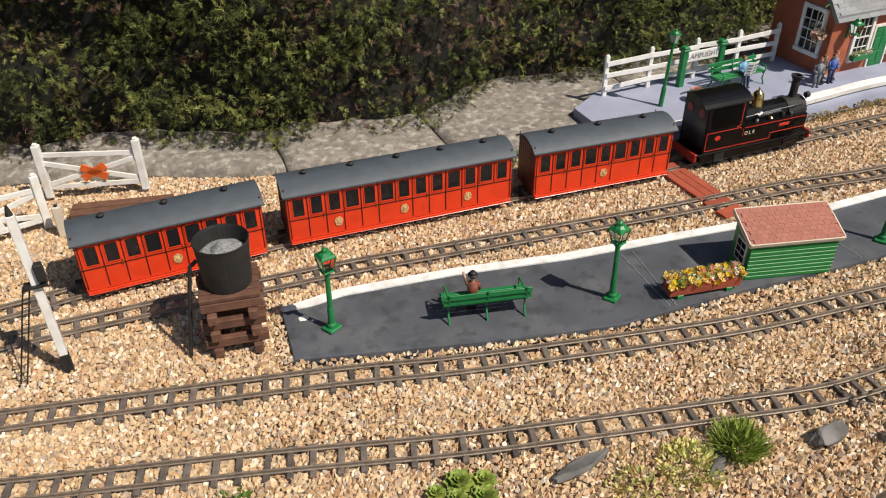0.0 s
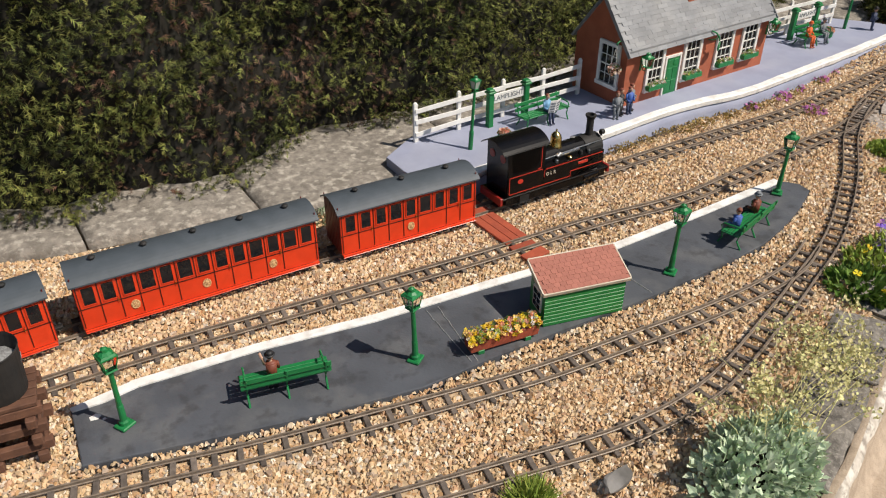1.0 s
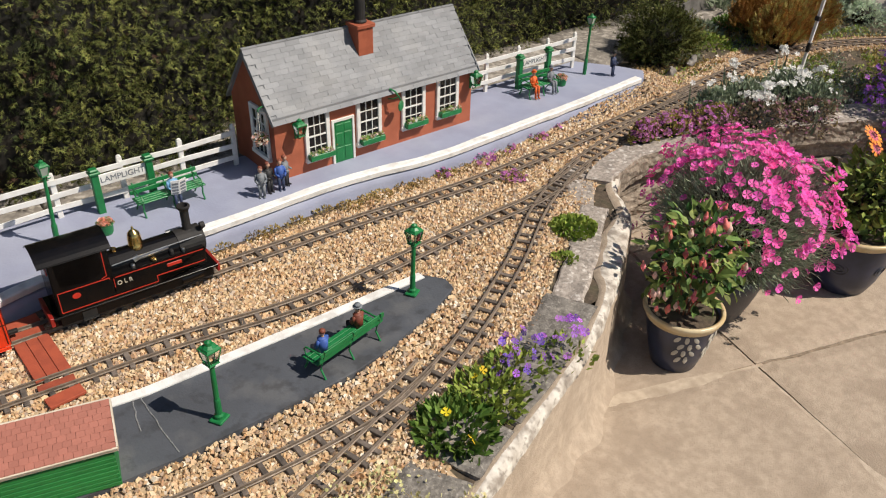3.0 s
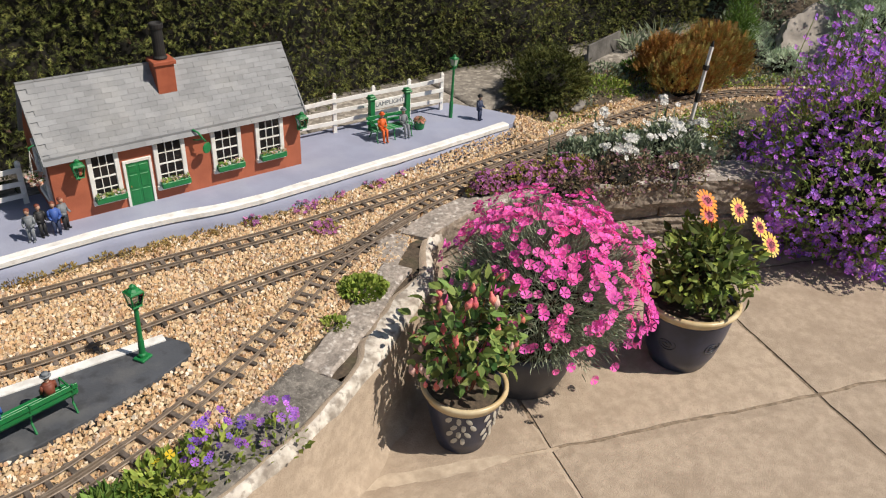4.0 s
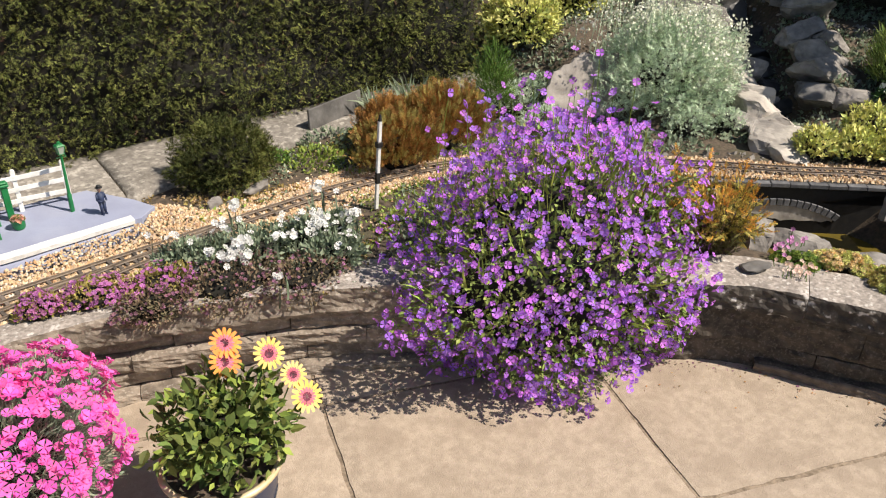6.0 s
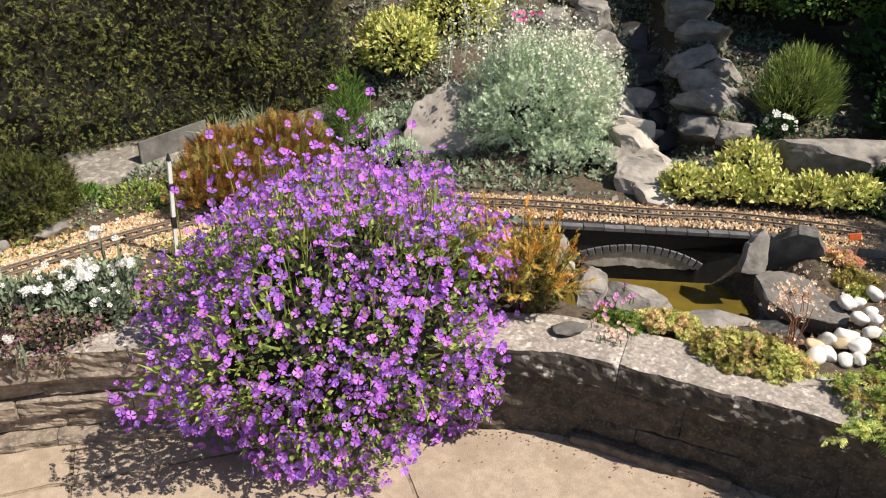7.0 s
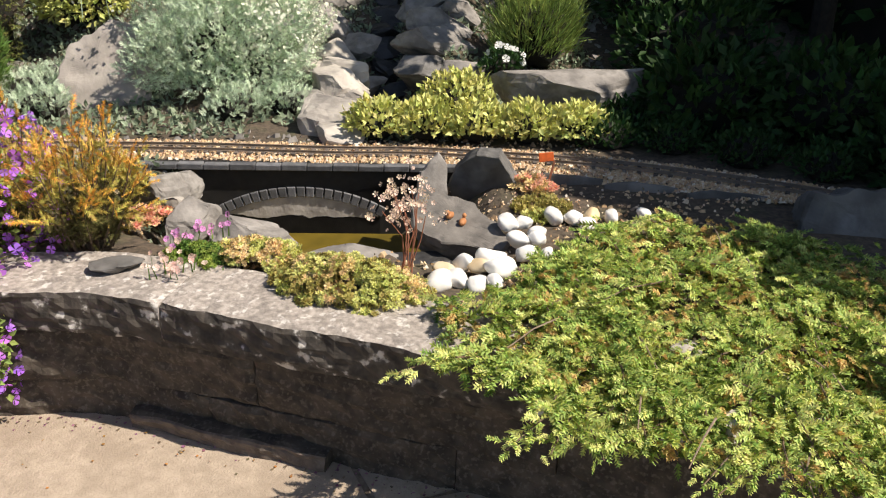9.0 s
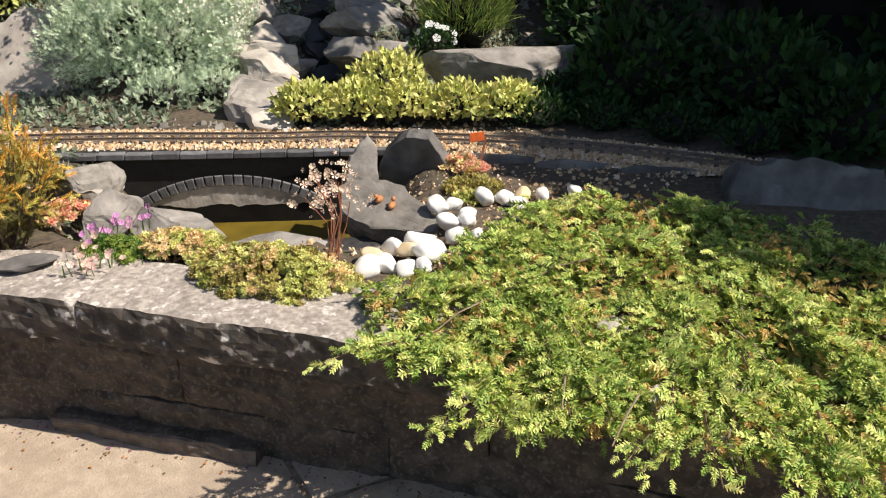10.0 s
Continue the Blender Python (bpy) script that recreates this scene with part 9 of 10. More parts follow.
ph = thing("white_phlox", pose(4.25, 1.38, 0.0), "clusters of white flowers on thin stalks over the wall plants", "flowering plant", "garden plants")
for x, y, z, r, k in ((4.102, 1.346, 0.10, 0.040, 46), (4.13, 1.36, 0.13, 0.026, 20), (4.402, 1.375, 0.12, 0.028, 26), (4.37, 1.36, 0.10, 0.020, 12), (4.20, 1.55, 0.15, 0.022, 14), (4.246, 1.36, 0.11, 0.016, 8),
                      (4.156, 1.177, 0.09, 0.014, 6), (4.039, 1.388, 0.11, 0.014, 7), (4.291, 1.349, 0.11, 0.016, 8), (4.127, 1.50, 0.12, 0.018, 9), (4.47, 1.50, 0.16, 0.022, 12), (4.51, 1.35, 0.12, 0.022, 14)):
    q = np.array([x, y, z]) + rng.normal(0, 1, (k, 3)) * np.array([r, r, r * 0.5]) * 0.6
    blooms(ph, "flower", q, jit(np.tile([-0.3, -0.6, 0.7], (k, 1)), 0.5), 0.0105 * (0.7 + 0.5 * rng.random(k)), "fl_white", 5, 0.95, 0.2)
    clump(ph, "stalk_growth", BLADE, np.array([x, y, 0.0]) + rng.normal(0, 0.015, (4, 3)) * np.array([1, 1, 0]), jit(np.tile(UP, (4, 1)), 0.12), rand_dirs(4), z, M["leaf_greyblue"])


def heather(name, label, centre, radii, mats, n, size=0.05):
    th = bush(name, label, centre, radii, mats[0], n, size, FROND_FINE, -0.1, 0.35, 1.3, inner=0.5, spread=0.35)
    p, o = dome(n // 2, centre, tuple(r * 1.08 for r in radii), -0.05, 0.70)
    clump(th, "tip_growth", FROND_FINE, p, jit(o + UP * 1.4, 0.35), rand_dirs(len(p)), size * 0.8, M[mats[1]])
    return th


def gold_heather(label, x, y, r, h, stems, lean=(0, 0)):
    """Lanky upright stems with needled shoots: dark below, olive above, golden tips."""
    th = thing("gold_heather", pose(x, y, 0.0), label, "shrub", "garden plants")
    pos, grow, high = [], [], []
    for k in range(stems):
        a, d = random.uniform(0, 6.283), math.sqrt(random.random())
        b = Vector((x + 0.35 * r * d * math.cos(a), y + 0.35 * r * d * math.sin(a), 0.0))
        t = Vector((x + r * d * math.cos(a) + lean[0] * random.random(), y + r * d * math.sin(a) + lean[1] * random.random(), h * random.uniform(0.55, 1.0) * (1 - 0.42 * d * d)))
        mid = b.lerp(t, 0.5) + Vector((random.uniform(-0.02, 0.02), random.uniform(-0.02, 0.02), 0.03))
        bm = bmesh.new()
        tube(bm, [b - Vector((x, y, 0)), mid - Vector((x, y, 0)), t - Vector((x, y, 0))], 0.0022, 4, 0.4)
        part("stem", bm, M["twig"], th)
        line, d_ = spline([tuple(b), tuple(mid), tuple(t)], 0.0075)
        m = len(line)
        for u in range(int(m * 0.18), m):
            pos.append(line[u] + rng.normal(0, 0.004, 3))
            grow.append(d_[u] * (0.8 if u < m - 2 else 2.5) + rng.normal(0, 0.75, 3) + np.array([0, 0, 0.2]))
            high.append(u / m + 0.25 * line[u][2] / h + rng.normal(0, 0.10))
    pos, grow, high = np.array(pos), np.array(grow), np.array(high)
    size = 0.034 * (0.6 + 0.6 * rng.random(len(pos)))
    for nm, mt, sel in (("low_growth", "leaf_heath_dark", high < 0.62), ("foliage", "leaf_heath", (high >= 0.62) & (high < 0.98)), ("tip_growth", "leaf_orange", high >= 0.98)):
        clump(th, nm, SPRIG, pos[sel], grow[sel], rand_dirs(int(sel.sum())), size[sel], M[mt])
    return th


heather("rust_heather", "rust-brown upright heather among the bed plants", (4.98, 1.78, 0.05), (0.17, 0.12, 0.15), ("leaf_rust", "leaf_olive"), 1300)
heather("rust_heather", "rust-brown upright heather among the bed plants", (5.24, 1.86, 0.06), (0.20, 0.14, 0.17), ("leaf_rust", "leaf_olive"), 1500)
heather("rust_heather", "rust-brown upright heather among the bed plants", (5.06, 1.98, 0.05), (0.14, 0.10, 0.13), ("leaf_rust", "leaf_rust"), 900)
gold_heather("golden-orange tipped heather beside the purple mound", 5.46, 0.67, 0.17, 0.33, 62)
gold_heather("golden-orange tipped heather beside the purple mound", 5.35, 0.81, 0.13, 0.32, 40)
gold_heather("small golden heather sprig by the bridge", 5.64, 0.86, 0.05, 0.12, 9)
def peach_stonecrop(x, y, along, across, n, label):
    th = thing("peach_stonecrop", pose(x, y, 0), label, "succulent", "garden plants")
    a, d = rng.random(n) * 6.283, np.sqrt(rng.random(n))
    p = np.stack([x + along * d * np.cos(a), y + across * d * np.sin(a), 0.006 + 0.028 * (1 - d * d) * rng.random(n)], 1)
    q = p[::3] + np.array([0.006, -0.008, 0.004])
    tilt = np.array([-0.3, -0.4, 1.0])
    clump(th, "rosette_growth", ROSETTE, p, rand_dirs(n), jit(np.tile(tilt, (n, 1)), 0.3), 0.015 * (0.6 + 0.6 * rng.random(n)), M["leaf_peach"])
    clump(th, "pink_growth", ROSETTE, q, rand_dirs(len(q)), jit(np.tile(tilt, (len(q), 1)), 0.3), 0.013, M["fl_salmon"])


peach_stonecrop(5.595, 0.722, 0.075, 0.045, 130, "peach-pink stonecrop rosettes beside the pond stones")
peach_stonecrop(6.490, 0.300, 0.050, 0.065, 120, "peach-pink stonecrop rosettes below the plant label")
tuft("yellow_stonecrop", "yellow-green stonecrop between slate and pebbles", 6.415, 0.190, 0.075, 0.03, "leaf_olive", 170, shape=ROSETTE, size=0.013)
tuft("yellow_stonecrop", "yellow-green stonecrop between slate and pebbles", 6.36, 0.150, 0.045, 0.03, "leaf_yellow", 70, shape=ROSETTE, size=0.011)
tuft("spiky_weed", "upright grey-green weed below the hedge", 5.16, 2.26, 0.05, 0.14, "leaf_greyblue", 70, z=0.03)
tuft("spiky_weed", "upright grey-green weed below the hedge", 5.34, 2.24, 0.06, 0.15, "leaf_greyblue", 80, z=0.03)
tuft("green_weeds", "low green and yellow weeds under the hedge", 4.72, 2.03, 0.12, 0.06, "leaf_light", 300, shape=LEAF, size=0.02)
for x, y, r in ((4.55, 2.12, 0.10), (4.85, 2.16, 0.12), (5.05, 2.12, 0.10), (5.25, 2.20, 0.13), (5.45, 2.28, 0.12), (5.65, 2.24, 0.14), (5.80, 2.34, 0.13), (5.42, 2.02, 0.10)):
    tuft("green_weeds", "low mixed green weeds under the hedge", x, y, r, 0.08, "leaf_greyblue" if r > 0.115 else "leaf_mid", 420, shape=LEAF, size=0.022)
tuft("green_weeds", "low green weeds under the hedge", 5.46, 2.12, 0.14, 0.08, "leaf_mid", 420, shape=LEAF, size=0.022)
bush("rosemary", "upright green rosemary bush", (5.60, 1.98, 0.13), (0.095, 0.085, 0.21), "leaf_mid", 2600, 0.032, BLADE, -0.4, 0.2, 1.0, inner=0)
sv = bush("curry_plant", "large silver-leaved plant with tall whitish flower spikes", (6.34, 1.62, 0.16), (0.34, 0.28, 0.27), "leaf_silver", 7000, 0.043, PLUME, -0.45, 0.45, 0.6, inner=0.45)
n = 4600
p, o = dome(n, (6.38, 1.62, 0.20), (0.34, 0.28, 0.28), -0.15, 0.8)
p = p[p[:, 0] > 6.20 + 0.12 * rng.random(len(p))]
clump(sv, "flower_growth", ROUND, p, rand_dirs(len(p), 0.6), rand_dirs(len(p), 0.3), 0.013 * (0.6 + 0.7 * rng.random(len(p))), M["fl_silver"])
n = 80
p = np.array([6.27, 1.70, 0]) + np.stack([rng.normal(0, 0.17, n), rng.normal(0, 0.13, n), 0.40 + 0.20 * rng.random(n)], 1)
clump(sv, "spike_growth", STALK, p - np.array([0, 0, 0.19]), jit(np.tile(UP, (n, 1)), 0.08), rand_dirs(n), 0.22, M["leaf_silver"])
q = np.repeat(p, 22, axis=0) + np.stack([rng.normal(0, 0.011, n * 22), rng.normal(0, 0.011, n * 22), -0.15 + 0.18 * rng.random(n * 22)], 1)
clump(sv, "spike_bloom", ROUND, q, rand_dirs(len(q), 0.5), rand_dirs(len(q)), 0.012 * (0.7 + 0.6 * rng.random(len(q))), M["fl_silver"])
for x, y, r in ((5.72, 1.98, 0.13), (5.86, 2.06, 0.12), (5.70, 1.75, 0.10), (6.02, 2.10, 0.12), (6.20, 1.36, 0.10), (6.36, 1.30, 0.09)):
    bush("silver_groundcover", "low silver-green ground cover among the rocks", (x, y, 0.03), (r, r * 0.8, 0.07), "leaf_silver", 420, 0.028, FROND_FINE, -0.1, 0.5, 0.7)
n = 7
blooms(sv, "pink_flower", np.array([6.38, 1.78, 0.52]) + rng.normal(0, 1, (n, 3)) * np.array([0.06, 0.05, 0.02]), jit(np.tile([-0.4, -0.6, 0.5], (n, 1)), 0.3), 0.013, "fl_pink")
for k in range(5):
    x, y = 6.44 + 0.115 * k, 0.905 - 0.105 * k
    bush("golden_euonymus", "low golden-variegated shrub behind the line", (x, y, 0.045), (0.10, 0.085, 0.075), "leaf_yellow", 900, 0.024, LEAF, -0.2, 0.35, 0.8, spread=0.8)
bush("golden_euonymus", "low golden-variegated shrub behind the line", (6.72, 0.84, 0.09), (0.13, 0.10, 0.09), "leaf_yellow", 1000, 0.024, LEAF, -0.2, 0.35, 0.8, spread=0.8)
gs_ = bush("grassy_shrub", "bright green fine-leaved shrub above the rocks", (7.28, 1.02, 0.22), (0.19, 0.15, 0.19), "leaf_fresh", 5200, 0.046, BLADE, -0.4, 0.3, 1.3, spread=0.4)
wfl = bush("white_daisies", "small white flowers below the grassy shrub", (7.00, 0.92, 0.15), (0.085, 0.06, 0.055), "leaf_dark", 300, 0.022, LEAF)
p, o = dome(15, (7.00, 0.91, 0.16), (0.085, 0.06, 0.06), 0.0, 0.9)
blooms(wfl, "flower", p, jit(o + np.array([-0.5, -0.5, 0.5]), 0.3), 0.015, "fl_white")
for x, y, z, r, m_, lab_ in ((7.62, 2.05, 0.55, 0.22, "leaf_light", "light green shrub at the top of the rockery"), (7.82, 1.76, 0.50, 0.24, "leaf_light", "light green shrub at the top of the rockery"),
                             (7.95, 1.35, 0.55, 0.30, "leaf_mid", "green shrub at the top of the rockery"), (6.55, 2.52, 0.33, 0.22, "leaf_yellow", "yellow-green shrub beyond the end of the hedge"),
                             (6.12, 2.40, 0.27, 0.19, "leaf_yellow", "yellow-green shrub beyond the end of the hedge"), (6.9, 2.85, 0.55, 0.3, "leaf_mid", "green shrub behind the rock cascade"),
                             (7.9, 2.6, 0.8, 0.4, "leaf_mid", "green shrub behind the rock cascade")):
    bush("garden_shrub", lab_, (x, y, z), (r, r, r * 0.85), m_, 3000, 0.028, LEAF, -0.5, 0.5, 0.4)
for x, y, z, r in ((7.35, 0.30, 0.10, 0.22), (7.65, 0.55, 0.18, 0.28), (7.55, 0.0, 0.10, 0.24), (7.95, 0.85, 0.30, 0.32), (7.45, -0.35, 0.06, 0.2)):
    bush("shade_shrub", "dark evergreen shrub in deep shade", (x, y, z), (r, r, r * 0.8), "leaf_dark", 900, 0.045, LEAF, -0.4, 0.6, 0.5)

for x, y, r in ((6.98, 0.42, 0.13), (7.10, 0.26, 0.12), (7.18, 0.06, 0.13), (7.24, -0.16, 0.12), (7.16, 0.50, 0.13)):
    bush("shade_groundcover", "low dark green ground cover in the shade", (x, y, 0.02), (r, r * 0.8, 0.07), "leaf_dark", 700, 0.020, LEAF, -0.1, 0.5, 0.7)

# bare ground between the station and the purple mound
n = 5200
x, y = 3.95 + 1.75 * rng.random(n), 0.95 + 1.35 * rng.random(n)
keep = (far_from(t1_line[::3], x, y) > 0.075) & (bed_height(x, y) > -0.05) & inside(BED, x, y) & ~((x < 4.05) & (y > 1.74))
x, y = x[keep], y[keep]
third = len(x) // 3
verge = raw("verge_chippings", *stones(x[:third * 2], y[:third * 2], bed_height(x[:third * 2], y[:third * 2]) + 0.001, 0.003 + 0.008 * rng.random(third * 2) ** 3), M["gravel"])
tagged(verge, "stray gravel and small stones on the bare soil", "gravel", kind="stuff")
p = np.stack([x, y, bed_height(x, y) + 0.010 * rng.random(len(x))], 1)
for k, (nm, mt, lab_) in enumerate((("verge_weeds", "leaf_greyblue", "low grey-green weeds on the bare soil"), ("verge_moss", "grass_dry", "dry golden moss and dead stalks on the bare soil"), ("verge_green", "leaf_light", "patchy bright green moss on the bare soil"))):
    q = p[np.sin(p[:, 0] * 9 + k * 2 + 2 * np.sin(p[:, 1] * 7)) * np.cos(p[:, 1] * 8 - p[:, 0] * 3 + k) > 0.1]
    q = np.repeat(q, 3, axis=0) + rng.normal(0, 0.010, (len(q) * 3, 3)) * np.array([1, 1, 0.2])
    tagged(raw(nm, *scatter(LEAF, q, rand_dirs(len(q), 0.7), rand_dirs(len(q), 1.2), 0.018 * (0.4 + 0.8 * rng.random(len(q)))), M[mt]), lab_, "weeds", kind="stuff")

# weeds and chips of stone over the rockery's soil
n = 24000
x, y = 5.65 + 2.3 * rng.random(n), 0.75 + 2.2 * rng.random(n)
patchy = np.sin(x * 7 + 2 * np.sin(y * 5)) * np.cos(y * 6 - x * 2) + 0.5 * np.sin(x * 19) * np.sin(y * 17)
keep = (patchy > -0.45) & (far_from(t1_line[::3], x, y) > 0.12)
x, y = x[keep], y[keep]
p = np.stack([x, y, bed_height(x, y) + 0.012 * rng.random(len(x))], 1)
weeds = raw("ground_weeds", *scatter(LEAF, p, rand_dirs(len(p), 0.6), rand_dirs(len(p), 1.2), 0.030 * (0.4 + 0.8 * rng.random(len(p)))), M["leaf_greyblue"])
tagged(weeds, "low grey-green weeds creeping over the rockery soil", "weeds", kind="stuff")
n = 2600
x, y = 5.65 + 2.3 * rng.random(n), 0.75 + 2.2 * rng.random(n)
keep = far_from(t1_line[::3], x, y) > 0.10
x, y = x[keep], y[keep]
chips = raw("stone_chippings", *stones(x, y, bed_height(x, y) + 0.002, 0.004 + 0.016 * rng.random(len(x)) ** 3), M["grey_rock"])
tagged(chips, "loose grey stone chips lying on the rockery soil", "stones", kind="stuff")

# grit and leaf litter round the pond
n = 3200
x, y = 5.6 + 1.3 * rng.random(n), -0.15 + 1.1 * rng.random(n)
z = bed_height(x, y)
keep = (z > -0.10) & (far_from(t1_line[::3], x, y) > 0.06) & inside(BED, x, y) & (far_from(edge_line, x, y) > 0.17)
grit_ = raw("pond_grit", *stones(x[keep], y[keep], z[keep] + 0.002, 0.003 + 0.006 * rng.random(int(keep.sum())) ** 2), M["gravel"])
tagged(grit_, "brown grit and small stones round the pond", "gravel", kind="stuff")
keep &= rng.random(n) < 0.4
p = np.stack([x[keep], y[keep], z[keep] + 0.006], 1)
litter_ = raw("leaf_litter", *scatter(LEAF, p, rand_dirs(len(p), 0.2), rand_dirs(len(p), 1.5), 0.011 * (0.4 + 0.8 * rng.random(len(p)))), M["leaf_brown"])
tagged(litter_, "dry brown leaf litter round the pond", "litter", kind="stuff")

# stonecrops along the wall top
def mat_plant(name, label, cx_, cy_, along, across, turn, z, materials, n, size):
    th = thing(name, pose(cx_, cy_, 0), label, "succulent", "wall stonecrops")
    c, s = math.cos(turn), math.sin(turn)
    for k in range(n):
        a, d = rng.random() * 6.283, math.sqrt(rng.random())
        u, w = d * math.cos(a) * along, d * math.sin(a) * across
        r = size * rng.uniform(0.8, 1.4)
        mid = (cx_ + u * c - w * s, cy_ + u * s + w * c, 0.002 + z * (1 - d * d) * rng.uniform(0.6, 1.0))
        p, o = dome(34, mid, (r, r, r * 0.9), -0.2, 0.75)
        clump(th, "hummock", ROSETTE, p, rand_dirs(len(p)), jit(o + UP * 0.3, 0.25), 0.0080 * (0.65 + 0.7 * rng.random(len(p))), M[materials[k % len(materials)]])
    return th


mat_plant("golden_stonecrop", "yellow-green stonecrop mat on the wall top", 5.70, 0.350, 0.10, 0.055, -0.95, 0.045, ("leaf_yellow", "leaf_peach", "leaf_yellow", "leaf_yellow"), 46, 0.019)
mat_plant("bronze_stonecrop", "bronze and olive stonecrop cushion on the wall top", 5.765, 0.130, 0.17, 0.08, -0.98, 0.065, ("leaf_yellow", "leaf_olive", "leaf_peach", "leaf_yellow", "leaf_olive", "leaf_yellow"), 92, 0.020)
mat_plant("green_saxifrage", "bright green saxifrage mat on the wall top", 5.62, 0.440, 0.075, 0.04, -0.95, 0.02, ("leaf_mid", "leaf_light"), 22, 0.016)
sx = thing("pink_saxifrage", pose(5.60, 0.48, 0.0), "cushion of pink saxifrage flowers on the wall top", "flowering plant", "garden plants")
n = 46
p = np.stack([rng.normal(5.555, 0.040, n), rng.normal(0.405, 0.030, n), 0.020 + 0.03 * rng.random(n)], 1)
p[30:] += np.array([0.085, 0.105, 0.010])
blooms(sx, "flower", p[:30], jit(np.tile([-0.5, -0.5, 0.7], (30, 1)), 0.3), 0.0075 * (0.7 + 0.5 * rng.random(30)), "fl_palepink", 5, 1.0, 0.3)
blooms(sx, "lilac_flower", p[30:], jit(np.tile([-0.5, -0.5, 0.7], (16, 1)), 0.3), 0.0075, "fl_orchid", 5, 1.0, 0.3)
clump(sx, "stalk_growth", BLADE, p - np.array([0, 0, 0.03]), jit(np.tile(UP, (n, 1)), 0.2), rand_dirs(n), 0.04, M["leaf_mid"])
# tall airy saxifrage
lp_ = thing("airy_saxifrage", pose(5.885, 0.09, 0.0), "airy pale pink flowers on thin red stems", "flowering plant", "garden plants")
bm = bmesh.new()
tips = []
for k in range(9):
    b = Vector((random.uniform(-0.02, 0.02), random.uniform(-0.02, 0.02), 0))
    t_ = Vector((random.uniform(-0.05, 0.075), random.uniform(-0.03, 0.09), random.uniform(0.10, 0.21)))
    tube(bm, [b, b * 0.4 + t_ * 0.45 + Vector((0.012, -0.008, 0.03)), t_], 0.0018, 5, 0.5)
    tips.append(t_)
lp_stems = part("stem_growth", bm, M["stem_red"], lp_)
tagged(lp_stems, kind="stuff")
q = np.concatenate([np.array(t_)[None] + rng.normal(0, 0.018, (11, 3)) for t_ in tips]) + np.array(lp_.matrix_basis.translation)
blooms(lp_, "flower", q, jit(np.tile([-0.6, -0.6, 0.5], (len(q), 1)), 0.4), 0.0074 * (0.5 + 0.7 * rng.random(len(q))), "fl_peach", 5, 0.68, 0.5)

# creeping juniper spilling over the wall's end
ju = thing("creeping_juniper", pose(6.1, -0.4, 0.0), "bright green creeping juniper spilling over the wall", "shrub", "garden plants")
JUN = [(5.84, -0.05), (5.92, -0.07), (6.00, -0.09), (6.11, -0.06), (6.24, -0.06), (6.38, -0.02), (6.50, -0.10), (6.66, -0.24), (6.72, -0.60), (6.6, -1.0), (6.25, -1.25), (6.05, -1.05), (5.90, -0.75), (5.74, -0.44), (5.71, -0.24), (5.79, -0.11)]
BASE = np.array(ju.matrix_basis.translation)


def juniper_branch(path, step=0.011, size=0.041):
    """A twig with small sprays leaving it on both sides."""
    bm = bmesh.new()
    tube(bm, [Vector(q) - Vector(BASE) for q in path], 0.0026, 4, 0.4)
    part("twig", bm, M["twig"], ju)
    line, d = spline([tuple(q) for q in path], step)
    k = len(line)
    side = unit(np.stack([-d[:, 1], d[:, 0], np.zeros(k)], 1))
    s = np.where(np.arange(k) % 2 == 0, 1.0, -1.0)[:, None]
    taper = 1 - 0.45 * np.arange(k) / k
    pos = np.repeat(line, 2, axis=0) + rng.normal(0, 1, (2 * k, 3)) * np.array([0.009, 0.009, 0.006])
    grow = np.concatenate([d + side * s * 0.75, d - side * s * 0.75 + np.array([0, 0, 0.25])], 1).reshape(-1, 3)
    return pos, jit(grow, 0.38), np.repeat(size * taper, 2) * (0.75 + 0.5 * rng.random(2 * k))


sprays = [[], [], []]
heads = []
while len(heads) < 95:
    x, y = random.uniform(5.6, 6.8), random.uniform(-1.2, 0.12)
    if inside(JUN, np.array([x]), np.array([y]))[0]:
        heads.append((x, y))
for x, y in heads:
    a, ln = math.atan2(-0.55, -0.75) + random.gauss(0, 0.55), random.uniform(0.14, 0.27) * (0.7 if x < 5.95 else 1.0)
    z = random.uniform(0.012, 0.055)
    c, s_ = math.cos(a), math.sin(a)
    bend = random.uniform(-0.04, 0.04)
    if y + s_ * ln > -0.09:
        continue
    for out, got in zip(sprays, juniper_branch([(x, y, z), (x + c * ln * 0.5 - s_ * bend, y + s_ * ln * 0.5 + c * bend, z + 0.022), (x + c * ln, y + s_ * ln, z + 0.004)])):
        out.append(got)
# fingers hanging over the wall
s0 = int(np.argmin(np.abs(edge_line[:, 1] + 0.34) + (edge_line[:, 0] < 5) * 9))
for k in range(64):
    i = random.randrange(s0, len(edge_line))
    e, dd = edge_line[i], edge_dir[i]
    nx_, ny_ = dd[1], -dd[0]
    k_ = min(1.0, (i - s0) / 34) ** 1.5
    far_, fall = 0.012 + 0.048 * k_, 0.030 * random.random() * (0.2 + 0.8 * k_) + 0.075 * k_ * random.random() ** 1.3
    t_ = random.uniform(-0.03, 0.03)
    path = [(e[0] - nx_ * 0.10, e[1] - ny_ * 0.10, 0.035), (e[0] - nx_ * 0.02, e[1] - ny_ * 0.02, 0.042), (e[0] + nx_ * far_ * 0.7 + dd[0] * t_, e[1] + ny_ * far_ * 0.7 + dd[1] * t_, 0.012 - fall * 0.4), (e[0] + nx_ * far_ + dd[0] * t_ * 2, e[1] + ny_ * far_ + dd[1] * t_ * 2, 0.008 - fall)]
    for out, got in zip(sprays, juniper_branch(path, 0.009, 0.038)):
        out.append(got)
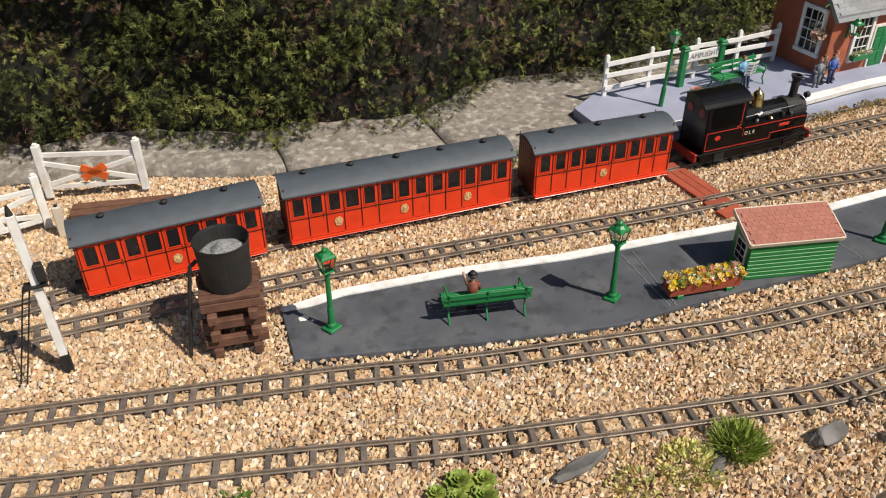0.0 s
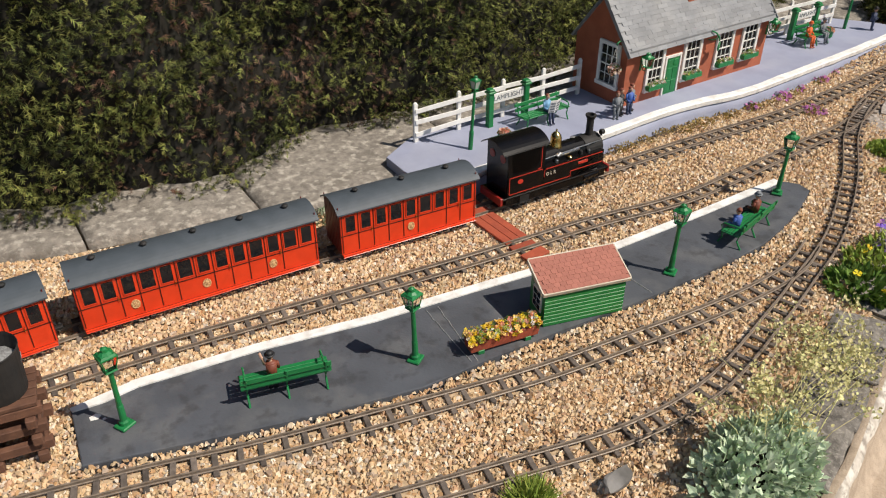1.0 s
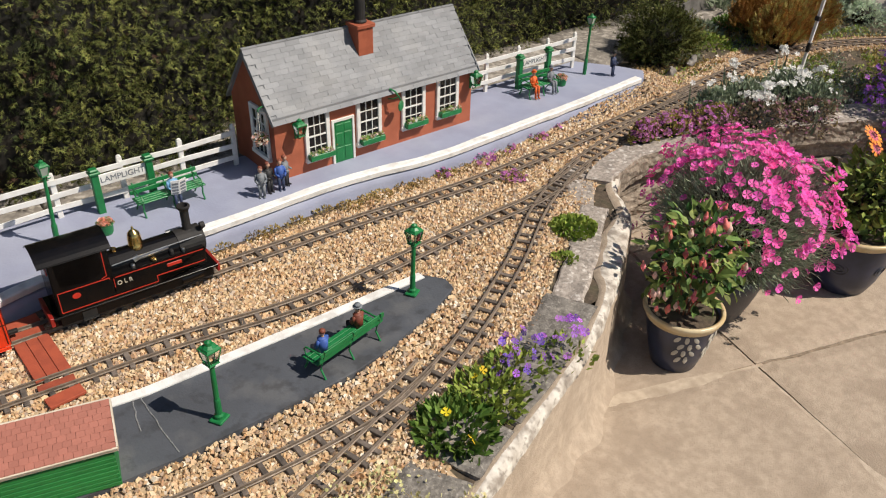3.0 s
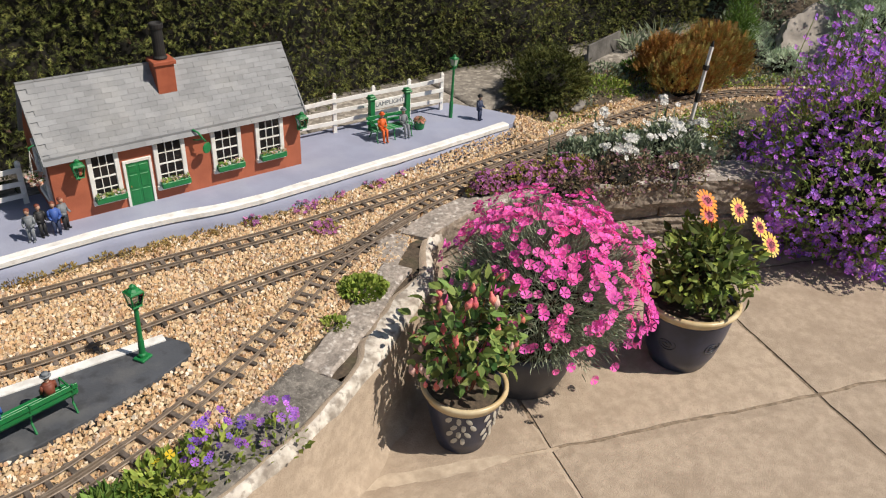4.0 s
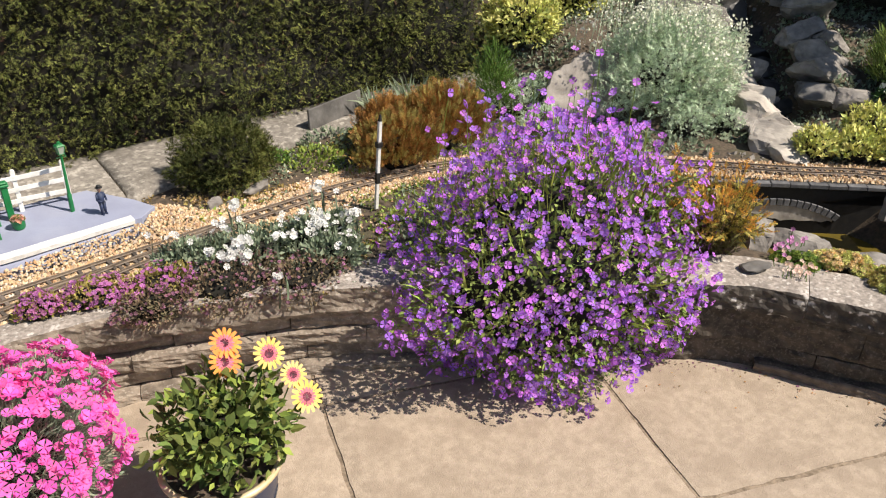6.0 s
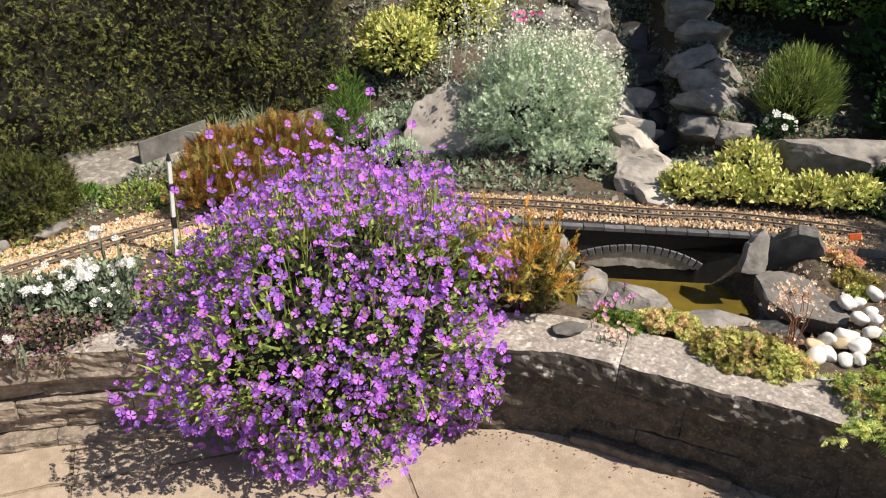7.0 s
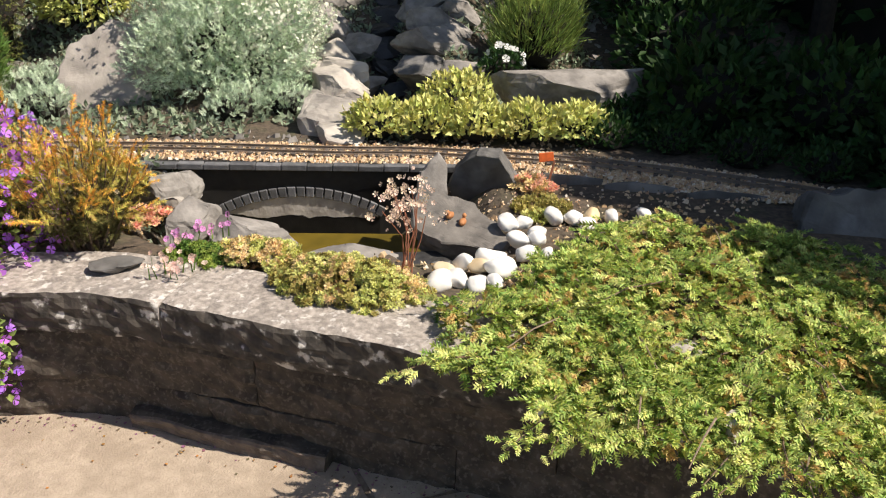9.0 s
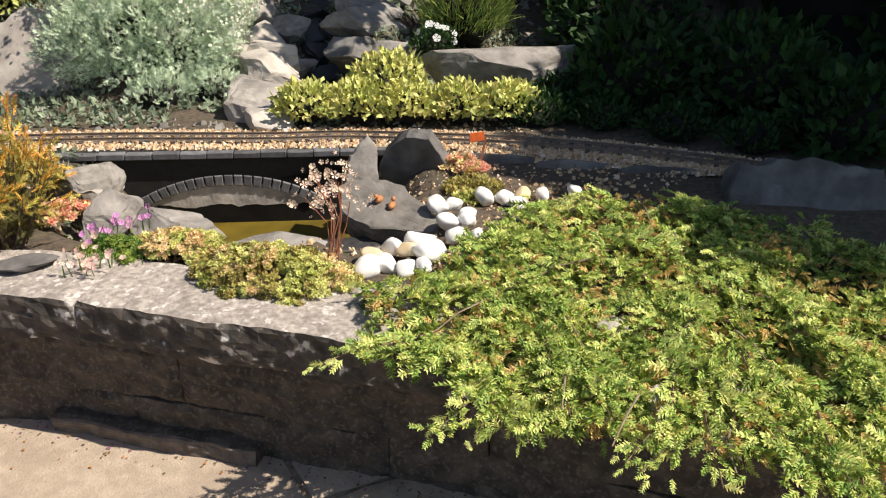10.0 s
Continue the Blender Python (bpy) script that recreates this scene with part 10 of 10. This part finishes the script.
pos, grow, size = (np.concatenate(one) for one in sprays)
pick = rng.random(len(pos)) < 0.42
for part_name, chosen, material in (("foliage", ~pick, "juniper"), ("tip_growth", pick, "juniper_tip")):
    clump(ju, part_name, SHOOT, pos[chosen], grow[chosen], jit(np.tile([-0.25, -0.3, 1.0], (int(chosen.sum()), 1)), 0.35), size[chosen], M[material])
n = 13500
p = np.stack([5.6 + 1.2 * rng.random(n), -1.25 + 1.4 * rng.random(n)], 1)
p = p[inside(JUN, p[:, 0], p[:, 1])]
gap = np.sin(p[:, 0] * 31 + 2.1 * np.sin(p[:, 1] * 17)) * np.sin(p[:, 1] * 27 + 1.7 * np.sin(p[:, 0] * 21))
p = p[gap + 0.35 * rng.random(len(p)) > -0.12]
swirl = math.atan2(-0.55, -0.75) + 0.8 * np.sin(p[:, 0] * 11 + p[:, 1] * 5) * np.cos(p[:, 1] * 9 - p[:, 0] * 4) + rng.normal(0, 0.75, len(p))
hill = 0.022 + 0.024 * np.sin(p[:, 0] * 23 + 1) * np.cos(p[:, 1] * 19) + 0.030 * rng.random(len(p))
top = np.stack([p[:, 0], p[:, 1], hill], 1)
flow = np.stack([np.cos(swirl), np.sin(swirl), rng.normal(0.05, 0.22, len(p))], 1)
for step_, (nm, mt) in enumerate((("upper_growth", "juniper"), ("pale_growth", "juniper_tip"), ("green_growth", "juniper"), ("side_growth", "juniper"))):
    q, g = top[step_::4], flow[step_::4]
    clump(ju, nm, SHOOT, q, g, jit(np.tile([-0.2, -0.3, 1.0], (len(q), 1)), 0.5), 0.038 * (0.55 + 0.75 * rng.random(len(q))), M[mt])
p = p[::6]
clump(ju, "low_growth", SHOOT, np.stack([p[:, 0], p[:, 1], 0.005 + 0.02 * rng.random(len(p))], 1), jit(np.tile([-0.7, -0.5, 0.1], (len(p), 1)), 0.5), jit(np.tile([-0.2, -0.3, 1.0], (len(p), 1)), 0.3), 0.030, M["leaf_mid"])
n = 1900
p = np.stack([5.8 + 0.8 * rng.random(n), -1.1 + 1.0 * rng.random(n)], 1)
p = p[inside(JUN, p[:, 0], p[:, 1])]
clump(ju, "dry_growth", SHOOT, np.stack([p[:, 0], p[:, 1], 0.02 + 0.035 * rng.random(len(p))], 1), jit(np.tile([-0.7, -0.5, 0.1], (len(p), 1)), 0.4), jit(np.tile([-0.2, -0.3, 1.0], (len(p), 1)), 0.4), 0.030, M["juniper_dry"])
for k in range(22):
    x, y = random.uniform(5.85, 6.55), random.uniform(-1.0, -0.05)
    if not inside(JUN, np.array([x]), np.array([y]))[0]:
        continue
    a, ln = math.atan2(-0.55, -0.75) + random.gauss(0, 0.5), random.uniform(0.06, 0.13)
    bm = bmesh.new()
    b0, b1 = Vector((x, y, random.uniform(0.04, 0.07))) - ju.matrix_basis.translation, Vector((math.cos(a) * ln, math.sin(a) * ln, random.uniform(-0.03, 0.0)))
    tube(bm, [b0, b0 + b1 * 0.5 + Vector((0, 0, 0.008)), b0 + b1], 0.0019, 5, 0.5)
    part("bare_twig", bm, M["twig_pale"], ju)
rock("white_stone", (6.05, -0.46, 0.035), (0.040, 0.022, 0.022), (0, 0, -10), "pale_rock", 120, "whitish stone showing through the juniper", sub=3)
rock("white_stone", (5.93, -0.62, 0.02), (0.050, 0.022, 0.02), (0, 0, 30), "pale_rock", 121, "whitish stone showing through the juniper", sub=3)


# ---- added shade trees outside the picture ----
def tree(name, label, x, y, z0, trunk, crown_c, crown_r, n, size):
    th = thing(name, pose(x, y, z0), label, "tree", "shade trees")
    bm = bmesh.new()
    tube(bm, [(0, 0, -0.02), (0.02, 0.01, trunk * 0.5), (0.0, 0.03, trunk)], 0.07, 10, 0.6)
    part("trunk", bm, M["bark"], th)
    for k in range(6):
        a = k * 1.05
        bm = bmesh.new()
        e = Vector((crown_c[0] - x + crown_r[0] * 0.6 * math.cos(a), crown_c[1] - y + crown_r[1] * 0.6 * math.sin(a), crown_c[2] - z0 + random.uniform(-0.1, 0.3)))
        tube(bm, [(0, 0.03, trunk * 0.8), (e.x * 0.5, e.y * 0.5, trunk * 0.8 + (e.z - trunk * 0.8) * 0.6), e], 0.03, 7, 0.4)
        part("limb", bm, M["twig"], th)
    p, o = dome(n, crown_c, crown_r, -0.9, 0.25)
    clump(th, "crown", ROUND, p, jit(o, 0.7), jit(o + UP * 0.8, 0.5), size * (0.6 + 0.7 * rng.random(len(p))), M["leaf_dark"])


# unseen trees, added only to cast shade over the far end
tree("added_shade_tree", "dense dark tree added out of view to shade the rockery", 8.16, -1.45, PATIO_Z, 1.0, (8.14, -1.39, 1.45), (0.86, 0.84, 0.70), 5600, 0.12)
tree("added_shade_tree", "dense dark tree added out of view to shade the rockery", 9.25, -0.55, 0.0, 1.1, (9.25, -0.50, 1.6), (1.0, 0.85, 0.8), 5200, 0.12)
# one more added tree, its limb placed to throw shade into the gully
lt = thing("added_shade_tree", pose(8.42, 0.45, 0.1), "slender added tree whose limb shades the rock gully", "tree", "shade trees")
bm = bmesh.new()
tube(bm, [(0, 0, -0.12), (-0.02, 0.02, 0.7), (-0.10, 0.08, 1.35)], 0.05, 9, 0.6)
part("trunk", bm, M["bark"], lt)
bm = bmesh.new()
tube(bm, [(-0.08, 0.06, 1.25), (-0.55, 0.25, 1.42), (-0.95, 0.30, 1.36), (-1.15, 0.12, 1.28)], 0.025, 7, 0.4)
part("limb", bm, M["twig"], lt)
n = 2600
s_ = rng.random(n)
p = np.stack([7.30 + 0.52 * s_, 0.55 + 0.66 * s_, 1.33 + 0.05 * s_], 1) + rng.normal(0, 1, (n, 3)) * np.array([0.075, 0.065, 0.05])
clump(lt, "crown", ROUND, p, rand_dirs(n), rand_dirs(n, 0.8), 0.055 * (0.6 + 0.7 * rng.random(n)), M["leaf_dark"])
# added backdrop that fills the dark, shaded corner
dh = thing("dark_hedge", pose(8.7, 1.2, 0.0), "dark hedge added as backdrop to the shaded side of the garden", "hedge")
n = 3800
p = np.stack([8.45 + 0.12 * rng.random(n), -1.2 + 5.2 * rng.random(n), 2.1 * rng.random(n)], 1)
clump(dh, "foliage", LEAF, p, jit(np.tile([-0.6, 0, -0.1], (n, 1)), 0.6), jit(np.tile([-0.8, 0, 0.6], (n, 1)), 0.4), 0.09 * (0.6 + 0.7 * rng.random(n)), M["leaf_dark"])
n = 2600
p = np.stack([8.55 + 0.55 * rng.random(n), -1.2 + 5.2 * rng.random(n), 2.1 + 0.03 * rng.random(n)], 1)
clump(dh, "top_growth", LEAF, p, jit(np.tile([0, 0, 0.6], (n, 1)), 0.6), jit(np.tile([0, 0, 1.0], (n, 1)), 0.5), 0.10 * (0.6 + 0.7 * rng.random(n)), M["leaf_dark"])
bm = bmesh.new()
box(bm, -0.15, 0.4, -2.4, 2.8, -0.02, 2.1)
part("hedge_body", bm, M["shade_core"], dh)
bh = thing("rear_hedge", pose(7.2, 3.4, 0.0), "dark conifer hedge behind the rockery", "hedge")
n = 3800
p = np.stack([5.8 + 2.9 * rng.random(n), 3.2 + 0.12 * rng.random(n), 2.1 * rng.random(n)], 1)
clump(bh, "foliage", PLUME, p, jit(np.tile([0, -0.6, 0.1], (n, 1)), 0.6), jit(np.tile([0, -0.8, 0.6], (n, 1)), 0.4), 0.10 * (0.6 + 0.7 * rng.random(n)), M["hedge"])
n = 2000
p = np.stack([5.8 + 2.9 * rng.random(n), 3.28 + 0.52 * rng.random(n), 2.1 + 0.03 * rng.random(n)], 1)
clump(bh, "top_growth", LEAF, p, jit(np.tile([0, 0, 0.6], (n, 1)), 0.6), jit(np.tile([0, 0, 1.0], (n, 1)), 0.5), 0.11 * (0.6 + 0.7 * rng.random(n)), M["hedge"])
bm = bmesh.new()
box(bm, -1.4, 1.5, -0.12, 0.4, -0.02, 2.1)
part("hedge_body", bm, M["shade_core"], bh)
